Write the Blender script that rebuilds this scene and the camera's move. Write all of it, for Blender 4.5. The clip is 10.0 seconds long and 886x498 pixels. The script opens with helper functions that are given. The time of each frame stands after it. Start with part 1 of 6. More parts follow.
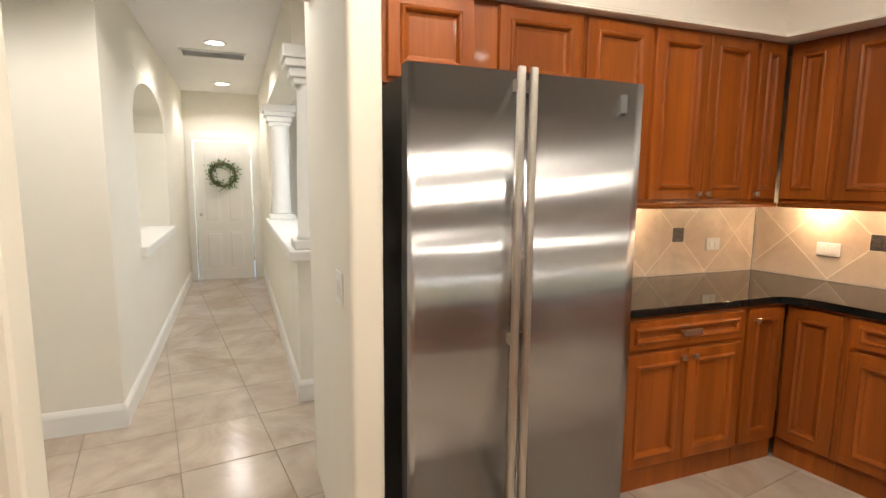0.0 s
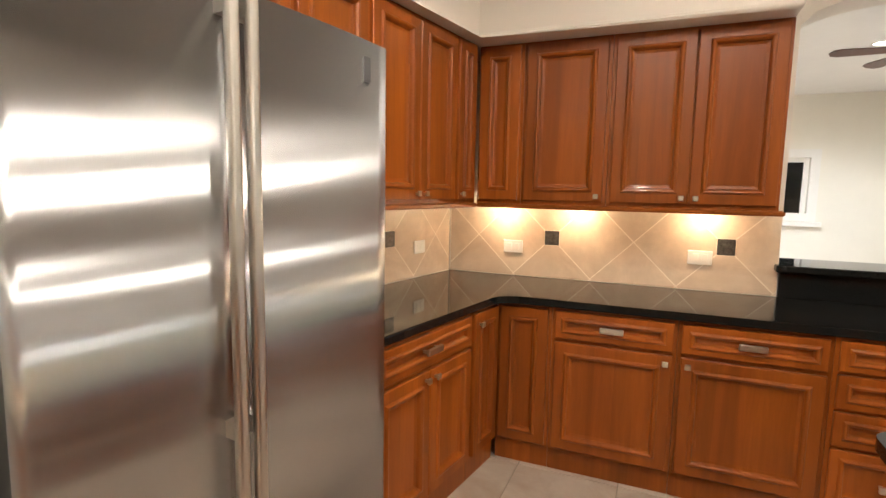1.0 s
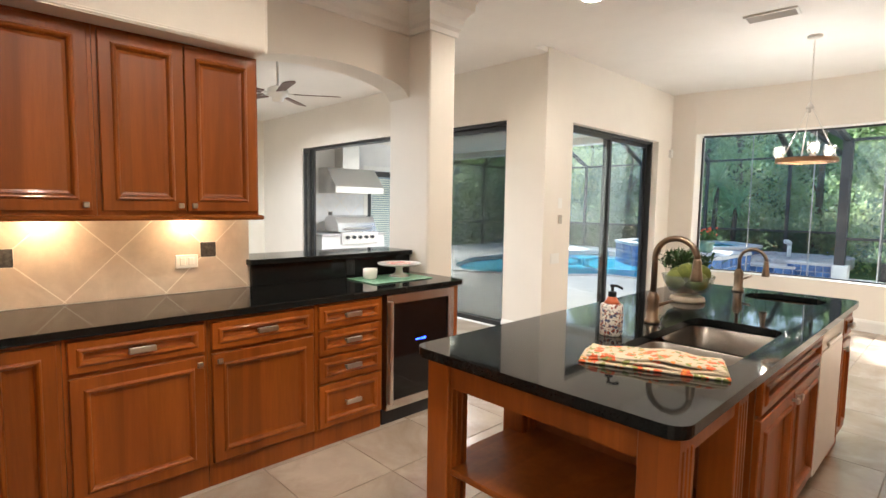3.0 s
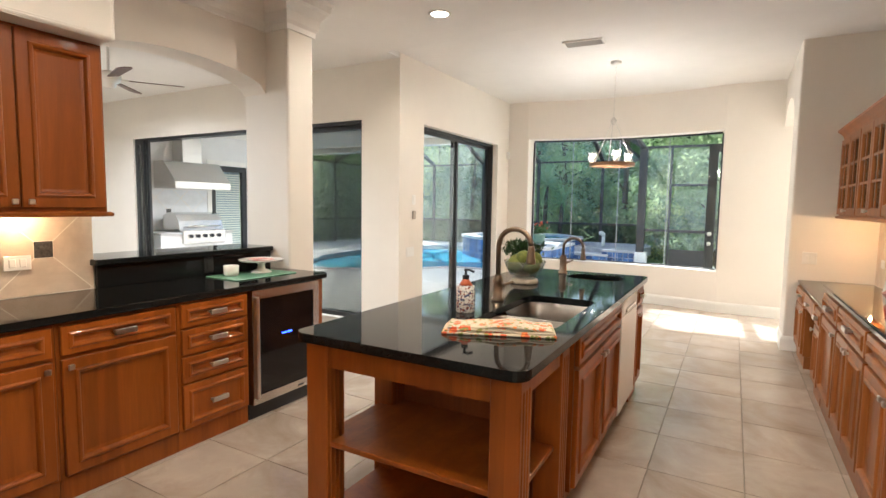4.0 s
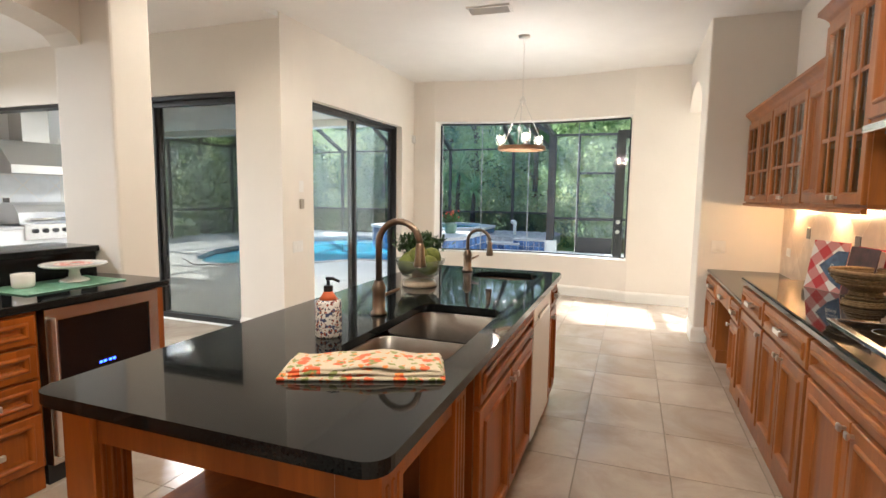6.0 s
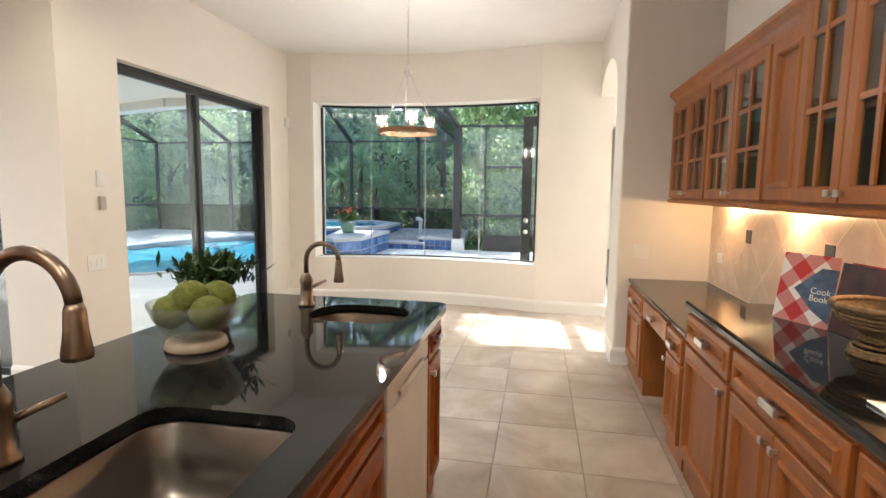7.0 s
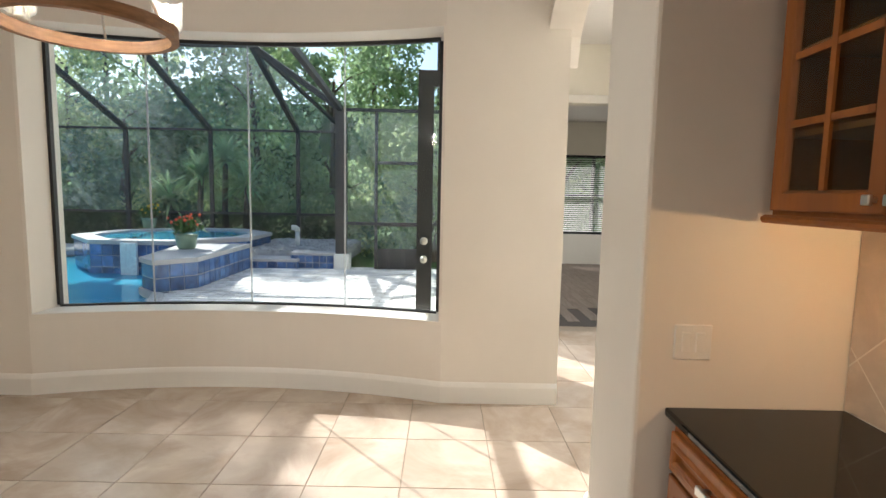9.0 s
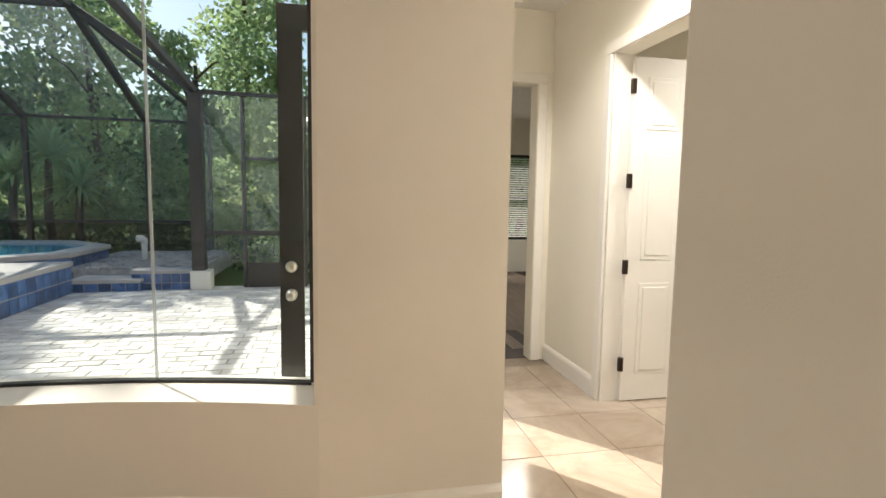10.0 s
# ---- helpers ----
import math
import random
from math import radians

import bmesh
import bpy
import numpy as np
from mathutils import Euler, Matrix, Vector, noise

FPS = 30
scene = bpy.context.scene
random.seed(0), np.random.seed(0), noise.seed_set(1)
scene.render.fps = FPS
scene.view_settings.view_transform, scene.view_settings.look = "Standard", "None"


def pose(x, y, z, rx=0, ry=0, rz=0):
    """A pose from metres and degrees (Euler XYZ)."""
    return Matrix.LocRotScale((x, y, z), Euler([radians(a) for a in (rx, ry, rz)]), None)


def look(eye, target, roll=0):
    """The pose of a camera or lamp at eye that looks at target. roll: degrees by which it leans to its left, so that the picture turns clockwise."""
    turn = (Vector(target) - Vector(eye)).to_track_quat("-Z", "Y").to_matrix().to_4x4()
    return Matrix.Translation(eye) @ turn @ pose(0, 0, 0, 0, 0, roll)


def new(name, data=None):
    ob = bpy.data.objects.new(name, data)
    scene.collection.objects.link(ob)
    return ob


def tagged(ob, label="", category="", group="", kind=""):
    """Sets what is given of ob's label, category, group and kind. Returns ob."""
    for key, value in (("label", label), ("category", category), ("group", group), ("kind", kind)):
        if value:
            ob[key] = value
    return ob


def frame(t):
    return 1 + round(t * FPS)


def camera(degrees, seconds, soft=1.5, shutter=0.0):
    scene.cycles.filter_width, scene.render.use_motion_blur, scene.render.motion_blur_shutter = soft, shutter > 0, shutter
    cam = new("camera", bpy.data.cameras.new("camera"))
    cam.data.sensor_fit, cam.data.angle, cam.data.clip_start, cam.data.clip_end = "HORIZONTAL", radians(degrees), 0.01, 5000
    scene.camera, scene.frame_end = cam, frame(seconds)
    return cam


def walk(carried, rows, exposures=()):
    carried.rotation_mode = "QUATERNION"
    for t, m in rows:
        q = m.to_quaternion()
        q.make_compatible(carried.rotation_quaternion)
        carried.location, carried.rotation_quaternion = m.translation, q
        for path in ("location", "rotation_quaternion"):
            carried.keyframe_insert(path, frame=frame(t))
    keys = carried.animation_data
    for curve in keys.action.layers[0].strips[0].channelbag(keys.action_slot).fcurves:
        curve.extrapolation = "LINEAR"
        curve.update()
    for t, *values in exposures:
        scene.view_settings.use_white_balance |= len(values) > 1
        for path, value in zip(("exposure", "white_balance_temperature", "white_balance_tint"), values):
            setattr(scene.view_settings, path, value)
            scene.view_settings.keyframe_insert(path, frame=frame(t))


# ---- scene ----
cam = camera(81.6, 10.0)
PATH = [
    (0, (-0.062, 0.09, 1.485), (0.923, 1.811, 1.223), 0.5),
    (0.5, (0.107, 0.416, 1.447), (1.575, 1.754, 1.212), 0.7),
    (1, (0.248, 0.719, 1.447), (2.077, 1.495, 1.22), 1.1),
    (1.5, (0.345, 0.962, 1.461), (2.327, 1.105, 1.239), 1.3),
    (2, (0.39, 1.154, 1.463), (2.319, 0.661, 1.271), 1.5),
    (2.5, (0.342, 1.335, 1.469), (2.042, 0.298, 1.291), 1.2),
    (3, (0.222, 1.515, 1.451), (1.655, 0.13, 1.283), 0.9),
    (3.2, (0.186, 1.581, 1.445), (1.517, 0.097, 1.281), 0.9),
    (4.5, (0.124, 1.795, 1.445), (0.972, -0.006, 1.257), 0.9),
    (5, (0.145, 1.769, 1.449), (0.95, -0.051, 1.249), 0.9),
    (5.2, (0.147, 1.699, 1.435), (0.946, -0.124, 1.236), 0.8),
    (6.5, (0.299, 0.517, 1.431), (0.835, -1.397, 1.212), 0.8),
    (7, (0.269, -0.119, 1.436), (0.631, -2.074, 1.213), 0.7),
    (7.5, (0.246, -0.791, 1.436), (0.483, -2.765, 1.214), 0.9),
    (8, (0.254, -1.484, 1.404), (0.407, -3.467, 1.193), 1.1),
    (8.5, (0.278, -2.173, 1.427), (0.378, -4.159, 1.219), 1.2),
    (9, (0.28, -2.852, 1.437), (0.279, -4.841, 1.229), 1.1),
    (9.5, (0.274, -3.488, 1.441), (0.097, -5.471, 1.244), 1.0),
    (10, (0.223, -4.181, 1.433), (-0.199, -6.126, 1.242), 0.9),
]
walk(cam, [(t, look(eye, target, roll)) for t, eye, target, roll in PATH], [(0.0, 1.5, 6300, 10), (1.5, 1.65, 6200, 10), (3.0, 1.55, 6150, 10), (4.5, 1.5, 6100, 10), (6.5, 1.4, 6100, 10), (8.0, 1.1, 6250, 10), (9.0, 0.65, 6300, 10), (9.5, 0.5, 6250, 10), (10.0, 0.25, 7000, 10)])

# ---- light and sky ----
world = bpy.data.worlds.new("sky")
scene.world = world
world.use_nodes = True
sky = world.node_tree.nodes.new("ShaderNodeTexSky")
sky.sky_type, sky.sun_disc = "NISHITA", False
sky.sun_elevation, sky.sun_rotation = radians(43.6), radians(139)
world.node_tree.links.new(sky.outputs["Color"], world.node_tree.nodes["Background"].inputs["Color"])
world.node_tree.nodes["Background"].inputs["Strength"].default_value = 0.15


def lamp(name, kind, energy, color, m, size=0.1, size_y=None, spot=None):
    data = bpy.data.lights.new(name, kind)
    data.energy, data.color = energy, color
    if kind == "AREA":
        data.size = size
        if size_y:
            data.shape, data.size_y = "RECTANGLE", size_y
        else:
            data.shape = "DISK"
    elif kind == "SUN":
        data.angle = radians(0.5)
    else:
        data.shadow_soft_size = size
        if spot:
            data.spot_size, data.spot_blend = radians(spot), 0.45
    ob = new(name, data)
    ob.matrix_world = m
    return ob


SUN_WAY = Vector((-0.69, 0.79, -1.0))
lamp("sun", "SUN", 5.0, (1.0, 0.965, 0.91), look((0, 0, 20), Vector((0, 0, 20)) + SUN_WAY))
WARM = (1.0, 0.72, 0.42)
SOFTWARM = (1.0, 0.93, 0.86)
AMBER = (1.0, 0.87, 0.70)
# recessed ceiling lamps; the family room's three are added fill standing for daylight
# the kitchen lamp at (0.55, 0.95) is added fill; two others are assumed
DOWNLIGHTS_AND_FILL = [(2.41, -2.17, 3.07), (1.35, 0.35, 3.07), (0.15, -1.0, 3.07), (0.55, 0.95, 3.07), (5.2, 0.9, 3.07), (7.2, -1.3, 3.07), (8.3, 1.6, 3.07)]
for p in DOWNLIGHTS_AND_FILL:
    family = p[0] > 3
    lamp("lamp_and_fill_glow", "SPOT", 135 if family else 20 if p[0] < 0.3 else 35, (0.95, 0.98, 1.0) if family else AMBER,
         look((p[0], p[1], p[2] - 0.03), (p[0], p[1], 0)), 0.25 if family else 0.06, spot=168)

# ---- materials ----


def material(name, color, rough=0.5, metal=0.0, vary=0.08, scale=6.0, bump=0.0, bump_scale=60.0, stretch=(1, 1, 1), spec=0.5,
             stain=None, stain_scale=1.3, coat=0.0, random_tone=0.0, pieces=0.0, boards=0.0):
    m = bpy.data.materials.new(name)
    m.use_nodes = True
    nodes, links = m.node_tree.nodes, m.node_tree.links
    b = nodes["Principled BSDF"]
    b.inputs["Roughness"].default_value, b.inputs["Metallic"].default_value = rough, metal
    b.inputs["Specular IOR Level"].default_value = spec
    b.inputs["Coat Weight"].default_value = coat
    b.inputs["Coat Roughness"].default_value = 0.06
    co = nodes.new("ShaderNodeTexCoord")
    mp = nodes.new("ShaderNodeMapping")
    mp.inputs["Scale"].default_value = stretch
    links.new(co.outputs["Object"], mp.inputs["Vector"])
    info = nodes.new("ShaderNodeObjectInfo")
    off = nodes.new("ShaderNodeVectorMath")
    off.operation = "MULTIPLY_ADD"
    off.inputs[1].default_value = (1, 1, 1)
    spread = nodes.new("ShaderNodeVectorMath")
    spread.operation = "SCALE"
    spread.inputs[0].default_value = (13.1, 7.7, 5.3)
    links.new(info.outputs["Random"], spread.inputs["Scale"])
    links.new(mp.outputs["Vector"], off.inputs[0])
    links.new(spread.outputs["Vector"], off.inputs[2])
    n = nodes.new("ShaderNodeTexNoise")
    n.inputs["Scale"].default_value, n.inputs["Detail"].default_value, n.inputs["Roughness"].default_value = scale, 5, 0.6
    links.new(off.outputs["Vector"], n.inputs["Vector"])
    ramp = nodes.new("ShaderNodeValToRGB")
    lo = [max(0, c * (1 - vary)) for c in color]
    hi = [min(1, c * (1 + vary)) for c in color]
    ramp.color_ramp.elements[0].position, ramp.color_ramp.elements[1].position = 0.3, 0.7
    ramp.color_ramp.elements[0].color, ramp.color_ramp.elements[1].color = (*lo, 1), (*hi, 1)
    links.new(n.outputs["Fac"], ramp.inputs["Fac"])
    out = ramp.outputs["Color"]
    if stain:
        n2 = nodes.new("ShaderNodeTexNoise")
        n2.inputs["Scale"].default_value, n2.inputs["Detail"].default_value = stain_scale, 6
        n2.inputs["Roughness"].default_value, n2.inputs["Distortion"].default_value = 0.65, 0.8
        links.new(off.outputs["Vector"], n2.inputs["Vector"])
        r2 = nodes.new("ShaderNodeValToRGB")
        r2.color_ramp.elements[0].position, r2.color_ramp.elements[1].position = 0.42, 0.68
        r2.color_ramp.elements[0].color, r2.color_ramp.elements[1].color = (0, 0, 0, 1), (1, 1, 1, 1)
        links.new(n2.outputs["Fac"], r2.inputs["Fac"])
        mix = nodes.new("ShaderNodeMix")
        mix.data_type = "RGBA"
        links.new(r2.outputs["Color"], mix.inputs["Factor"])
        links.new(out, mix.inputs["A"])
        mix.inputs["B"].default_value = (*stain, 1)
        out = mix.outputs["Result"]
    if boards:
        sx, ml, fl, wn = (nodes.new("ShaderNode" + k) for k in ("SeparateXYZ", "Math", "Math", "TexWhiteNoise"))
        ml.operation, fl.operation, wn.noise_dimensions = "MULTIPLY", "FLOOR", "1D"
        ml.inputs[1].default_value = 1.5
        links.new(off.outputs["Vector"], sx.inputs["Vector"])
        links.new(sx.outputs["X"], ml.inputs[0])
        links.new(ml.outputs["Value"], fl.inputs[0])
        links.new(fl.outputs["Value"], wn.inputs["W"])
        bh, br = nodes.new("ShaderNodeHueSaturation"), nodes.new("ShaderNodeMapRange")
        br.inputs["To Min"].default_value, br.inputs["To Max"].default_value = 1 - boards, 1 + boards
        links.new(wn.outputs["Value"], br.inputs["Value"])
        links.new(br.outputs["Result"], bh.inputs["Value"])
        links.new(out, bh.inputs["Color"])
        out = bh.outputs["Color"]
    if random_tone:
        hsv = nodes.new("ShaderNodeHueSaturation")
        mr = nodes.new("ShaderNodeMapRange")
        mr.inputs["To Min"].default_value, mr.inputs["To Max"].default_value = 1 - random_tone, 1 + random_tone
        links.new(info.outputs["Random"], mr.inputs["Value"])
        links.new(mr.outputs["Result"], hsv.inputs["Value"])
        links.new(out, hsv.inputs["Color"])
        out = hsv.outputs["Color"]
    if pieces:
        geo, hs, rg = nodes.new("ShaderNodeNewGeometry"), nodes.new("ShaderNodeHueSaturation"), nodes.new("ShaderNodeMapRange")
        rg.inputs["To Min"].default_value, rg.inputs["To Max"].default_value = 1 - pieces, 1 + pieces
        links.new(geo.outputs["Random Per Island"], rg.inputs["Value"])
        links.new(rg.outputs["Result"], hs.inputs["Value"])
        links.new(out, hs.inputs["Color"])
        out = hs.outputs["Color"]
    links.new(out, b.inputs["Base Color"])
    if bump:
        n3 = nodes.new("ShaderNodeTexNoise")
        n3.inputs["Scale"].default_value, n3.inputs["Detail"].default_value = bump_scale, 3
        links.new(off.outputs["Vector"], n3.inputs["Vector"])
        bm_ = nodes.new("ShaderNodeBump")
        bm_.inputs["Strength"].default_value, bm_.inputs["Distance"].default_value = bump, 0.003
        links.new(n3.outputs["Fac"], bm_.inputs["Height"])
        links.new(bm_.outputs["Normal"], b.inputs["Normal"])
    return m


def leafy(name, color):
    """Leaves: matt above, with light coming through from behind."""
    m = material(name, color, 0.55, vary=0.3, scale=1.6, pieces=0.45)
    nodes, links = m.node_tree.nodes, m.node_tree.links
    b = nodes["Principled BSDF"]
    tr, mx = nodes.new("ShaderNodeBsdfTranslucent"), nodes.new("ShaderNodeMixShader")
    tr.inputs["Color"].default_value = (min(1, color[0] * 2.1), min(1, color[1] * 2.0), min(1, color[2] * 2.5), 1)
    mx.inputs["Fac"].default_value = 0.55
    links.new(b.outputs["BSDF"], mx.inputs[1])
    links.new(tr.outputs["BSDF"], mx.inputs[2])
    links.new(mx.outputs["Shader"], nodes["Material Output"].inputs["Surface"])
    return m


def glowing(name, color, strength):
    m = bpy.data.materials.new(name)
    m.use_nodes = True
    b = m.node_tree.nodes["Principled BSDF"]
    b.inputs["Base Color"].default_value = (*color, 1)
    b.inputs["Emission Color"].default_value = (*color, 1)
    b.inputs["Emission Strength"].default_value = strength
    return m


def glassy(name, tint=(0.95, 0.98, 0.97), gloss=0.06, haze=0.0):
    """Thin clear sheet: light goes straight through, with a mirror coat."""
    m = bpy.data.materials.new(name)
    m.use_nodes = True
    nodes, links = m.node_tree.nodes, m.node_tree.links
    nodes.remove(nodes["Principled BSDF"])
    tr, gl, mx, fr = (nodes.new("ShaderNode" + k) for k in ("BsdfTransparent", "BsdfGlossy", "MixShader", "LayerWeight"))
    pw = nodes.new("ShaderNodeMath")
    pw.operation = "POWER"
    pw.inputs[1].default_value = 4.0
    ma = nodes.new("ShaderNodeMath")
    ma.operation = "MULTIPLY_ADD"
    ma.inputs[1].default_value, ma.inputs[2].default_value = 0.75, 0.028
    links.new(fr.outputs["Facing"], pw.inputs[0])
    links.new(pw.outputs["Value"], ma.inputs[0])
    tr.inputs["Color"].default_value = (*tint, 1)
    gl.inputs["Roughness"].default_value = gloss
    links.new(ma.outputs["Value"], mx.inputs["Fac"])
    links.new(tr.outputs["BSDF"], mx.inputs[1])
    links.new(gl.outputs["BSDF"], mx.inputs[2])
    last = mx
    if haze:
        df, m2 = nodes.new("ShaderNodeBsdfDiffuse"), nodes.new("ShaderNodeMixShader")
        df.inputs["Color"].default_value = (0.75, 0.78, 0.8, 1)
        m2.inputs["Fac"].default_value = haze
        links.new(mx.outputs["Shader"], m2.inputs[1])
        links.new(df.outputs["BSDF"], m2.inputs[2])
        last = m2
    links.new(last.outputs["Shader"], nodes["Material Output"].inputs["Surface"])
    return m


def meshy(name, color, cover, through_light=False):
    """Fine insect screen: part see-through, part thread; fine pale thread glows where the sun stands behind it."""
    m = bpy.data.materials.new(name)
    m.use_nodes = True
    nodes, links = m.node_tree.nodes, m.node_tree.links
    b = nodes["Principled BSDF"]
    b.inputs["Base Color"].default_value = (*color, 1)
    b.inputs["Roughness"].default_value = 0.7
    tr, mx = nodes.new("ShaderNodeBsdfTransparent"), nodes.new("ShaderNodeMixShader")
    mx.inputs["Fac"].default_value = cover
    links.new(tr.outputs["BSDF"], mx.inputs[1])
    thread = b.outputs["BSDF"]
    if through_light:
        tl, half = nodes.new("ShaderNodeBsdfTranslucent"), nodes.new("ShaderNodeMixShader")
        tl.inputs["Color"].default_value = (*color, 1)
        links.new(thread, half.inputs[1])
        links.new(tl.outputs["BSDF"], half.inputs[2])
        thread = half.outputs["Shader"]
    links.new(thread, mx.inputs[2])
    links.new(mx.outputs["Shader"], nodes["Material Output"].inputs["Surface"])
    return m


WOOD = material("cherry_wood", (0.305, 0.079, 0.0088), 0.36, spec=0.32, boards=0.11, vary=0.13, scale=5, stretch=(7, 7, 0.6), bump=0.08, bump_scale=30, coat=0.08,
                stain=(0.215, 0.050, 0.0055), stain_scale=0.9, random_tone=0.16)
WOOD_DARK = material("cherry_shade", (0.24, 0.075, 0.022), 0.4, vary=0.2, scale=5, stretch=(9, 9, 0.7))
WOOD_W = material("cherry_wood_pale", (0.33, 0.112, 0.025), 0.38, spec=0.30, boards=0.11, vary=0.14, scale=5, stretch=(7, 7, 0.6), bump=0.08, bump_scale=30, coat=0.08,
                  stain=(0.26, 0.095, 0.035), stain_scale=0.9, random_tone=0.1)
GRANITE = material("black_granite", (0.010, 0.011, 0.011), 0.045, vary=0.4, scale=160, spec=0.28)
STEEL = material("brushed_steel", (0.62, 0.61, 0.59), 0.27, 1.0, vary=0.05, scale=40, stretch=(1, 1, 60), bump=0.05, bump_scale=30)
FRIDGE_STEEL = material("fridge_steel", (0.52, 0.53, 0.545), 0.30, 1.0, vary=0.02, scale=2, stretch=(90, 1, 0.3))
def brushed(m, rough, amount):
    """Gloss smeared sideways, as on upright-brushed steel; wants a UV map laid along x."""
    b = m.node_tree.nodes["Principled BSDF"]
    b.inputs["Roughness"].default_value, b.inputs["Anisotropic"].default_value = rough, amount
    t = m.node_tree.nodes.new("ShaderNodeTangent")
    t.direction_type = "UV_MAP"
    m.node_tree.links.new(t.outputs["Tangent"], b.inputs["Tangent"])


NICKEL = material("satin_nickel", (0.66, 0.63, 0.58), 0.3, 1.0, vary=0.04)
BRONZE = material("brushed_bronze", (0.25, 0.19, 0.14), 0.33, 1.0, vary=0.1, scale=30)
brushed(FRIDGE_STEEL, 0.27, 1.0)
BLACK = material("black_plastic", (0.015, 0.015, 0.016), 0.35, vary=0.2)
BLACK_FRAME = material("black_aluminium", (0.018, 0.019, 0.02), 0.4, vary=0.2, scale=20)
BLACK_GLASS = material("black_glass", (0.006, 0.006, 0.007), 0.06, vary=0.2)
PAINT = material("cream_paint", (0.80, 0.75, 0.675), 0.7, vary=0.02, scale=2, bump=0.12, bump_scale=180)
PAINT_HALL = material("pale_paint", (0.82, 0.785, 0.69), 0.7, vary=0.02, scale=2, bump=0.12, bump_scale=180)
CEIL = material("ceiling_paint", (0.80, 0.78, 0.745), 0.85, vary=0.02, scale=3, bump=0.2, bump_scale=120)
TRIM = material("white_trim", (0.83, 0.81, 0.76), 0.4, vary=0.02, scale=3)
WHITE = material("white_plastic", (0.82, 0.81, 0.77), 0.35, vary=0.02)
TILE = material("floor_tile", (0.51, 0.425, 0.345), 0.22, vary=0.10, scale=3.5, bump=0.03, bump_scale=25, stain=(0.37, 0.285, 0.215), stain_scale=1.7,
                random_tone=0.07)
GROUT = material("grout", (0.27, 0.22, 0.17), 0.85, vary=0.15, scale=30)
SPLASH = material("splash_tile", (0.66, 0.54, 0.42), 0.35, vary=0.12, scale=9, stain=(0.57, 0.445, 0.335), stain_scale=3, random_tone=0.06)
SPLASH_GROUT = material("splash_grout", (0.82, 0.73, 0.61), 0.8, vary=0.06, scale=30)
ACCENT = material("slate_accent", (0.10, 0.095, 0.09), 0.35, 0.4, vary=0.5, scale=60, bump=0.4, bump_scale=90)
PANE = glassy("clear_glass", gloss=0.035)
PANE_TINT = glassy("tinted_glass", (0.70, 0.71, 0.70), 0.02)
CAB_GLASS = glassy("cabinet_glass", (0.80, 0.88, 0.86), 0.03)
LAMP_GLASS = glassy("seeded_glass", (0.97, 0.96, 0.93), 0.08, haze=0.05)
BULB = glowing("bulb_glow", (1.0, 0.80, 0.55), 22.0)
LED = glowing("lamp_and_fill_glow", (1.0, 0.88, 0.70), 9.0)
PUCK = glowing("puck_glow", (1.0, 0.80, 0.52), 8.0)
BLUE_LED = glowing("blue_digits", (0.02, 0.05, 1.0), 6.0)

# ---- mesh helpers ----


def finish(name, bm, mat, parent=None, label="", smooth=False):
    bmesh.ops.recalc_face_normals(bm, faces=bm.faces)
    me = bpy.data.meshes.new(name)
    bm.to_mesh(me)
    bm.free()
    if smooth:
        me.polygons.foreach_set("use_smooth", [True] * len(me.polygons))
    me.materials.append(mat)
    ob = new(name, me)
    if parent:
        ob.parent = parent
    if label:
        ob["label"] = label
    return ob


def part(name, bm, mat, parent, label="", smooth=False):
    return finish(name, bm, mat, parent, label, smooth)


def thing(name, m, label, category, group=""):
    ob = new(name)
    ob.empty_display_size = 0.1
    ob.matrix_world = m
    return tagged(ob, label, category, group)


def box(bm, x0, x1, y0, y1, z0, z1, bev=0.0, seg=2):
    vs = [bm.verts.new((x, y, z)) for x in (x0, x1) for y in (y0, y1) for z in (z0, z1)]
    fs = [bm.faces.new([vs[i] for i in f]) for f in ((0, 1, 3, 2), (4, 6, 7, 5), (0, 4, 5, 1), (2, 3, 7, 6), (0, 2, 6, 4), (1, 5, 7, 3))]
    if bev:
        es = list({e for f in fs for e in f.edges})
        bmesh.ops.bevel(bm, geom=es, offset=bev, segments=seg, profile=0.5, affect="EDGES")
    return bm


def B(*a, **k):
    return box(bmesh.new(), *a, **k)


def prism(bm, poly, axis, d0, d1):
    """A flat outline of (u, z) or (x, y) pairs, pushed from d0 to d1 along an axis."""
    put = {"x": lambda u, v, d: (d, u, v), "y": lambda u, v, d: (u, d, v), "z": lambda u, v, d: (u, v, d)}[axis]
    a = [bm.verts.new(put(u, v, d0)) for u, v in poly]
    b = [bm.verts.new(put(u, v, d1)) for u, v in poly]
    n = len(poly)
    bm.faces.new(a)
    bm.faces.new(b[::-1])
    for i in range(n):
        bm.faces.new((a[i], a[(i + 1) % n], b[(i + 1) % n], b[i]))
    return bm


def lathe(bm, profile, n=24, c=(0, 0, 0), close=True):
    """Turned about an upright axis from (radius, height) pairs."""
    rings = []
    for r, z in profile:
        rings.append([bm.verts.new((c[0] + r * math.cos(2 * math.pi * i / n), c[1] + r * math.sin(2 * math.pi * i / n), c[2] + z)) for i in range(n)])
    for a, b in zip(rings, rings[1:]):
        for i in range(n):
            bm.faces.new((a[i], a[(i + 1) % n], b[(i + 1) % n], b[i]))
    if close:
        for ring in (rings[0], rings[-1]):
            bm.faces.new(ring)
    return bm


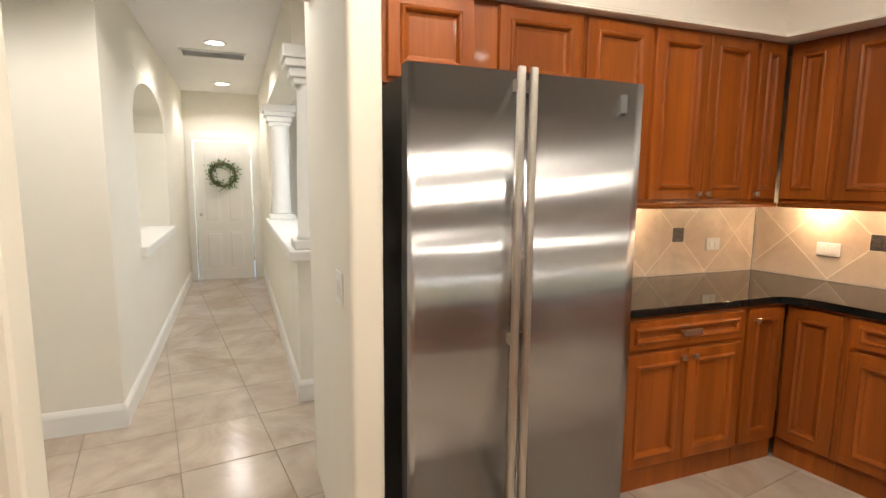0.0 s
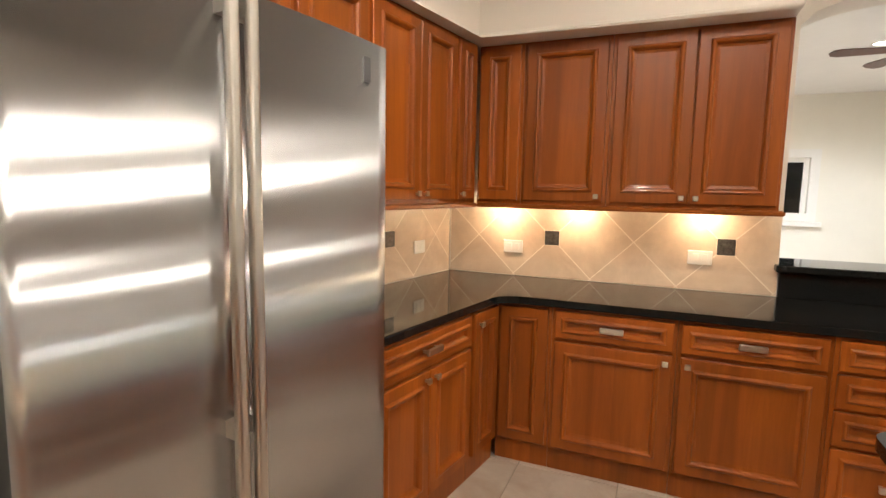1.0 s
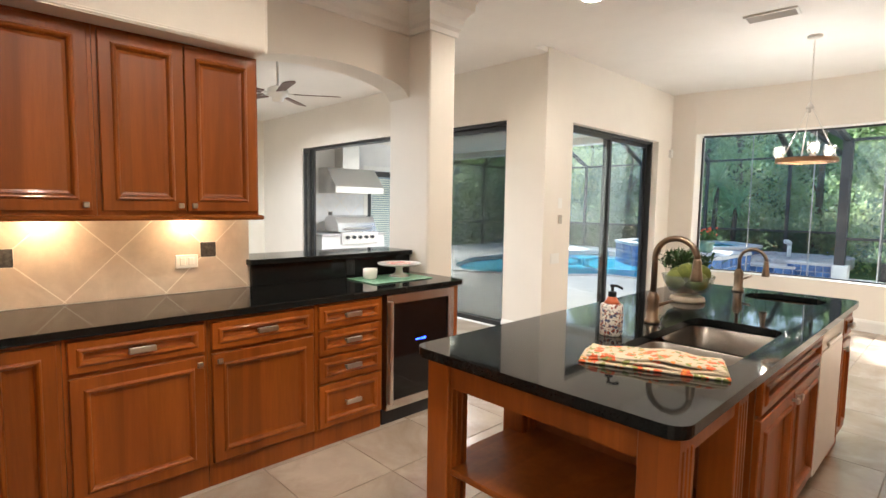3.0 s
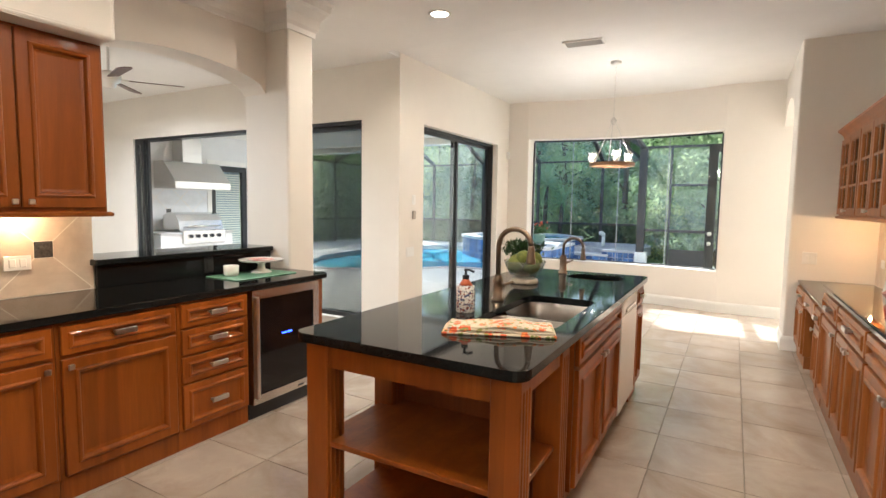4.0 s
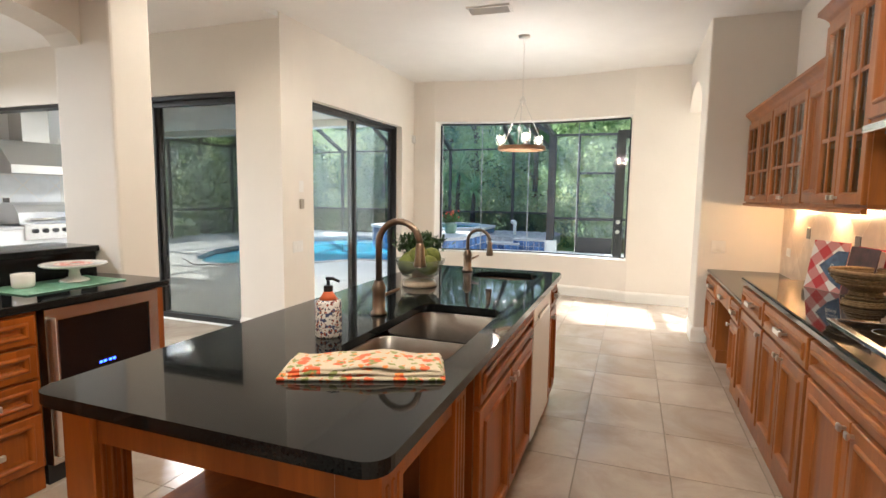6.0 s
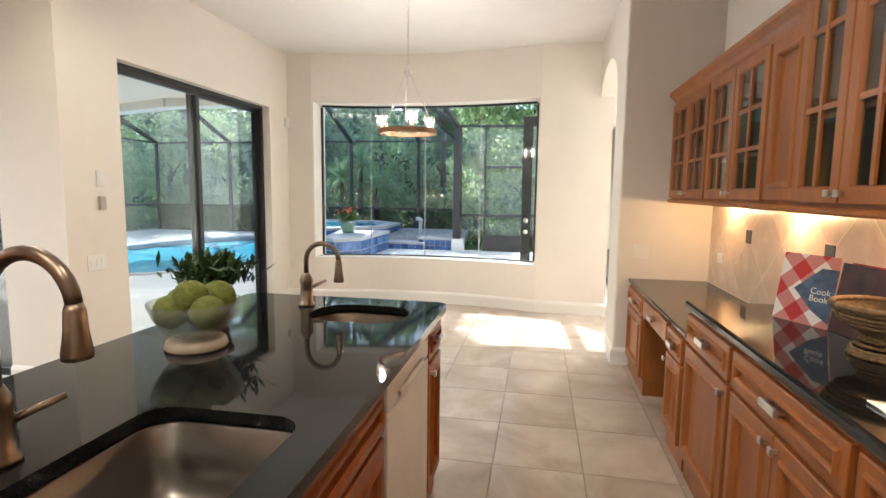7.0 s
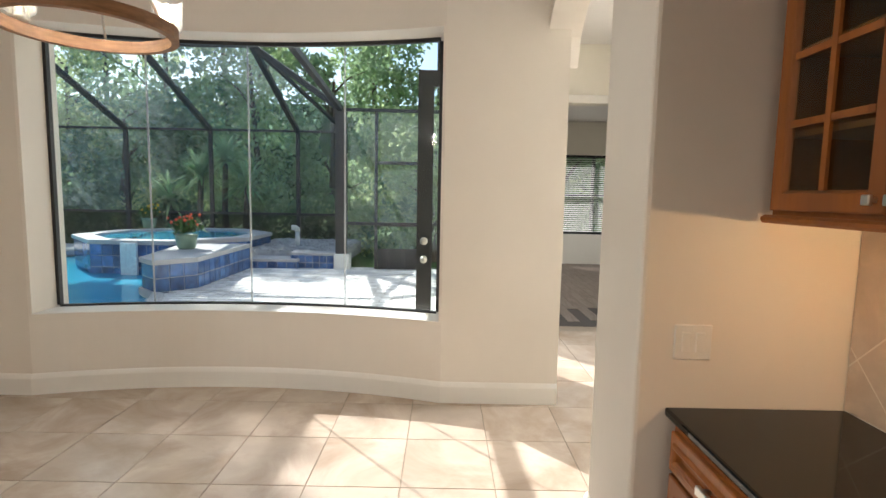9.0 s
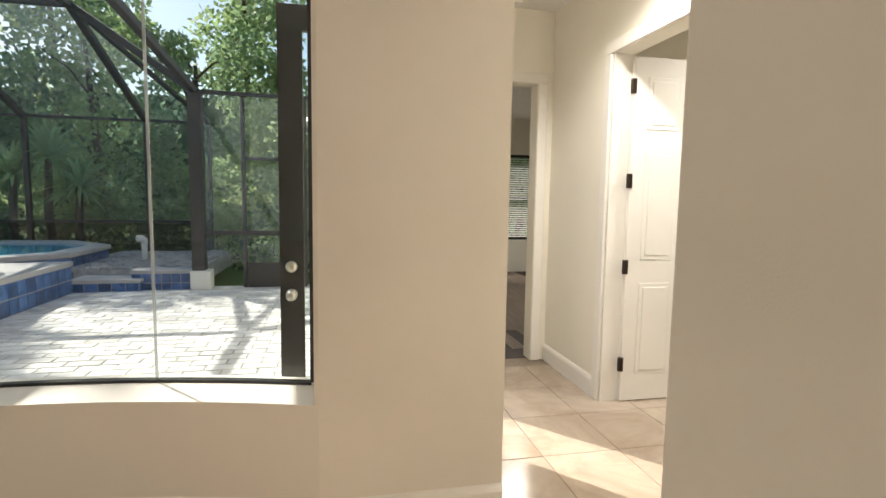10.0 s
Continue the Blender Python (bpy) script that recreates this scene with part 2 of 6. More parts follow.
def tube(bm, pts, r, n=10, taper=None):
    pts = [Vector(p) for p in pts]
    rings, side = [], None
    for i, p in enumerate(pts):
        t = (pts[min(i + 1, len(pts) - 1)] - pts[max(i - 1, 0)]).normalized()
        if side is None:
            side = t.orthogonal().normalized()
        side = (side - side.dot(t) * t).normalized()
        up = t.cross(side)
        rr = r if taper is None else r + (taper - r) * i / (len(pts) - 1)
        rings.append([bm.verts.new(p + rr * (math.cos(2 * math.pi * k / n) * side + math.sin(2 * math.pi * k / n) * up)) for k in range(n)])
    for a, b in zip(rings, rings[1:]):
        for k in range(n):
            bm.faces.new((a[k], a[(k + 1) % n], b[(k + 1) % n], b[k]))
    bm.faces.new(rings[0][::-1])
    bm.faces.new(rings[-1])
    return bm


def slab_wall(bm, axis, d0, d1, u0, u1, z0, z1, openings=()):
    """A wall across d0..d1 that runs u0..u1 along the other axis, with (u0, u1, z0, z1) openings through it."""
    us = sorted({u0, u1, *[o[i] for o in openings for i in (0, 1)]})
    zs = sorted({z0, z1, *[o[i] for o in openings for i in (2, 3)]})
    for a, b in zip(us, us[1:]):
        for c, d in zip(zs, zs[1:]):
            um, zm = (a + b) / 2, (c + d) / 2
            if um < u0 or um > u1 or zm < z0 or zm > z1 or any(o[0] < um < o[1] and o[2] < zm < o[3] for o in openings):
                continue
            if axis == "x":
                box(bm, d0, d1, a, b, c, d)
            else:
                box(bm, a, b, d0, d1, c, d)
    return bm


def structure(name, bm, mat, label, category="wall"):
    return tagged(finish(name, bm, mat), label, category, kind="structure")


# ---- floor base, walls and ceilings ----
X_E, X_E2 = 3.45, 3.70
Y_N = 2.03
Z_K, Z_N = 3.07, 3.125
X_W = -1.09
Y_D = -4.53
# the north wall runs off at a slant from the corner; its things are placed as if it ran square, then turned
SLANT = 9.0
NORTH = pose(X_E, Y_N, 0, 0, 0, -SLANT) @ pose(-X_E, -Y_N, 0)


def north(x, y, z=0.0, rx=0.0, ry=0.0, rz=0.0):
    return NORTH @ pose(x, y, z, rx, ry, rz)


def north_xy(x, y):
    p = NORTH @ Vector((x, y, 0))
    return p.x, p.y


def north_line(x, depth):
    """Where the line that stands depth in front of the north wall passes x."""
    return Y_N + (X_E - x) * math.tan(radians(SLANT)) - depth / math.cos(radians(SLANT))


floor = structure("floor", prism(bmesh.new(), [(-6.0, -12.0), (-0.25, -12.0), (-0.25, -6.70), (3.60, -6.80), (3.60, 12.0), (-6.0, 12.0)], "z", -0.30, -0.004), GROUT, "beige stone-look tiled floor with fine tan grout", "floor")
bm = B(3.60, 10.4, -3.2, 6.2, -0.30, -0.006)
structure("floor_family_room", bm, TILE, "beige tiled floor of the adjoining family room", "floor")

# east side: wall with the cabinets, then the arched pass-through above a raised ledge
bm = bmesh.new()
slab_wall(bm, "x", X_E + 0.006, X_E2, 0.13, 6.0, 0, Z_K)
ARCH_Y0, ARCH_Y1 = -1.20, 0.13
arc = []
for i in range(25):
    s = i / 24
    y = ARCH_Y1 + (ARCH_Y0 - ARCH_Y1) * s
    arc.append((y, 2.31 + 0.15 * math.sqrt(max(0.0, 1 - (2 * s - 1) ** 2)) ** 1.0))
prism(bm, [(ARCH_Y1, Z_K), *arc, (ARCH_Y0, Z_K)], "x", X_E, X_E2)
box(bm, X_E + 0.02, X_E2 - 0.02, ARCH_Y0, ARCH_Y1, 0, 1.05)
structure("wall_east", bm, PAINT, "cream painted wall with an arched pass-through")
bm = B(3.21, 3.70, -1.48, -1.20, 0, Z_K, bev=0.018)
structure("column_kitchen", bm, PAINT, "square cream painted column beside the pass-through", "column")


def crown(bm, pts, z, profile, closed=False):
    """Moulding along a path in plan; profile of (out, height) pairs; out is to the left of the way."""
    n = len(pts)
    rings = []
    for i, p in enumerate(pts):
        p = Vector((*p, 0))
        a = Vector((*pts[i - 1], 0)) if i or closed else None
        b = Vector((*pts[(i + 1) % n], 0)) if i < n - 1 or closed else None
        d1 = (p - a).normalized() if a is not None else (b - p).normalized()
        d2 = (b - p).normalized() if b is not None else d1
        n1, n2 = Vector((-d1.y, d1.x, 0)), Vector((-d2.y, d2.x, 0))
        out = (n1 + n2) / max(0.2, 1 + n1.dot(n2))
        rings.append([bm.verts.new(p + out * o + Vector((0, 0, z + h))) for o, h in profile])
    m = len(profile)
    for i in range(n if closed else n - 1):
        a, b = rings[i], rings[(i + 1) % n]
        for k in range(m):
            bm.faces.new((a[k], a[(k + 1) % m], b[(k + 1) % m], b[k]))
    if not closed:
        bm.faces.new(rings[0])
        bm.faces.new(rings[-1][::-1])
    return bm


CROWN = [(0, -0.28), (0.014, -0.28), (0.018, -0.24), (0.035, -0.215), (0.045, -0.15), (0.085, -0.09), (0.105, -0.075), (0.11, -0.02), (0.125, 0.0), (0, 0.0)]
bm = crown(bmesh.new(), [(3.45, 0.19), (3.45, -1.20), (3.21, -1.20), (3.21, -1.48), (3.70, -1.48)][::-1], Z_K - 0.005, CROWN)
structure("trim_crown", bm, TRIM, "white stepped crown moulding round the column head", "moulding")

# soffit above the wall cabinets
bm = prism(bmesh.new(), [(0.52, north_line(0.52, 0.41)), (2.975, north_line(2.975, 0.41)), (2.975, 0.20), (X_E, 0.20), (X_E, Y_N), (0.52, north_line(0.52, 0))], "z", 2.262, Z_K)
es = [e for e in bm.edges if all(v.co.z < 2.3 for v in e.verts) or (abs(e.verts[0].co.x - e.verts[1].co.x) < 1e-4 and abs(e.verts[0].co.y - e.verts[1].co.y) < 1e-4 and e.verts[0].co.x < 3.2 and e.verts[0].co.y < 1.0)]
bmesh.ops.bevel(bm, geom=es, offset=0.03, segments=4, profile=0.5, affect="EDGES")
structure("soffit", bm, PAINT, "cream painted soffit with rounded lower edge above the cabinets", "soffit")
# north wall with the pier beside the fridge
structure("wall_north", prism(bmesh.new(), [(X_E + 0.004, Y_N + 0.006), (X_E + 0.004, 2.75), (0.66, 2.75), (0.66, north_line(0.66, -0.006))], "z", 0, Z_K), PAINT, "cream painted wall behind the fridge and cabinets")
bm = prism(bmesh.new(), [(0.50, 1.69), (0.625, 1.69), (0.72, 2.60), (0.62, 2.60)], "z", 0, Z_K)
bmesh.ops.bevel(bm, geom=[e for e in bm.edges if abs(e.verts[0].co.z - e.verts[1].co.z) > 1], offset=0.022, segments=4, profile=0.5, affect="EDGES")
structure("wall_pier", bm, PAINT_HALL, "rounded cream painted wall end beside the fridge")
structure("wall_header", B(-0.28, 0.50, 1.95, 2.35, 2.85, Z_K), PAINT_HALL, "cream painted header above the hall entrance")

# the corner of the living side: slider wall
SL_Y0, SL_Y1, SL_Z = -5.87, -3.62, 2.41
structure("wall_slider", slab_wall(bmesh.new(), "x", X_E, 3.66, -6.75, -3.30, 0, 3.4, [(SL_Y0, SL_Y1, -1, SL_Z)]), PAINT, "cream painted wall round the patio slider")
FS0, FS1 = 3.99, 8.66
bm = slab_wall(bmesh.new(), "y", -3.30, -3.10, X_E, 10.4, 0, 3.4, [(FS0, FS1, -1, 2.43)])
structure("wall_family_south", bm, PAINT, "white-lit painted wall round the wide patio slider")
structure("wall_family_east", slab_wall(bmesh.new(), "x", 10.2, 10.4, -3.10, 6.0, 0, 3.3, [(-1.42, -0.30, 1.06, 2.08)]), PAINT_HALL, "pale painted end wall of the family room")
structure("wall_family_north", B(3.70, 10.4, 6.0, 6.2, 0, 3.3), PAINT_HALL, "pale painted far wall of the family room")

# bowed south wall with the big window
WX0, WX1, WZ0, WZ1 = 0.30, 3.10, 0.565, 2.53


def bow(x, base, depth):
    s = (x - 0.28) / 2.84
    return base - (depth * (1 - (2 * s - 1) ** 2) if 0 < s < 1 else 0)


bm = bmesh.new()
xs = [-0.53, -0.1] + [0.28 + 2.84 * i / 28 for i in range(29)] + [X_E]
xs = sorted({round(x, 4) for x in xs} | {WX0, WX1})
for a, b in zip(xs, xs[1:]):
    for z0, z1 in ((0, WZ0), (WZ0, WZ1), (WZ1, 3.4)):
        if z0 == WZ0 and WX0 - 1e-4 <= a and b <= WX1 + 1e-4:
            continue
        prism(bm, [(a, bow(a, -6.31, 0.225)), (b, bow(b, -6.31, 0.225)), (b, bow(b, -6.66, 0.225)), (a, bow(a, -6.66, 0.225))], "z", z0, z1)
structure("wall_south", bm, PAINT, "cream painted bowed wall below and round the window")

BASE = [(0, 0), (0.018, 0), (0.018, 0.115), (0.013, 0.13), (0.006, 0.142), (0, 0.148)]


def baseboard(pts):
    return structure("baseboard", crown(bmesh.new(), pts, 0, BASE), TRIM, "white painted baseboard with a moulded top", "baseboard")


baseboard([(x, bow(x, -6.31, 0.225)) for x in xs[::-1]][::-1])
baseboard([(X_E, -3.10), (X_E, SL_Y1)][::-1])
baseboard([(X_E, SL_Y0), (X_E, -6.30)][::-1])
baseboard([(FS0, -3.10), (X_E, -3.10)][::-1])
baseboard([(10.2, 5.9), (10.2, -3.1)][::-1])

# west side: wall behind the cabinets, desk end wall, arch to the back hall
structure("wall_west", slab_wall(bmesh.new(), "x", X_W - 0.2, X_W - 0.006, -4.6, 1.2, 0, Z_K + 0.2), PAINT, "cream painted wall behind the cooktop run")
bm = B(X_W - 0.2, -0.38, -5.00, Y_D, 0, 3.3, bev=0.015)
structure("wall_desk_end", bm, PAINT, "cream painted wall end with rounded corner beside the desk")
bm = bmesh.new()
arc = []
for i in range(25):
    s = i / 24
    arc.append((-5.00 + (-6.33 + 4.93) * s, 2.30 + 0.46 * math.sqrt(max(0.0, 1 - (2 * s - 1) ** 2))))
prism(bm, [(-5.00, 3.3), *arc, (-6.33, 3.3)], "x", -0.60, -0.385)
structure("wall_arch", bm, PAINT, "cream painted arch over the opening to the back hall", "arch")
baseboard([(-0.38, -5.00), (-0.38, -4.53), (-0.50, -4.53)][::-1])
structure("wall_stub", B(X_W, -0.285, 1.20, 1.42, 0, Z_K, bev=0.02), PAINT_HALL, "cream painted wall end at the hall entrance")

# back hall with the outer door and two inner doors
HX = -1.66
bm = slab_wall(bmesh.new(), "x", -0.53, -0.28, -8.6, -6.66, 0, 3.3, [(-8.0, -7.06, -1, 2.42)])
box(bm, -0.53, -0.28, -6.66, -6.34, 0, 3.3)
structure("wall_hall_east", bm, PAINT, "cream painted wall with the outer doorway")
structure("wall_hall_west", slab_wall(bmesh.new(), "x", HX - 0.14, HX, -8.6, -5.00, 0, 3.3, [(-7.46, -6.62, -1, 2.44)]), PAINT_HALL, "pale painted hall wall with a white doorway")
structure("wall_hall_south", slab_wall(bmesh.new(), "y", -8.6, -8.45, HX, -0.53, 0, 3.3, [(-1.52, -0.70, -1, 2.44)]), PAINT_HALL, "pale painted wall with a cased opening")
structure("wall_hall_north", B(HX, X_W - 0.2, -5.1, -5.00, 0, 3.3), PAINT_HALL, "pale painted wall closing the back hall")
bm = bmesh.new()
slab_wall(bm, "y", -14.2, -14.0, -5.5, 0.0, 0, 3.3, [(-4.3, -1.6, 0.65, 2.35)])
box(bm, -0.15, 0.0, -14.0, -8.6, 0, 3.3)
box(bm, -5.7, -5.5, -14.0, -8.6, 0, 3.3)
box(bm, -5.5, HX, -8.6, -8.5, 0, 3.3)
structure("wall_back_room", bm, PAINT_HALL, "beige painted walls of the room beyond the hall")
bm = bmesh.new()
box(bm, -5.5, -5.3, -8.5, -4.9, 0, 3.3)
box(bm, -5.3, HX - 0.14, -5.1, -4.9, 0, 3.3)
structure("wall_side_room", bm, PAINT_HALL, "beige painted walls of the side room")

structure("ceiling_kitchen", prism(bmesh.new(), [(X_W - 0.2, -2.86), (3.46, -2.86), (3.46, -3.10), (10.4, -3.10), (10.4, 6.2), (X_W - 0.2, 6.2)], "z", Z_K, 3.5), CEIL, "white textured kitchen ceiling", "ceiling")
structure("ceiling_nook", B(X_W - 0.2, 3.66, -6.9, -2.864, Z_N, 3.5), CEIL, "white textured breakfast nook ceiling", "ceiling")
structure("ceiling_hall", B(-6.0, -0.15, -14.2, -6.9, 3.05, 3.5), CEIL, "white textured back hall ceiling", "ceiling")
structure("ceiling_side_room", B(-6.0, X_W - 0.2, -6.9, -4.9, 3.05, 3.5), CEIL, "white textured side room ceiling", "ceiling")

# ---- front hall beyond the fridge pier, which runs off at a slight angle ----
HALL = pose(-0.26, 3.58, 0, 0, 0, -8.0)


def hall_structure(name, bm, mat, label, category="wall"):
    ob = structure(name, bm, mat, label, category)
    ob.matrix_world = HALL
    return ob


HL = 4.85
bm = bmesh.new()
NV0, NV1 = 0.95, 2.75
slab_wall(bm, "x", -0.30, 0.0, 0, HL, 0, 2.72, [(NV0, NV1, 0.98, 2.30)])
box(bm, -0.36, -0.30, 0, HL, 0, 2.72)
arc = []
for i in range(17):
    s = i / 16
    arc.append((NV0 + (NV1 - NV0) * s, 1.95 + 0.33 * math.sqrt(max(0.0, 1 - (2 * s - 1) ** 2))))
prism(bm, [(NV0, 2.31), *arc, (NV1, 2.31)], "x", -0.30, -0.002)
box(bm, -2.5, -0.36, 0.0, 0.25, 0, 2.72)
hall_structure("wall_hall_left", bm, PAINT_HALL, "cream painted hall wall with an arched niche")
hall_structure("niche_sill", B(-0.28, 0.05, NV0 - 0.06, NV1 + 0.06, 0.90, 0.985, bev=0.012), TRIM, "white moulded sill of the wall niche", "sill")
bm = bmesh.new()
slab_wall(bm, "y", HL, HL + 0.15, -0.4, 3.4, 0, 2.72, [(0.10, 0.90, -1, 2.06)])
hall_structure("wall_hall_end", bm, PAINT_HALL, "cream painted hall end wall")
bm = bmesh.new()
box(bm, 1.03, 1.28, 0.0, 3.0, 0, 0.955)
box(bm, 1.03, 1.28, 3.0, HL, 0, 2.72)
box(bm, 1.03, 1.28, 0.0, 3.0, 2.32, 2.72)
hall_structure("wall_hall_half", bm, PAINT_HALL, "cream painted half wall with openings above")
hall_structure("ledge_hall", B(0.98, 1.33, -0.05, 3.04, 0.96, 1.03, bev=0.012), TRIM, "white moulded ledge on the half wall", "ledge")
hall_structure("ceiling_front_hall", B(-2.5, 3.4, -1.6, HL + 0.3, 2.72, 3.0), CEIL, "white textured hall ceiling", "ceiling")
hall_structure("wall_dining", B(3.3, 3.4, -1.0, HL, 0, 2.72), PAINT_HALL, "pale blue-lit wall of the room beside the hall")
hall_structure("wall_entry", B(-2.5, -2.4, -2.4, 0.2, 0, 2.72), PAINT_HALL, "cream painted wall of the entry side")
bm = crown(bmesh.new(), [(0.0, HL), (0.0, 0.0), (-1.6, 0.0)], 0, BASE)
hall_structure("baseboard", bm, TRIM, "white painted baseboard with a moulded top", "baseboard")
bm = crown(bmesh.new(), [(1.28, 0.0), (1.03, 0.0), (1.03, HL)], 0, BASE)
hall_structure("baseboard", bm, TRIM, "white painted baseboard with a moulded top", "baseboard")
for v in (0.13, 2.86):
    post = thing("hall_column", HALL @ pose(1.155, v, 1.03), "round white column with square capital on the half wall", "column", "hall columns")
    part("shaft", lathe(bmesh.new(), [(0.115, 0.06), (0.105, 0.09), (0.10, 0.5), (0.088, 1.02), (0.10, 1.06)], 28), TRIM, post, smooth=True)
    part("base", B(-0.14, 0.14, -0.13, 0.13, 0, 0.06, bev=0.01), TRIM, post)
    bm = bmesh.new()
    for k, (w, z0, z1) in enumerate(((0.115, 1.06, 1.10), (0.14, 1.10, 1.16), (0.165, 1.16, 1.21), (0.18, 1.21, 1.29))):
        box(bm, -w, w, -w * 0.8, w * 0.8, z0, z1, bev=0.008)
    part("capital", bm, TRIM, post)


def panel_door(w, h, panels, t=0.035):
    """A white panelled leaf; local x along, front to -y."""
    bm = B(0, w, -t, 0, 0, h)
    for x0, x1, z0, z1 in panels:
        for sgn, y in ((-1, -t), (1, 0)):
            for inset, d in ((0, 0.004), (0.03, 0.009)):
                box(bm, x0 + inset, x1 - inset, min(y, y + sgn * d), max(y, y + sgn * d), z0 + inset, z1 - inset, bev=0.0035, seg=1)
    return bm


def six_panels(w, h):
    a, b = 0.11, w / 2 - 0.045
    rows = ((0.16 * h / 2.03, 0.72 * h / 2.03), (0.86 * h / 2.03, 1.50 * h / 2.03), (1.62 * h / 2.03, h - 0.13))
    return [(x0, x1, z0, z1) for z0, z1 in rows for x0, x1 in ((a, b), (w - b, w - a))]


door = thing("door_hall_end", HALL @ pose(0.12, HL + 0.03, 0), "closed white six-panel door with a green wreath at the hall end", "door")
part("leaf", panel_door(0.76, 2.03, six_panels(0.76, 2.03)), TRIM, door)
bm = lathe(bmesh.new(), [(0.026, 0), (0.028, 0.006), (0.011, 0.012), (0.011, 0.035), (0.026, 0.05), (0.027, 0.062), (0.015, 0.072)], 16)
bmesh.ops.transform(bm, matrix=pose(0.07, -0.035, 0.98, 90, 0, 0), verts=bm.verts)
part("knob", bm, NICKEL, door, smooth=True)
for z in (0.25, 1.0, 1.78):
    part("hinge", B(0.755, 0.775, -0.045, -0.03, z, z + 0.09, bev=0.003), NICKEL, door)
bm = bmesh.new()
for x0, x1, z0, z1 in ((0.02, 0.10, 0, 2.16), (0.90, 0.98, 0, 2.16), (0.10, 0.90, 2.06, 2.16)):
    box(bm, x0, x1, HL - 0.02, HL, z0, z1, bev=0.005)
hall_structure("door_trim", bm, TRIM, "white door casing", "trim")
rng = random.Random(5)
wreath = thing("wreath", HALL @ pose(0.50, HL - 0.045, 1.55), "round green leaf wreath hanging on the white door", "wreath")
bm = bmesh.new()
for i in range(420):
    a = rng.uniform(0, 2 * math.pi)
    r = 0.165 + rng.gauss(0, 0.03)
    c = Vector((r * math.cos(a), rng.uniform(-0.05, 0.01), r * math.sin(a)))
    d = Vector((rng.gauss(0, 1), rng.gauss(0, 0.5), rng.gauss(0, 1))).normalized()
    s = d.orthogonal().normalized()
    l, w = rng.uniform(0.03, 0.055), rng.uniform(0.008, 0.014)
    bm.faces.new([bm.verts.new(p) for p in (c, c + d * l * 0.5 + s * w, c + d * l, c + d * l * 0.5 - s * w)])
LEAF = material("leaf_green", (0.06, 0.14, 0.03), 0.5, vary=0.35, scale=9)
part("leaves", bm, LEAF, wreath)
bm = bmesh.new()
tube(bm, [(0.165 * math.cos(i * math.pi / 12), 0, 0.165 * math.sin(i * math.pi / 12)) for i in range(25)], 0.018, 8)
part("ring", bm, WOOD_DARK, wreath)

CEIL_VENT = material("vent_metal", (0.55, 0.54, 0.52), 0.5, vary=0.05)


def ceiling_vent(m, w, d, label):
    v = thing("ceiling_vent", m, label, "vent")
    bm = bmesh.new()
    for a in ((-w, w, -d, -d + 0.02), (-w, w, d - 0.02, d), (-w, -w + 0.02, -d + 0.02, d - 0.02), (w - 0.02, w, -d + 0.02, d - 0.02)):
        box(bm, *a, -0.016, 0, bev=0.003)
    part("frame", bm, TRIM, v)
    part("backing", B(-w + 0.02, w - 0.02, -d + 0.02, d - 0.02, -0.003, -0.001), BLACK, v)
    k = int((2 * d - 0.04) / 0.022)
    for i in range(k):
        y = -d + 0.03 + i * 0.022
        bm = B(-w + 0.02, w - 0.02, -0.009, 0.009, -0.001, 0.001)
        bmesh.ops.transform(bm, matrix=pose(0, y, -0.009, 38, 0, 0), verts=bm.verts)
        part("slat", bm, CEIL_VENT, v)
    return v


def downlight(m, label="round white recessed ceiling lamp, switched on, some added as fill light"):
    d = thing("recessed_lamp", m, label, "ceiling lamp", "recessed lamps")
    part("trim_ring", lathe(bmesh.new(), [(0.075, -0.004), (0.098, -0.008), (0.10, 0), (0.075, 0)], 28, close=False), TRIM, d, smooth=True)
    part("bulb", lathe(bmesh.new(), [(0.001, -0.005), (0.05, -0.004), (0.074, -0.001)], 24, close=False), LED, d, "glowing frosted bulb")


for x, y, z in DOWNLIGHTS_AND_FILL:
    downlight(pose(x, y, z))
# back hall and rooms: added fill lamps standing for daylight from the doors
for x, y in ((-1.05, -6.4), (-2.4, -11.0), (-3.2, -6.6)):
    downlight(pose(x, y, 3.05))
    lamp("hall_lamp_and_fill", "SPOT", 125, (1.0, 0.98, 0.96), look((x, y, 3.0), (x, y, 0)), 0.06, spot=150)
downlight(pose(6.3, -4.6, 2.72))
lamp("patio_glow", "SPOT", 110, (1.0, 0.98, 0.95), look((6.3, -4.6, 2.68), (6.3, -4.6, 0)), 0.06, spot=150)
# front hall; the two at negative v are added to brighten the entry
for u, v in ((0.55, 1.9), (0.55, 4.1), (-0.75, -0.95), (0.45, -0.6)):
    downlight(HALL @ pose(u, v, 2.72))
    p = HALL @ Vector((u, v, 2.66))
    lamp("hall_lamp_and_fill", "SPOT", 13 if v > 0 else 12, SOFTWARM, look(p, (p.x, p.y, 0)), 0.06, spot=150)
ceiling_vent(HALL @ pose(0.52, 2.35, 2.72), 0.30, 0.14, "grey slatted air vent in the hall ceiling")
ceiling_vent(pose(1.56, -3.65, Z_N, 0, 0, 4), 0.20, 0.10, "white slatted air vent in the nook ceiling")
# area lamp without a fixture, added to light the room beside the hall
p = HALL @ Vector((2.3, 1.5, 2.6))
lamp("dining_fill", "AREA", 16, (0.9, 0.95, 1.0), look(p, (p.x, p.y, 0)), 1.0)


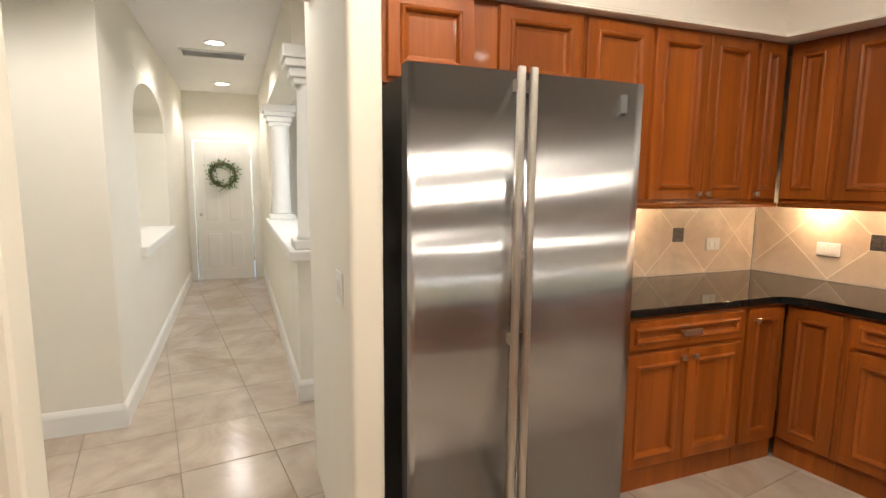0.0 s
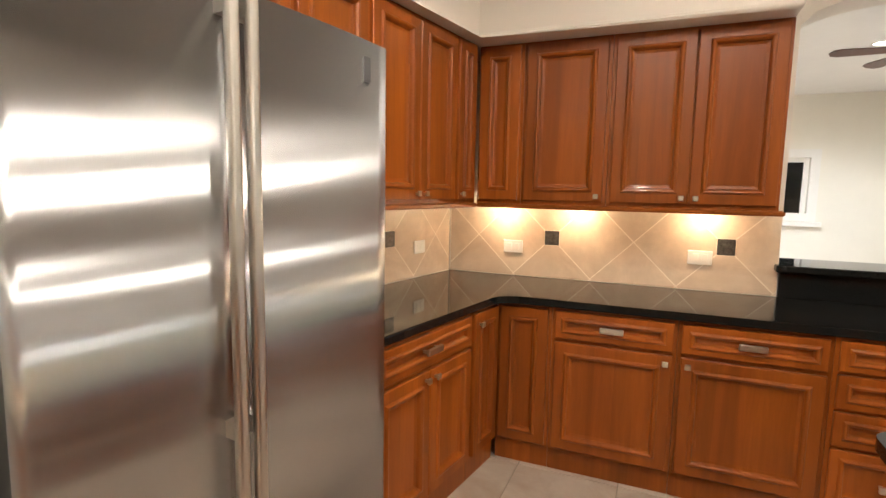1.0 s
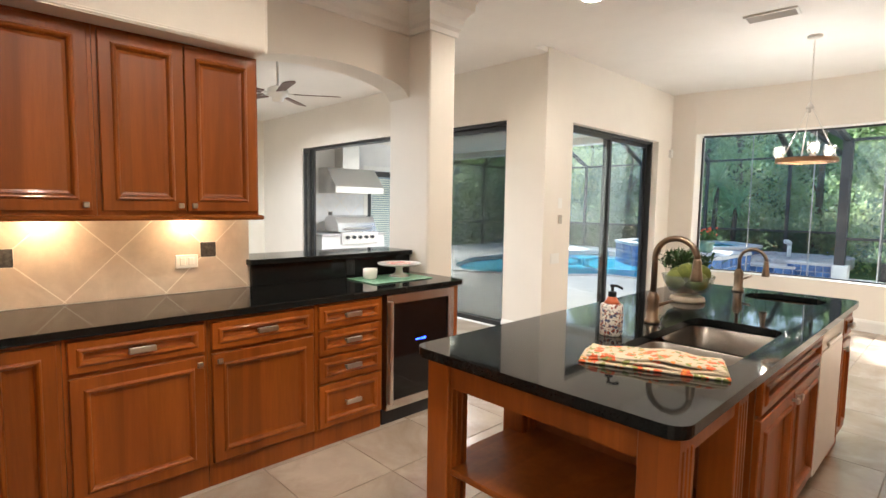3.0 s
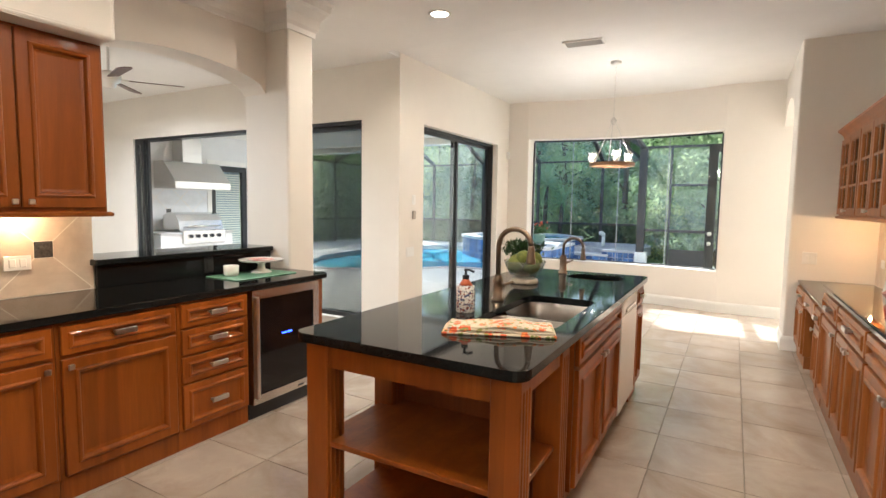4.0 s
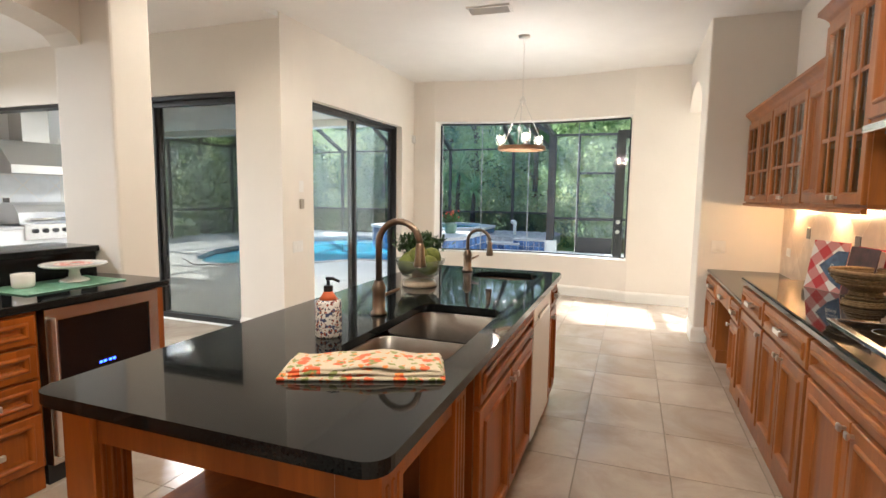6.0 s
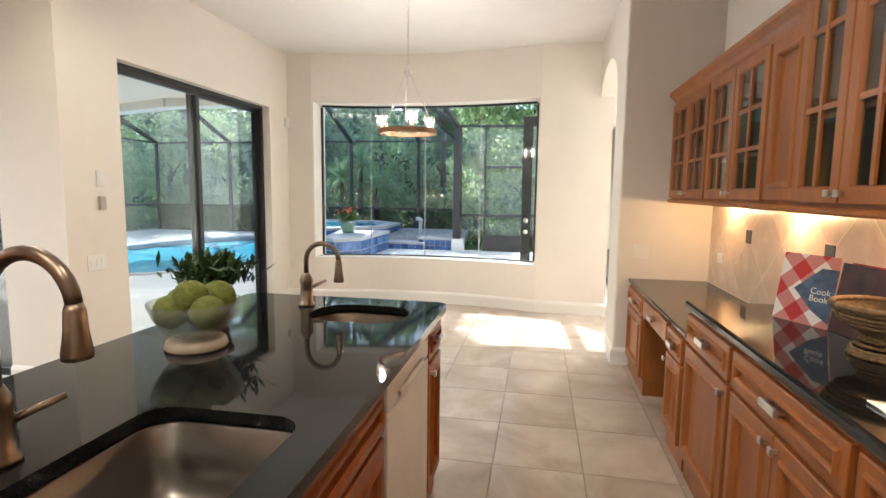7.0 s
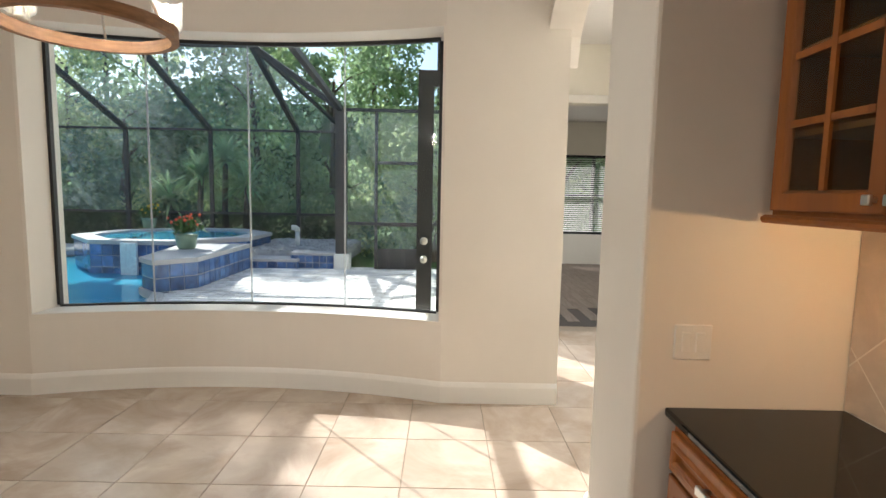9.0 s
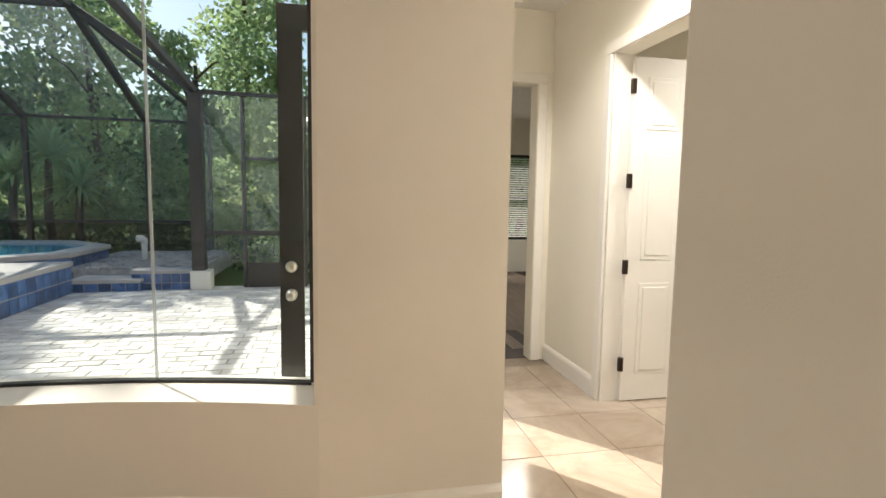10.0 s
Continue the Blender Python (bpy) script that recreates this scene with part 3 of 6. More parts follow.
# ---- windows and sliders ----
def frame_rect(bm, axis, d0, d1, u0, u1, z0, z1, w):
    for a, b, c, d in ((u0, u1, z0, z0 + w), (u0, u1, z1 - w, z1), (u0, u0 + w, z0 + w, z1 - w), (u1 - w, u1, z0 + w, z1 - w)):
        if axis == "x":
            box(bm, d0, d1, a, b, c, d)
        else:
            box(bm, a, b, d0, d1, c, d)
    return bm


# bow window: four butt-jointed sheets in a black frame
window = tagged(new("window_nook"), "wide bowed window of butt-jointed glass in a thin black frame", "window", kind="structure")
gx = [WX0 + 0.02, 1.02, 1.75, 2.47, WX1 - 0.02]


def gy(x):
    return bow(x, -6.555, 0.215)


for a, b in zip(gx, gx[1:]):
    cs = [a + (b - a) * i / 6 for i in range(7)]
    bm = prism(bmesh.new(), [(c, gy(c)) for c in cs] + [(c, gy(c) - 0.006) for c in cs[::-1]], "z", WZ0 + 0.02, WZ1 - 0.015)
    part("pane", bm, PANE, window).visible_shadow = False
SEAM = glassy("glass_seam", (0.85, 0.9, 0.9), 0.1, haze=0.45)
for x in gx[1:-1]:
    part("seam", B(x - 0.006, x + 0.006, gy(x) - 0.004, gy(x) + 0.004, WZ0 + 0.02, WZ1 - 0.015), SEAM, window, "pale sealed glass joint")
bm = bmesh.new()
for a, b in zip(gx, gx[1:]):
    for z0, z1 in ((WZ0, WZ0 + 0.02), (WZ1 - 0.025, WZ1)):
        cs = [a + (b - a) * i / 6 for i in range(7)]
        prism(bm, [(c, gy(c) + 0.015) for c in cs] + [(c, gy(c) - 0.02) for c in cs[::-1]], "z", z0, z1)
for x in (WX0 + 0.012, WX1 - 0.012):
    box(bm, x - 0.012, x + 0.012, gy(x) - 0.02, gy(x) + 0.015, WZ0 + 0.02, WZ1 - 0.025)
part("window_frame", bm, BLACK_FRAME, window)
bm = bmesh.new()
sx = [WX0 + 2.8 * i / 16 for i in range(17)]
for a, b in zip(sx, sx[1:]):
    prism(bm, [(a, bow(a, -6.305, 0.225)), (b, bow(b, -6.305, 0.225)), (b, gy(b) + 0.016), (a, gy(a) + 0.016)], "z", WZ0, WZ0 + 0.006)
part("window_sill", bm, TRIM, window)


def slider_panel(parent, axis, d, u0, u1, z0, z1, glass, w=0.05):
    pan = part("sliding_panel", frame_rect(bmesh.new(), axis, d - 0.02, d + 0.02, u0, u1, z0, z1, w), BLACK_FRAME, parent)
    bm = B(d - 0.003, d + 0.003, u0 + w, u1 - w, z0 + w, z1 - w) if axis == "x" else B(u0 + w, u1 - w, d - 0.003, d + 0.003, z0 + w, z1 - w)
    part("pane", bm, glass, pan).visible_shadow = False
    return pan


sl = tagged(new("door_patio_slider"), "closed two-panel sliding glass door in a black frame", "sliding door", kind="structure")
part("outer_frame", frame_rect(bmesh.new(), "x", 3.54, 3.66, SL_Y0, SL_Y1, 0.0, SL_Z, 0.03), BLACK_FRAME, sl)
slider_panel(sl, "x", 3.575, -4.72, SL_Y1 - 0.03, 0.03, SL_Z - 0.03, PANE)
slider_panel(sl, "x", 3.625, SL_Y0 + 0.03, -4.65, 0.03, SL_Z - 0.03, PANE)
sl = tagged(new("door_family_slider"), "wide sliding glass door standing partly open, black frame", "sliding door", kind="structure")
bm = bmesh.new()
box(bm, FS0, FS1, -3.29, -3.13, 2.39, 2.43)
box(bm, FS0, FS0 + 0.03, -3.29, -3.13, 0, 2.39)
box(bm, FS1 - 0.04, FS1, -3.29, -3.13, 0, 2.39)
part("outer_frame", bm, BLACK_FRAME, sl)
for k, (u0, u1) in enumerate(((FS0 + 0.03, 5.20), (4.0, 5.24), (FS1 - 0.32, FS1 - 0.04), (FS1 - 0.26, FS1 - 0.04))):
    slider_panel(sl, "y", -3.26 + 0.045 * k, u0, u1, 0.02, 2.39, PANE_TINT if k < 2 else PANE, 0.055)

# small side window of the family room
fw = tagged(new("window_family"), "small dark-paned side window in a broad white casing", "window", kind="structure")
part("casing", frame_rect(bmesh.new(), "x", 10.175, 10.2, -1.55, -0.17, 1.06, 2.21, 0.13), TRIM, fw)
part("window_frame", frame_rect(bmesh.new(), "x", 10.29, 10.35, -1.42, -0.30, 1.06, 2.08, 0.07), TRIM, fw)
part("window_sill", B(10.10, 10.29, -1.62, -0.10, 0.98, 1.055, bev=0.01), TRIM, fw)
part("pane", B(10.31, 10.318, -1.35, -0.37, 1.13, 2.01), PANE_TINT, fw)
# black sheet added behind the glass to keep the pane dark
part("blind", B(10.34, 10.345, -1.35, -0.37, 1.13, 2.01), BLACK, fw, "black sheet behind the pane")

# ---- cabinets ----


def rings(bm, x0, x1, z0, z1, prof, cap=True):
    """Nested rectangles of (inset, y) pairs facing -y."""
    loops = []
    for i, y in prof:
        loops.append([bm.verts.new(p) for p in ((x0 + i, y, z0 + i), (x1 - i, y, z0 + i), (x1 - i, y, z1 - i), (x0 + i, y, z1 - i))])
    for a, b in zip(loops, loops[1:]):
        for k in range(4):
            bm.faces.new((a[k], a[(k + 1) % 4], b[(k + 1) % 4], b[k]))
    if cap:
        bm.faces.new(loops[-1])
    return bm


def door_profile(rail):
    return [(0, 0), (0, -0.017), (0.004, -0.021), (rail - 0.008, -0.021), (rail - 0.004, -0.028), (rail + 0.002, -0.031), (rail + 0.009, -0.029), (rail + 0.015, -0.022), (rail + 0.019, -0.009), (rail + 0.034, -0.005)]


def knob(parent, x, z):
    bm = bmesh.new()
    box(bm, x - 0.006, x + 0.006, -0.036, -0.02, z - 0.006, z + 0.006)
    box(bm, x - 0.013, x + 0.013, -0.048, -0.036, z - 0.013, z + 0.013, bev=0.003, seg=1)
    part("knob", bm, NICKEL, parent, "small square satin nickel knob")


def pull(parent, x, z, w=0.10):
    bm = bmesh.new()
    box(bm, x - w / 2 + 0.008, x - w / 2 + 0.02, -0.038, -0.012, z - 0.006, z + 0.006)
    box(bm, x + w / 2 - 0.02, x + w / 2 - 0.008, -0.038, -0.012, z - 0.006, z + 0.006)
    box(bm, x - w / 2, x + w / 2, -0.052, -0.036, z - 0.014, z + 0.014, bev=0.003, seg=1)
    part("pull", bm, NICKEL, parent, "flat satin nickel bar pull")


def cab_door(root, x0, x1, z0, z1, wood, knob_at=None, rail=0.058):
    d = part("door", rings(bmesh.new(), x0, x1, z0, z1, door_profile(rail)), wood, root)
    if knob_at:
        knob(d, *knob_at)
    return d


def cab_drawer(root, x0, x1, z0, z1, wood, grip=True, flat=False):
    rail = min(0.04, (z1 - z0) * 0.27)
    prof = [(0, 0), (0, -0.017), (0.004, -0.021)] if flat else door_profile(rail)
    d = part("drawer_front", rings(bmesh.new(), x0, x1, z0, z1, prof), wood, root)
    if grip:
        pull(d, (x0 + x1) / 2, (z0 + z1) / 2, min(0.11, (x1 - x0) * 0.3))
    return d


def glass_door(root, x0, x1, z0, z1, wood, rows, knob_at=None, rail=0.055):
    prof = [(0, 0), (0, -0.017), (0.004, -0.021), (rail - 0.004, -0.021), (rail, -0.016), (rail + 0.006, -0.004), (rail + 0.006, 0)]
    d = part("door", rings(bmesh.new(), x0, x1, z0, z1, prof, cap=False), wood, root, "glazed door with slim glazing bars")
    i = rail + 0.004
    part("pane", B(x0 + i, x1 - i, -0.008, -0.004, z0 + i, z1 - i), CAB_GLASS, d, "clear glass").visible_shadow = False
    xm = (x0 + x1) / 2
    part("glazing_bar", B(xm - 0.010, xm + 0.010, -0.019, -0.009, z0 + i, z1 - i), wood, d)
    for r in range(1, rows):
        z = z0 + i + (z1 - z0 - 2 * i) * r / rows
        part("glazing_bar", B(x0 + i, x1 - i, -0.017, -0.0085, z - 0.010, z + 0.010), wood, d)
    if knob_at:
        knob(d, *knob_at)


def base_cabinet(m, w, label, wood, layout, depth=0.58, top=0.874, kick=0.115, group="base cabinets"):
    """layout: list of ('drawer'|'false'|'door'|'doors', z0, z1[, knob side])."""
    c = thing("base_cabinet", m, label, "cabinet", group)
    part("body", B(0.001, w - 0.001, 0.0, depth, kick, top), wood, c)
    part("plinth", B(0.001, w - 0.001, 0.012, depth, 0, kick - 0.001), wood, c)
    g = 0.018
    for item in layout:
        kind, z0, z1 = item[:3]
        if kind in ("drawer", "false", "flat"):
            cab_drawer(c, g, w - g, z0, z1, wood, kind != "false", kind == "flat")
        elif kind == "door":
            kx = w - g - 0.03 if item[3] == "r" else g + 0.03
            cab_door(c, g, w - g, z0, z1, wood, (kx, z1 - 0.035))
        elif kind == "plain":
            cab_door(c, g, w - g, z0, z1, wood)
        else:
            h = w / 2
            cab_door(c, g, h - 0.003, z0, z1, wood, (h - 0.035, z1 - 0.035))
            cab_door(c, h + 0.003, w - g, z0, z1, wood, (h + 0.035, z1 - 0.035))
    return c


def wall_cabinet(m, w, z0, z1, label, wood, doors, depth=0.33, knobs="", group="wall cabinets"):
    """doors: list of (x0, x1, knob side)."""
    c = thing("wall_cabinet", m, label, "cabinet", group)
    part("body", B(0.001, w - 0.001, 0.0, depth, z0, z1), wood, c)
    for x0, x1, side in doors:
        k = None if not side else ((x1 - 0.03 if side == "r" else x0 + 0.03), z0 + 0.05)
        cab_door(c, x0, x1, z0 + 0.02, z1 - 0.015, wood, k, 0.06)
    return c


DRW, DOOR = (0.715, 0.855), (0.13, 0.695)
# east run, fronts look west; x of the unit runs south
EF = 2.83


def east(y):
    return pose(EF, y, 0, 0, 0, -90)


base_cabinet(east(1.487), 0.287, "narrow cherry corner cabinet with one tall door", WOOD, [("plain", 0.13, 0.855)], depth=0.60)
base_cabinet(east(1.20), 0.585, "cherry base cabinet with a drawer above one door", WOOD, [("drawer", *DRW), ("door", *DOOR, "r")], depth=0.60)
base_cabinet(east(0.615), 0.60, "cherry base cabinet with a drawer above one door", WOOD, [("drawer", *DRW), ("door", *DOOR, "l")], depth=0.60)
base_cabinet(east(0.015), 0.485, "cherry base cabinet with a bank of four drawers", WOOD,
             [("drawer", 0.725, 0.858), ("drawer", 0.565, 0.71), ("drawer", 0.40, 0.55), ("drawer", 0.125, 0.385)], depth=0.60)
# north run, fronts look south
NF = 1.397
base_cabinet(north(1.866, NF), 0.75, "cherry base cabinet with a drawer above two doors", WOOD, [("drawer", *DRW), ("doors", *DOOR)], depth=0.62)
c = base_cabinet(north(2.616, NF), 0.29, "narrow cherry corner cabinet with one tall door", WOOD, [("plain", 0.13, 0.855)], depth=0.62)
knob(c, 0.06, 0.80)
# wall cabinets, north and east
NU, EU = 1.68, 3.12
wall_cabinet(north(0.815, NU), 0.965, 1.885, 2.262, "cherry wall cabinet above the fridge with two doors", WOOD, [(0.02, 0.40, ""), (0.52, 0.95, "")], depth=0.34)
wall_cabinet(north(1.78, NU), 0.405, 1.38, 2.262, "narrow cherry wall cabinet with one door", WOOD, [(0.015, 0.39, "")], depth=0.34)
wall_cabinet(north(2.185, NU), 0.72, 1.38, 2.262, "cherry wall cabinet with two doors", WOOD, [(0.015, 0.367, "r"), (0.373, 0.705, "l")], depth=0.34)
wall_cabinet(north(2.905, NU), 0.235, 1.38, 2.262, "narrow cherry corner wall cabinet with one door", WOOD, [(0.012, 0.20, "l")], depth=0.34)
CY = north_line(EU, Y_N - NU)


def eastu(y):
    return pose(EU, y, 0, 0, 0, -90)


wall_cabinet(eastu(CY), CY - 1.465, 1.38, 2.262, "narrow cherry corner wall cabinet with one door", WOOD, [(0.015, CY - 1.485, "")], depth=0.32)
wall_cabinet(eastu(1.465), 0.465, 1.38, 2.262, "cherry wall cabinet with one door", WOOD, [(0.02, 0.445, "r")], depth=0.32)
wall_cabinet(eastu(1.0), 0.79, 1.38, 2.262, "cherry wall cabinet with two doors", WOOD, [(0.02, 0.392, "r"), (0.398, 0.775, "l")], depth=0.32)
RAIL = [(0, 0), (0.018, 0), (0.024, 0.008), (0.024, 0.018), (0.012, 0.026), (0, 0.026)]
bm = crown(bmesh.new(), [north_xy(1.78, NU), north_xy(3.13, NU)][::-1], 1.354, RAIL)
crown(bm, [(EU, CY - 0.01), (EU, 0.21), (X_E, 0.21)][::-1], 1.354, RAIL)
tagged(finish("light_rail", bm, WOOD), "cherry light rail below the wall cabinets", "moulding")

# counters
bm = prism(bmesh.new(), [north_xy(1.80, 1.367), (2.69, north_line(2.69, 0.663)), (2.735, north_line(2.70, 0.67)), (2.775, 1.425), (2.795, 1.37), (2.795, -1.175), (2.83, -1.215), (3.205, -1.215), (3.205, -1.195),
                         (3.445, -1.195), (3.445, 2.025), north_xy(1.80, 2.025)], "z", 0.876, 0.914)
bmesh.ops.bevel(bm, geom=[e for e in bm.edges if abs(e.verts[0].co.z - e.verts[1].co.z) < 1e-5], offset=0.008, segments=2, profile=0.5, affect="EDGES")
tagged(finish("counter_corner", bm, GRANITE), "polished black granite counter over the cherry cabinets", "counter")
bm = B(3.42, 3.446, -1.195, 0.125, 0.915, 1.05)
tagged(finish("ledge_splash", bm, GRANITE), "polished black granite upstand below the raised ledge", "backsplash")
bm = B(3.38, 3.80, -1.195, 0.15, 1.052, 1.09, bev=0.008)
tagged(finish("raised_ledge", bm, GRANITE), "polished black granite ledge on the pass-through", "ledge")

# ---- tiled splashbacks ----


def clip(poly, a, b, c):
    """Keep the side of the outline where a*u + b*v <= c."""
    out = []
    for i, p in enumerate(poly):
        q = poly[(i + 1) % len(poly)]
        dp, dq = a * p[0] + b * p[1] - c, a * q[0] + b * q[1] - c
        if dp <= 0:
            out.append(p)
        if dp * dq < 0:
            s = dp / (dp - dq)
            out.append((p[0] + s * (q[0] - p[0]), p[1] + s * (q[1] - p[1])))
    return out


def splashback(m, width, z0, z1, u_accent, label, tile=None):
    """Diamond tiles on a sheet; local x along the wall, front to -y; an accent square on every second crossing."""
    s = thing("tile_backsplash", m, label, "backsplash")
    part("grout_bed", B(0, width, -0.0024, 0.005, z0, z1), SPLASH_GROUT, s)
    half, zc, acc, g = 0.2395, 1.165, 0.045, 0.003
    k0, k1 = int((0 - u_accent) / half) - 2, int((width - u_accent) / half) + 2
    for row in range(-2, 3):
        for k in range(k0, k1 + 1):
            if (k + row) % 2 == 0:
                continue
            cu, cz, h = u_accent + k * half, zc + row * half, half - g * 1.4
            poly = [(cu - h, cz), (cu, cz - h), (cu + h, cz), (cu, cz + h)]
            for a, b, c in ((-1, 0, -g), (1, 0, width - g), (0, -1, -(z0 + g)), (0, 1, z1 - g)):
                poly = clip(poly, a, b, c)
            if row == 0 and poly:
                # the accent squares cut the side corners off
                for du in (-half, half):
                    n = round((cu + du - u_accent) / half)
                    if n % 4 == 0:
                        poly = clip(poly, 1 if du > 0 else -1, 0, (cu + du - acc - g) if du > 0 else -(cu + du + acc + g))
            elif row in (-1, 1) and poly and k % 4 == 0:
                poly = clip(poly, 0, -row, -(zc * row + acc + g)) if row == 1 else clip(poly, 0, 1, zc - acc - g)
            if len(poly) < 3:
                continue
            bm = prism(bmesh.new(), poly, "y", -0.0028, 0.0)
            part("tile", bm, tile or SPLASH, s)
    k = math.ceil((0.05 - u_accent) / (4 * half))
    while u_accent + 4 * half * k < width - 0.05:
        u = u_accent + 4 * half * k
        part("accent_tile", B(u - acc, u + acc, -0.006, 0.0, zc - acc, zc + acc, bev=0.003, seg=1), ACCENT, s, "dark embossed square accent tile")
        k += 1
    return s


splashback(pose(X_E, 2.02, 0, 0, 0, -90), 1.89, 0.9145, 1.375, 2.02 - 1.34, "beige diamond-laid tile backsplash with dark accent squares")
splashback(north(1.80, Y_N), 1.64, 0.9145, 1.375, 2.79 - 1.80, "beige diamond-laid tile backsplash with dark accent squares")
splashback(pose(X_W, -4.525, 0, 0, 0, 90), 5.6, 0.742, 1.39, 4.525 - 3.773, "beige diamond-laid tile backsplash with dark accent squares")


def outlet(m, w, h, label, rockers=2, mat=None):
    mat = mat or WHITE
    o = thing("wall_plate", m, label, "switch plate")
    part("plate", B(-w / 2, w / 2, -0.007, 0, -h / 2, h / 2, bev=0.003, seg=1), mat, o)
    for i in range(rockers):
        x = (i - (rockers - 1) / 2) * (w - 0.03) / max(1, rockers)
        part("rocker", B(x - 0.015, x + 0.015, -0.011, -0.006, -h * 0.28, h * 0.28, bev=0.002, seg=1), mat, o)
    return o


for y in (1.583, 0.509):
    outlet(pose(3.441, y, 1.10, 0, 0, -90), 0.125, 0.08, "white horizontal power outlet on the tiles")
outlet(north(3.075, 2.021, 1.10), 0.115, 0.08, "white horizontal power outlet on the tiles")
outlet(pose(-1.081, -4.245, 0.965, 0, 0, 90), 0.115, 0.075, "white horizontal power outlet on the tiles")
outlet(pose(-0.56, Y_D + 0.001, 0.965, 0, 0, 180), 0.125, 0.12, "beige double light switch beside the desk")
outlet(pose(X_E - 0.001, -3.33, 0.885, 0, 0, -90), 0.17, 0.115, "white triple light switch on the wall corner", 3)
outlet(pose(X_E - 0.001, -3.40, 1.50, 0, 0, -90), 0.075, 0.115, "white light switch on the wall", 1)
outlet(pose(0.5235, 1.86, 1.10, 0, 0, -98), 0.115, 0.12, "white light switch on the wall end")
bm = B(-0.03, 0.03, -0.02, 0, -0.05, 0.05, bev=0.006)
ob = tagged(finish("thermostat", bm, material("grey_plastic", (0.4, 0.36, 0.3), 0.4)), "small grey alarm keypad on the wall", "thermostat")
ob.matrix_world = pose(X_E, -3.40, 1.32, 0, 0, -90)
ob = tagged(finish("alarm_sensor", B(-0.035, 0.035, -0.045, 0, -0.06, 0.06, bev=0.012), WHITE), "small white alarm sensor high in the wall corner", "sensor")
ob.matrix_world = pose(X_E, -6.25, 2.27, 0, 0, -90)
outlet(pose(3.419, -0.62, 0.985, 0, 0, -90), 0.075, 0.11, "black power outlet on the granite upstand", 1, BLACK)

# ---- fridge ----
fr = thing("refrigerator", pose(0.690, 1.648, 0, 0, 0, -7.8), "tall side-by-side stainless steel refrigerator with bar handles", "refrigerator")
FW, FH = 0.99, 1.872
DOOR_EDGE = material("door_edge", (0.20, 0.20, 0.20), 0.5, 0.7, vary=0.08)
part("body", B(0.004, FW - 0.004, 0.075, 0.70, 0.03, FH - 0.03, bev=0.006), BLACK, fr, "black enamelled case")
for a, b in ((0.002, 0.426), (0.434, FW - 0.002)):
    n = 14
    outer = [(a + (b - a) * i / n, 0.010 * (2 * i / n - 1) ** 2 * (0.6 if b - a < 0.5 else 1.0)) for i in range(n + 1)]
    bm = prism(bmesh.new(), outer + [(b, 0.07), (a, 0.07)], "z", 0.06, FH)
    d = part("door", bm, FRIDGE_STEEL, fr, "brushed stainless steel door")
    d.data.materials.append(DOOR_EDGE)
    for p in d.data.polygons:
        p.material_index = 1 if abs(p.normal.x) > 0.7 or abs(p.normal.z) > 0.7 else 0
    uv = d.data.uv_layers.new(name="along")
    for lp in d.data.loops:
        co = d.data.vertices[lp.vertex_index].co
        uv.data[lp.index].uv = (co.x, co.z)
    for p in d.data.polygons:
        p.use_smooth = abs(p.normal.z) < 0.5 and p.normal.y < -0.5
    hx = 0.405 if a < 0.1 else 0.455
    bm = B(hx - 0.016, hx + 0.016, -0.048, -0.025, 0.09, FH + 0.012, bev=0.010, seg=3)
    for z in (0.12, 0.9, FH - 0.05):
        box(bm, hx - 0.012, hx + 0.012, -0.026, 0.010, z - 0.02, z + 0.02)
    part("handle", bm, NICKEL, d, "full-height satin steel bar handle")
part("grille", B(0.01, FW - 0.01, 0.02, 0.07, 0.0, 0.055), BLACK, fr)
part("badge", B(0.875, 0.905, 0.0018, 0.007, 1.755, 1.825, bev=0.001, seg=1), material("badge_grey", (0.25, 0.26, 0.28), 0.3, 0.8), fr, "small plain maker's badge")

# ---- wine cooler at the end of the run ----
wc = thing("wine_cooler", east(-0.488), "under-counter wine cooler with a steel-framed black glass door", "wine cooler")
part("body", B(0.002, 0.618, 0.03, 0.58, 0.10, 0.872), BLACK, wc)
d = part("door", frame_rect(bmesh.new(), "y", -0.022, 0.028, 0.004, 0.616, 0.105, 0.868, 0.058), STEEL, wc, "brushed steel door frame")
part("pane", B(0.060, 0.560, -0.012, 0.0, 0.162, 0.812), BLACK_GLASS, d, "dark tinted glass")
part("handle", B(0.008, 0.036, -0.055, -0.022, 0.15, 0.83, bev=0.006), NICKEL, d)
part("toe_grille", B(0.002, 0.618, 0.02, 0.5, 0.0, 0.10), BLACK, wc)
bm = bmesh.new()
for x in (0.262, 0.284, 0.312, 0.334):
    box(bm, x, x + 0.016, -0.0135, -0.0122, 0.534, 0.546)
part("display", bm, BLUE_LED, wc, "glowing blue digits")
part("badge", B(0.40, 0.45, -0.024, -0.022, 0.12, 0.132), BLACK, wc)
tagged(finish("end_panel", B(2.82, 3.42, -1.15, -1.112, 0, 0.874), WOOD), "cherry end panel beside the wine cooler", "cabinet panel")

# ---- island ----
IX0, IX1, IY0, IY1 = 0.675, 1.695, -2.47, 0.245


def rounded(x0, x1, y0, y1, r, n=6):
    pts = []
    for cx, cy, a0 in ((x1 - r, y1 - r, 0), (x0 + r, y1 - r, 90), (x0 + r, y0 + r, 180), (x1 - r, y0 + r, 270)):
        for i in range(n + 1):
            a = radians(a0 + 90 * i / n)
            pts.append((cx + r * math.cos(a), cy + r * math.sin(a)))
    return pts


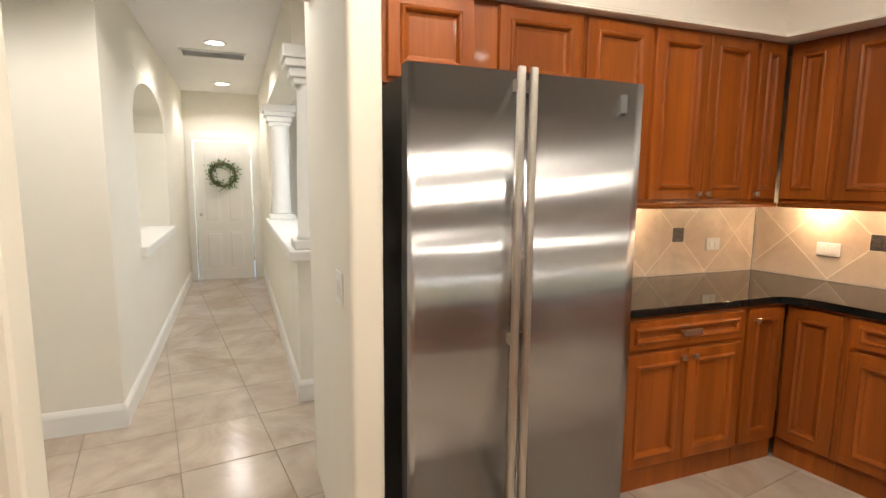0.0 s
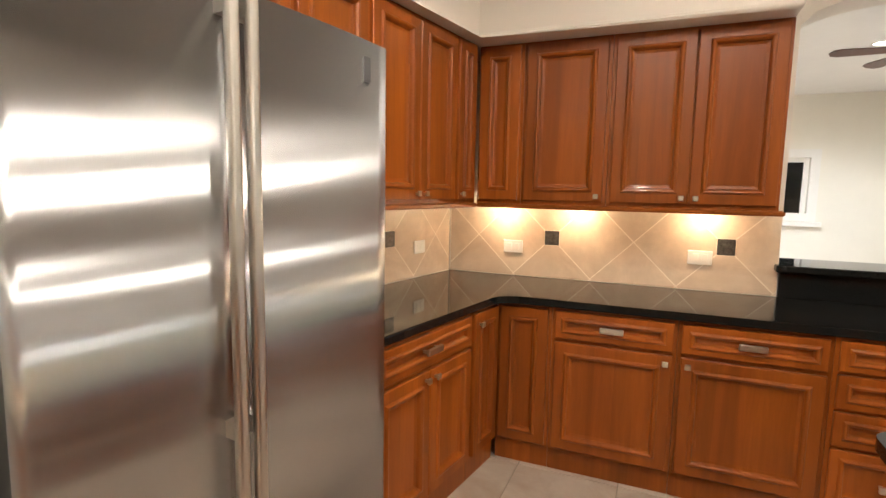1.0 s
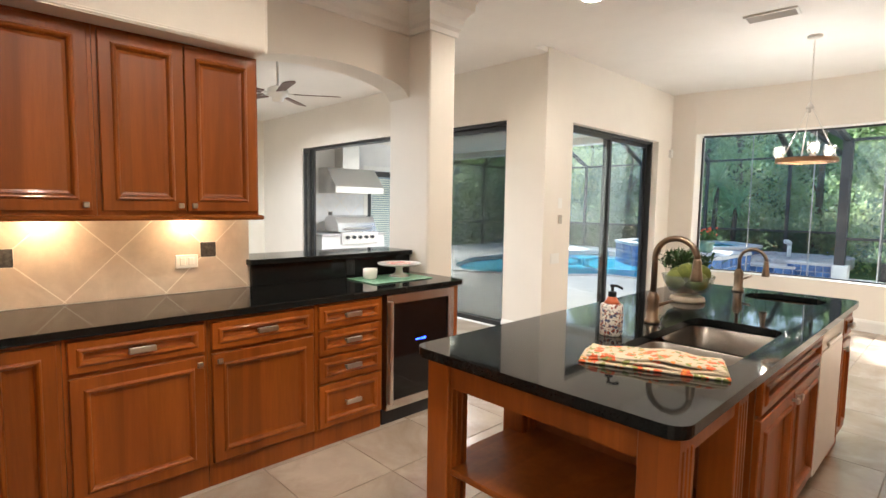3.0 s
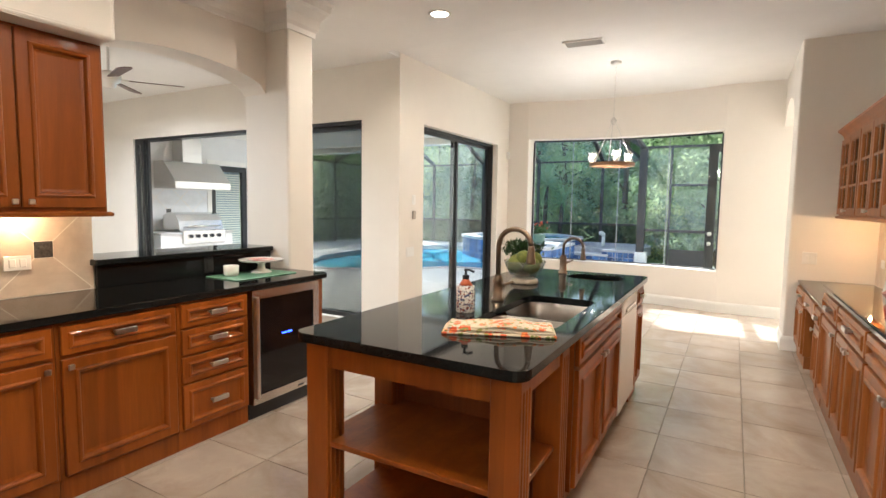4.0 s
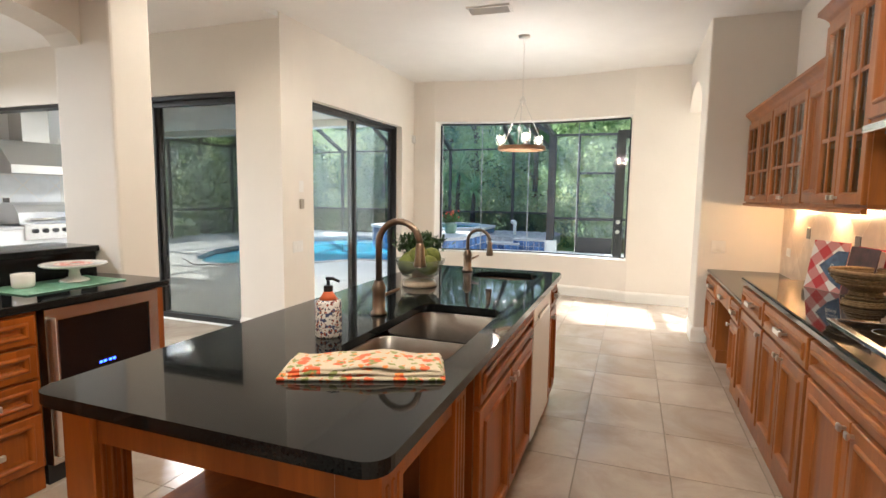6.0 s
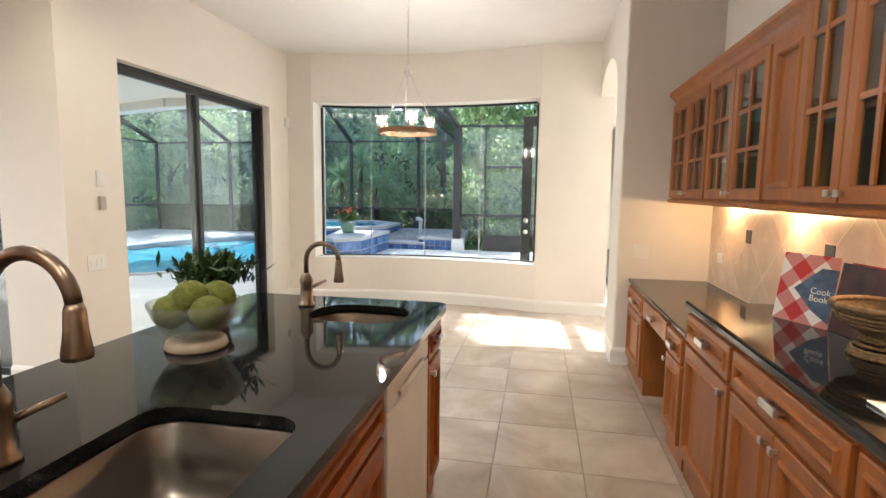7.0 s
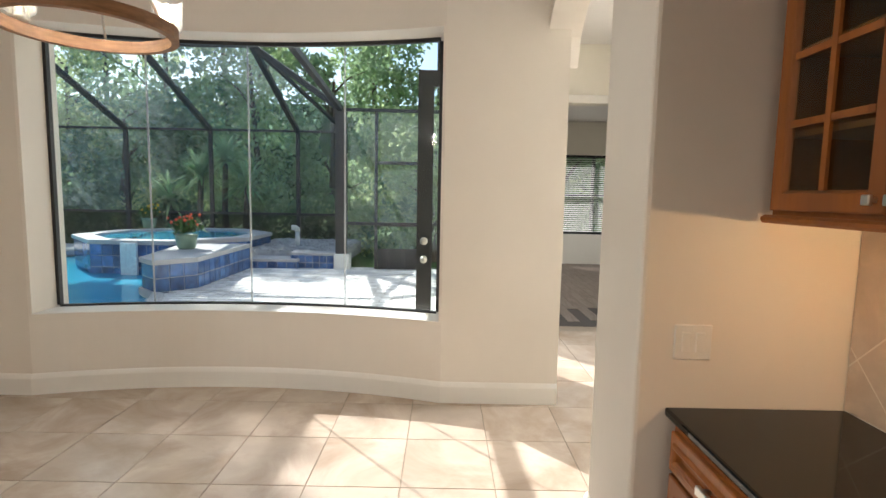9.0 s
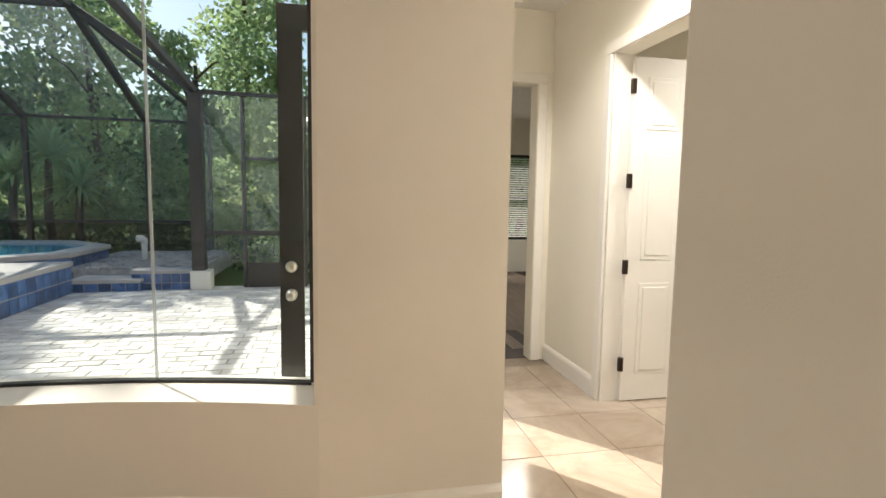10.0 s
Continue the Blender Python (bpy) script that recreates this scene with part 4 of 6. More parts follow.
def holed_slab(outer, holes, z0, z1):
    bm = bmesh.new()
    for z in (z0, z1):
        edges = []
        for loop in (outer, *holes):
            vs = [bm.verts.new((x, y, z)) for x, y in loop]
            edges += [bm.edges.new((vs[i], vs[(i + 1) % len(vs)])) for i in range(len(vs))]
        bmesh.ops.triangle_fill(bm, edges=edges, use_beauty=True)
    for loop in (outer, *holes):
        n = len(loop)
        a = [bm.verts.new((x, y, z0)) for x, y in loop]
        b = [bm.verts.new((x, y, z1)) for x, y in loop]
        for i in range(n):
            bm.faces.new((a[i], a[(i + 1) % n], b[(i + 1) % n], b[i]))
    bmesh.ops.remove_doubles(bm, verts=bm.verts, dist=0.0004)
    return bm


SINK = rounded(0.775, 1.165, -1.17, -0.36, 0.075)
PREP = rounded(0.80, 1.215, -2.325, -2.015, 0.13)
top = thing("island_counter", pose(0, 0, 0), "polished black granite island top with two sink cut-outs", "counter")
part("slab", holed_slab(rounded(IX0, IX1, IY0, IY1, 0.06), [SINK, PREP], 0.884, 0.914), GRANITE, top)
part("edge_band", holed_slab(rounded(IX0 + 0.006, IX1 - 0.006, IY0 + 0.006, IY1 - 0.006, 0.055), [rounded(0.765, 1.175, -1.18, -0.35, 0.08), rounded(0.79, 1.225, -2.335, -2.005, 0.135)], 0.874, 0.884), GRANITE, top)


def basin(parent, name, x0, x1, y0, y1, r, depth, mat):
    bm = bmesh.new()
    loops = []
    for inset, z in ((-0.006, 0.0), (0.0, -0.004), (0.004, -depth * 0.6), (0.012, -depth + 0.03), (0.03, -depth + 0.008), (0.06, -depth)):
        loops.append([bm.verts.new((x, y, 0.873 + z)) for x, y in rounded(x0 + inset, x1 - inset, y0 + inset, y1 - inset, max(0.02, r - inset * 0.3))])
    for a, b in zip(loops, loops[1:]):
        n = len(a)
        for i in range(n):
            bm.faces.new((a[i], a[(i + 1) % n], b[(i + 1) % n], b[i]))
    bm.faces.new(loops[-1])
    bo = part(name, bm, mat, parent, smooth=True)
    cx, cy = (x0 + x1) / 2, (y0 + y1) / 2
    part("drain", lathe(bmesh.new(), [(0.045, 0), (0.043, 0.004), (0.03, 0.001), (0.005, 0.002)], 20, (cx, cy, 0.8735 - depth)), NICKEL, bo, smooth=True)


PREP_BRONZE = material("prep_bronze", (0.10, 0.075, 0.055), 0.4, 0.9, vary=0.2, scale=20)
SINK_STEEL = material("sink_steel", (0.30, 0.275, 0.25), 0.33, 1.0, vary=0.06, scale=30, stretch=(1, 30, 1))
sk = thing("double_sink", pose(0, 0, 0), "undermount double-bowl stainless steel sink", "sink")
basin(sk, "bowl", 0.772, 1.168, -0.715, -0.355, 0.07, 0.20, SINK_STEEL)
basin(sk, "bowl", 0.772, 1.168, -1.175, -0.745, 0.07, 0.20, SINK_STEEL)
bm = B(0.80, 1.14, -0.745, -0.715, 0.845, 0.866, bev=0.006)
part("divider", bm, SINK_STEEL, sk)
sk = thing("prep_sink", pose(0, 0, 0), "small rounded undermount bronze-dark prep sink", "sink")
basin(sk, "bowl", 0.797, 1.218, -2.328, -2.012, 0.13, 0.17, PREP_BRONZE)

isl = thing("island_shelf_unit", pose(0, 0, 0), "open cherry island end with fluted legs and two shelves", "island")


def fluted_post(x0, x1, y0, y1, z1=0.873):
    """A square post with three raised flutes on its two outer faces."""
    post = part("leg", B(x0, x1, y0, y1, 0, z1, bev=0.004, seg=1), WOOD, isl)
    for k in range(3):
        yy = y0 + (y1 - y0) * (k + 1) / 4
        for a in (x0, x1):
            part("flute", B(a - 0.004, a + 0.004, yy - 0.008, yy + 0.008, 0.12, z1 - 0.06, bev=0.0035, seg=1), WOOD, post)


for x0, x1 in ((0.715, 0.83), (1.575, 1.69)):
    fluted_post(x0, x1, 0.055, 0.17)
    fluted_post(x0, x1, -0.42, -0.31)
part("apron", B(0.83, 1.575, 0.065, 0.155, 0.755, 0.873), WOOD, isl)
for x0, x1 in ((0.725, 0.82), (1.585, 1.68)):
    part("apron", B(x0, x1, -0.31, 0.055, 0.78, 0.873), WOOD, isl)
part("shelf", B(0.74, 1.66, -0.42, 0.15, 0.405, 0.43, bev=0.004, seg=1), WOOD, isl)
part("shelf", B(0.74, 1.66, -0.42, 0.15, 0.06, 0.09, bev=0.004, seg=1), WOOD, isl)
part("back_panel", B(0.83, 1.575, -0.44, -0.421, 0.0, 0.873), WOOD_DARK, isl)
IW = 0.725


def iw(y):
    return pose(IW, y, 0, 0, 0, -90)


c = thing("sink_cabinet", iw(-0.53), "cherry sink cabinet with a false drawer above two doors", "cabinet", "island cabinets")
part("body", B(0.001, 1.029, 0.0, 0.04, 0.115, 0.873), WOOD, c)
part("side_panel", B(0.001, 0.02, 0.04, 0.94, 0.0, 0.66), WOOD_DARK, c)
part("back_panel", B(0.001, 1.029, 0.92, 0.94, 0.0, 0.873), WOOD, c)
part("floor_panel", B(0.021, 1.029, 0.04, 0.92, 0.10, 0.118), WOOD_DARK, c)
part("plinth", B(0.001, 1.029, 0.05, 0.07, 0, 0.099), WOOD, c)
cab_drawer(c, 0.018, 1.011, *DRW, WOOD, False)
cab_door(c, 0.018, 0.512, *DOOR, WOOD, (0.48, 0.66))
cab_door(c, 0.518, 1.011, *DOOR, WOOD, (0.55, 0.66))
WHITE_ENAMEL = material("pale_enamel", (0.72, 0.71, 0.68), 0.25, vary=0.02)
dw = thing("dishwasher", iw(-1.565), "pale built-in dishwasher with a bar handle", "dishwasher", "")
part("body", B(0.003, 0.587, 0.03, 0.55, 0.10, 0.87), BLACK, dw)
d = part("door", B(0.004, 0.586, -0.022, 0.028, 0.11, 0.75, bev=0.006), WHITE_ENAMEL, dw)
part("control_panel", B(0.004, 0.586, -0.022, 0.028, 0.755, 0.87, bev=0.006), WHITE_ENAMEL, dw)
part("handle", B(0.12, 0.47, -0.034, -0.021, 0.765, 0.785, bev=0.005), NICKEL, dw)
part("toe_grille", B(0.004, 0.586, 0.05, 0.07, 0.0, 0.10), BLACK, dw)
base_cabinet(iw(-2.158), 0.30, "narrow cherry end cabinet with a drawer above a door", WOOD, [("drawer", *DRW), ("door", *DOOR, "l")], depth=0.07, group="island cabinets")
bm = bmesh.new()
box(bm, IW + 0.07, 1.665, -2.458, -2.44, 0, 0.873)
box(bm, 1.645, 1.665, -2.44, -1.56, 0, 0.873)
tagged(finish("island_back_panel", bm, WOOD), "cherry back and end panels of the island", "cabinet panel")


def gooseneck(name, base, height, reach, r, label):
    """Spout arches towards -x."""
    f = thing(name, pose(*base), label, "faucet")
    part("base", lathe(bmesh.new(), [(0.036, 0), (0.036, 0.012), (0.028, 0.02), (0.027, 0.10), (0.031, 0.115), (0.024, 0.135), (r + 0.003, 0.15)], 22), BRONZE, f, smooth=True)
    pts = [(0, 0, 0.12), (0, 0, height - reach / 2)]
    for i in range(1, 15):
        a = math.pi * i / 14 * 0.97
        pts.append((-reach / 2 + reach / 2 * math.cos(a), 0, height - reach / 2 + reach / 2 * math.sin(a)))
    part("spout", tube(bmesh.new(), pts, r, 14), BRONZE, f, smooth=True)
    e = Vector(pts[-1])
    part("spray_head", lathe(bmesh.new(), [(r, 0), (r + 0.004, -0.012), (r + 0.006, -0.05), (r + 0.012, -0.09), (r + 0.011, -0.10)], 18, e), BRONZE, f, smooth=True)
    bm = tube(bmesh.new(), [(0, -0.02, 0.075), (-0.02, -0.05, 0.085), (-0.05, -0.10, 0.10)], 0.010, 10, 0.007)
    part("lever", bm, BRONZE, f, smooth=True)
    return f


gooseneck("kitchen_faucet", (1.255, -0.87, 0.914), 0.405, 0.19, 0.014, "tall bronze gooseneck faucet with pull-down spray head")
gooseneck("prep_faucet", (1.29, -2.255, 0.914), 0.285, 0.155, 0.011, "small bronze gooseneck faucet beside the prep sink")

# soap bottle
CERAMIC = material("white_ceramic", (0.78, 0.76, 0.72), 0.2, vary=0.03)


def pattern_material(name, base, spots, scale, size):
    """Scattered coloured blots on a plain ground."""
    m = bpy.data.materials.new(name)
    m.use_nodes = True
    nodes, links = m.node_tree.nodes, m.node_tree.links
    b = nodes["Principled BSDF"]
    b.inputs["Roughness"].default_value = 0.6
    co = nodes.new("ShaderNodeTexCoord")
    wob = nodes.new("ShaderNodeTexNoise")
    wob.inputs["Scale"].default_value, wob.inputs["Detail"].default_value = scale * 2.5, 3
    links.new(co.outputs["Object"], wob.inputs["Vector"])
    add = nodes.new("ShaderNodeVectorMath")
    add.operation = "MULTIPLY_ADD"
    add.inputs[1].default_value = (0.6 / scale,) * 3
    links.new(wob.outputs["Color"], add.inputs[0])
    links.new(co.outputs["Object"], add.inputs[2])
    prev = None
    for i, color in enumerate(spots):
        mp = nodes.new("ShaderNodeMapping")
        mp.inputs["Location"].default_value = (i * 0.37, i * 0.21, i * 0.11)
        links.new(add.outputs["Vector"], mp.inputs["Vector"])
        v = nodes.new("ShaderNodeTexVoronoi")
        v.inputs["Scale"].default_value = scale * (1 + 0.35 * i)
        links.new(mp.outputs["Vector"], v.inputs["Vector"])
        lt = nodes.new("ShaderNodeMath")
        lt.operation = "LESS_THAN"
        lt.inputs[1].default_value = size * (0.9 - 0.12 * i)
        links.new(v.outputs["Distance"], lt.inputs[0])
        mx = nodes.new("ShaderNodeMix")
        mx.data_type = "RGBA"
        mx.inputs["A"].default_value = (*base, 1)
        if prev:
            links.new(prev, mx.inputs["A"])
        mx.inputs["B"].default_value = (*color, 1)
        links.new(lt.outputs["Value"], mx.inputs["Factor"])
        prev = mx.outputs["Result"]
    links.new(prev, b.inputs["Base Color"])
    return m


TALAVERA = pattern_material("talavera_glaze", (0.74, 0.71, 0.66), [(0.05, 0.07, 0.16), (0.30, 0.05, 0.02), (0.06, 0.06, 0.07)], 55, 0.42)
sb = thing("soap_bottle", pose(1.272, -0.505, 0.914), "white ceramic soap bottle with blue and red pattern and black pump", "soap dispenser")
part("bottle", lathe(bmesh.new(), [(0.044, 0), (0.047, 0.006), (0.047, 0.125), (0.044, 0.132), (0.030, 0.136)], 28), TALAVERA, sb, smooth=True)
part("shoulder", lathe(bmesh.new(), [(0.034, 0.1355), (0.024, 0.150), (0.016, 0.1655)], 24), material("orange_glaze", (0.55, 0.12, 0.04), 0.3), sb, "orange glazed neck", smooth=True)
part("pump", tube(lathe(bmesh.new(), [(0.017, 0.165), (0.017, 0.185), (0.006, 0.188), (0.006, 0.205)], 14), [(0.008, 0, 0.21), (-0.02, 0, 0.212), (-0.045, 0.0, 0.203)], 0.006, 8), BLACK, sb, "black plastic pump")

# folded floral towel
FLORAL = pattern_material("floral_cotton", (0.60, 0.51, 0.37), [(0.72, 0.12, 0.03), (0.24, 0.26, 0.07), (0.80, 0.26, 0.05)], 21, 0.40)
tw = thing("dish_towel", pose(0.965, -0.215, 0.9145, 0, 0, 22), "folded cream dish towel with an orange and green flower print", "towel")
rng = random.Random(3)
for k in range(3):
    bm = B(-0.235 + 0.006 * k, 0.235 - 0.012 * k, -0.085 + 0.004 * k, 0.085 - 0.006 * k, 0.011 * k, 0.011 * k + 0.0105, bev=0.005, seg=3)
    bmesh.ops.subdivide_edges(bm, edges=[e for e in bm.edges if abs(e.verts[0].co.x - e.verts[1].co.x) > 0.2], cuts=14, use_grid_fill=True)
    for v in bm.verts:
        v.co.z += 0.004 * k * math.sin(v.co.x * 17 + k) + 0.0025 * math.sin(v.co.x * 41 + v.co.y * 30) * (k > 0) + 0.003 * k * abs(math.sin(v.co.x * 9))
    part("fold", bm, FLORAL, tw, smooth=True)

# glass bowl with green balls and a small plant
BOWL_GLASS = glassy("bowl_glass", (0.90, 0.93, 0.90), 0.05, haze=0.08)
bw = thing("glass_compote", pose(1.37, -1.60, 0.914), "footed glass bowl on a cream ceramic base", "bowl")
part("foot", lathe(bmesh.new(), [(0.092, 0), (0.098, 0.008), (0.092, 0.028), (0.078, 0.034)], 28), material("cream_foot", (0.38, 0.31, 0.23), 0.35, vary=0.15, scale=20), bw, smooth=True)
part("bowl", lathe(bmesh.new(), [(0.05, 0.036), (0.10, 0.062), (0.13, 0.11), (0.145, 0.155), (0.141, 0.155), (0.125, 0.112), (0.095, 0.068), (0.045, 0.042)], 32, close=False), BOWL_GLASS, bw, smooth=True)
MOSS = material("moss_green", (0.13, 0.15, 0.025), 0.85, vary=0.35, scale=50, bump=0.8, bump_scale=120)
rng = random.Random(8)
for x, y, z in ((0.055, 0.045, 0.155), (-0.065, 0.03, 0.155), (0.0, -0.065, 0.15), (0.0, 0.02, 0.20), (0.075, -0.04, 0.165), (-0.05, -0.05, 0.19)):
    bm = bmesh.new()
    bmesh.ops.create_icosphere(bm, subdivisions=3, radius=0.056)
    for v in bm.verts:
        v.co *= 1 + 0.04 * noise.noise(v.co * 60)
    ob = tagged(finish("moss_ball", bm, MOSS, smooth=True), "round green decorative moss ball in the glass bowl", "ornament", "moss balls")
    ob.matrix_world = pose(1.37 + x, -1.60 + y, 0.884 + z)
sp = thing("artificial_plant", pose(1.48, -1.86, 0.9145), "small dark green leafy plant in a tan clay pot", "plant")


def leaf_cluster(bm, rng, n, spread, l0, l1, w, up=0.4):
    for i in range(n):
        d = Vector((rng.gauss(0, 1), rng.gauss(0, 1), abs(rng.gauss(0, 1)) * up + up * 0.4)).normalized()
        c = Vector((rng.gauss(0, spread), rng.gauss(0, spread), rng.uniform(0, spread * 1.5)))
        l = rng.uniform(l0, l1)
        s = d.cross(Vector((0, 0, 1))).normalized()
        q = c + d * l
        bm.faces.new([bm.verts.new(p) for p in (c, c + d * l * 0.5 + s * w, q + Vector((0, 0, -0.1 * l)), c + d * l * 0.5 - s * w)])
    return bm


part("leaves", leaf_cluster(bmesh.new(), rng, 700, 0.06, 0.035, 0.085, 0.009, 0.9), material("dark_leaf", (0.03, 0.075, 0.02), 0.5, vary=0.3, scale=20), sp).location.z = 0.15
part("stem", tube(bmesh.new(), [(0, 0, 0.08), (0.01, 0, 0.19)], 0.008, 8), WOOD_DARK, sp)
part("pot", lathe(bmesh.new(), [(0.042, 0), (0.046, 0.004), (0.060, 0.085), (0.066, 0.087), (0.066, 0.105), (0.056, 0.105), (0.052, 0.085), (0.002, 0.082)], 28), material("tan_clay", (0.40, 0.23, 0.14), 0.75, vary=0.15, scale=18), sp, "tan clay pot", smooth=True)

# cake stand, cup and mat on the corner counter
# green doily, built as a thin smooth slab
tagged(finish("glass_mat", B(2.99, 3.33, -1.06, -0.53, 0.9145, 0.922, bev=0.003, seg=1), material("doily_green", (0.20, 0.42, 0.29), 0.25, vary=0.25, scale=30)), "green doily on the black counter, built as a thin slab", "tray")
cs = thing("cake_stand", pose(3.19, -0.90, 0.9225), "white ceramic footed cake stand with a red pattern", "cake stand")
part("foot", lathe(bmesh.new(), [(0.075, 0), (0.07, 0.008), (0.03, 0.025), (0.024, 0.06), (0.045, 0.078)], 28), CERAMIC, cs, smooth=True)
part("plate", lathe(bmesh.new(), [(0.03, 0.078), (0.15, 0.086), (0.162, 0.096), (0.16, 0.099), (0.15, 0.094), (0.005, 0.092)], 36, close=False), CERAMIC, cs, smooth=True)
part("pattern", lathe(bmesh.new(), [(0.03, 0.0955), (0.095, 0.0965)], 24, close=False), pattern_material("red_glaze", (0.72, 0.66, 0.6), [(0.6, 0.04, 0.03), (0.5, 0.1, 0.05)], 40, 0.5), cs)
bm = lathe(bmesh.new(), [(0.042, 0), (0.05, 0.01), (0.052, 0.072), (0.046, 0.072), (0.044, 0.012), (0.002, 0.01)], 26)
ob = tagged(finish("white_cup", bm, CERAMIC, smooth=True), "small white ceramic cup on the green doily", "cup")
ob.matrix_world = pose(3.21, -0.65, 0.9225)

# ---- west run: desk, cabinets, cooktop and wall cabinets ----
WF = -0.49


def west(y):
    return pose(WF, y, 0, 0, 0, 90)


tagged(finish("desk_counter", B(X_W + 0.002, -0.478, -4.522, -2.82, 0.712, 0.742, bev=0.008), GRANITE), "lower polished black granite desk top", "counter")
tagged(finish("counter_west", B(X_W + 0.002, -0.462, -2.81, 1.19, 0.876, 0.914, bev=0.01), GRANITE), "polished black granite counter along the cooktop wall", "counter")
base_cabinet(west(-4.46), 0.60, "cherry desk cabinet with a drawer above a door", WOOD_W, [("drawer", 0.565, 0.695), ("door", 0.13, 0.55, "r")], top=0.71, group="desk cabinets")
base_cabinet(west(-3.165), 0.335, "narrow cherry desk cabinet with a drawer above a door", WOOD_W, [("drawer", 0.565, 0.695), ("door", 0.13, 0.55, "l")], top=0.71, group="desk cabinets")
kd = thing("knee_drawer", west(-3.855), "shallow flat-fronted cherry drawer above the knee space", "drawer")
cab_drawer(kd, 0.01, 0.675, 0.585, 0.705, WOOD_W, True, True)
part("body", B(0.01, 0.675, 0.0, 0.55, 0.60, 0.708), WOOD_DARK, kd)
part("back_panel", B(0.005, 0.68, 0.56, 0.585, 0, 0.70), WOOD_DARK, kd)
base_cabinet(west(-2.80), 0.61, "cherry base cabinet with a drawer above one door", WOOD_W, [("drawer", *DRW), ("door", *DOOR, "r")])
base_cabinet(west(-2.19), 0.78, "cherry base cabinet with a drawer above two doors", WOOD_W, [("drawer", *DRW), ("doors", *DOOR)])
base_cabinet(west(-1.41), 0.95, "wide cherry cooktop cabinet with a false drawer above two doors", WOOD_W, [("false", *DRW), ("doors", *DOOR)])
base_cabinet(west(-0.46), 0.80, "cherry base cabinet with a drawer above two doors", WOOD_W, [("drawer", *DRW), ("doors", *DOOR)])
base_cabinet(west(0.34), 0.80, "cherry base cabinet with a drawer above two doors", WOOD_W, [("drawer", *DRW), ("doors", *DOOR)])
ct = thing("cooktop", pose(-0.80, -1.12, 0.9145), "black glass cooktop with a steel rim", "cooktop")
part("glass", B(-0.205, 0.205, -0.40, 0.40, 0.0, 0.006), BLACK_GLASS, ct)
part("rim", (lambda bm: [box(bm, *a, 0, 0.009, bev=0.002, seg=1) for a in ((-0.235, -0.205, -0.43, 0.43), (0.205, 0.235, -0.43, 0.43), (-0.205, 0.205, -0.43, -0.40), (-0.205, 0.205, 0.40, 0.43))] and bm)(bmesh.new()), STEEL, ct, "brushed steel rim")
for y in (-0.16, -0.06, 0.06, 0.16):
    part("knob", lathe(bmesh.new(), [(0.016, 0.006), (0.015, 0.018), (0.012, 0.021)], 16, (0.16, y * 0.8 + 0.26, 0)), NICKEL, ct, smooth=True)
for x, y, r in ((-0.09, -0.22, 0.10), (-0.09, 0.22, 0.08), (0.07, -0.22, 0.075)):
    part("burner_ring", lathe(bmesh.new(), [(r, 0.0062), (r, 0.0072), (r - 0.004, 0.0072), (r - 0.004, 0.0062)], 32, (x, y, 0), close=False), material("ring_grey", (0.12, 0.12, 0.12), 0.4), ct)

WU = -0.76


def westu(y):
    return pose(WU, y, 0, 0, 0, 90)


def glazed_cabinet(m, w, z0, z1, label, wood, doors, rows, depth=0.325, solid=None):
    c = thing("glazed_cabinet", m, label, "cabinet", "glazed wall cabinets")
    part("back", B(0.001, w - 0.001, depth - 0.012, depth, z0, z1), wood, c)
    part("top_panel", B(0.001, w - 0.001, 0, depth - 0.012, z1 - 0.02, z1), wood, c)
    part("bottom_panel", B(0.001, w - 0.001, 0, depth - 0.012, z0, z0 + 0.02), wood, c)
    part("side_panel", B(0.001, 0.02, 0, depth - 0.012, z0 + 0.02, z1 - 0.02), wood, c)
    part("side_panel", B(w - 0.02, w - 0.001, 0, depth - 0.012, z0 + 0.02, z1 - 0.02), wood, c)
    for r in range(1, rows):
        z = z0 + (z1 - z0) * r / rows
        part("shelf", B(0.02, w - 0.02, 0.02, depth - 0.012, z - 0.009, z + 0.009), wood, c)
    for x0, x1, side in doors:
        glass_door(c, x0, x1, z0 + 0.015, z1 - 0.015, wood, rows, ((x1 - 0.028 if side == "r" else x0 + 0.028), z0 + 0.05))
    return c


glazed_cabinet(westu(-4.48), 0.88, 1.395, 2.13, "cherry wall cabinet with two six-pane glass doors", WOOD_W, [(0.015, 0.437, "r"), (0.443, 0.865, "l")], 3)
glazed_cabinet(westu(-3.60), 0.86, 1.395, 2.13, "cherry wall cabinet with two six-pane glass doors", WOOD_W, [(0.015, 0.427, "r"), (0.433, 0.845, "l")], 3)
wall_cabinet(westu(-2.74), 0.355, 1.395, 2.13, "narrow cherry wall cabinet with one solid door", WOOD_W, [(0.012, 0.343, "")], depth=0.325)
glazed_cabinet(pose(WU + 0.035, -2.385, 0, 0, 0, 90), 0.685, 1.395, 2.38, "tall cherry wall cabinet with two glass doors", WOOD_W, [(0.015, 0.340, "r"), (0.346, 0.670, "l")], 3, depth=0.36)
CORNICE = [(0, 0), (0.012, 0), (0.016, 0.02), (0.03, 0.04), (0.055, 0.062), (0.062, 0.066), (0.062, 0.088), (0, 0.088)]
bm = crown(bmesh.new(), [(WU - 0.01, -4.50), (WU - 0.01, -2.385)][::-1], 2.13, CORNICE)
tagged(finish("cabinet_cornice", bm, WOOD_W), "stepped cherry cornice on the glazed cabinets", "moulding")
bm = crown(bmesh.new(), [(X_W, -2.388), (WU + 0.025, -2.388), (WU + 0.025, -1.702)][::-1], 2.38, CORNICE)
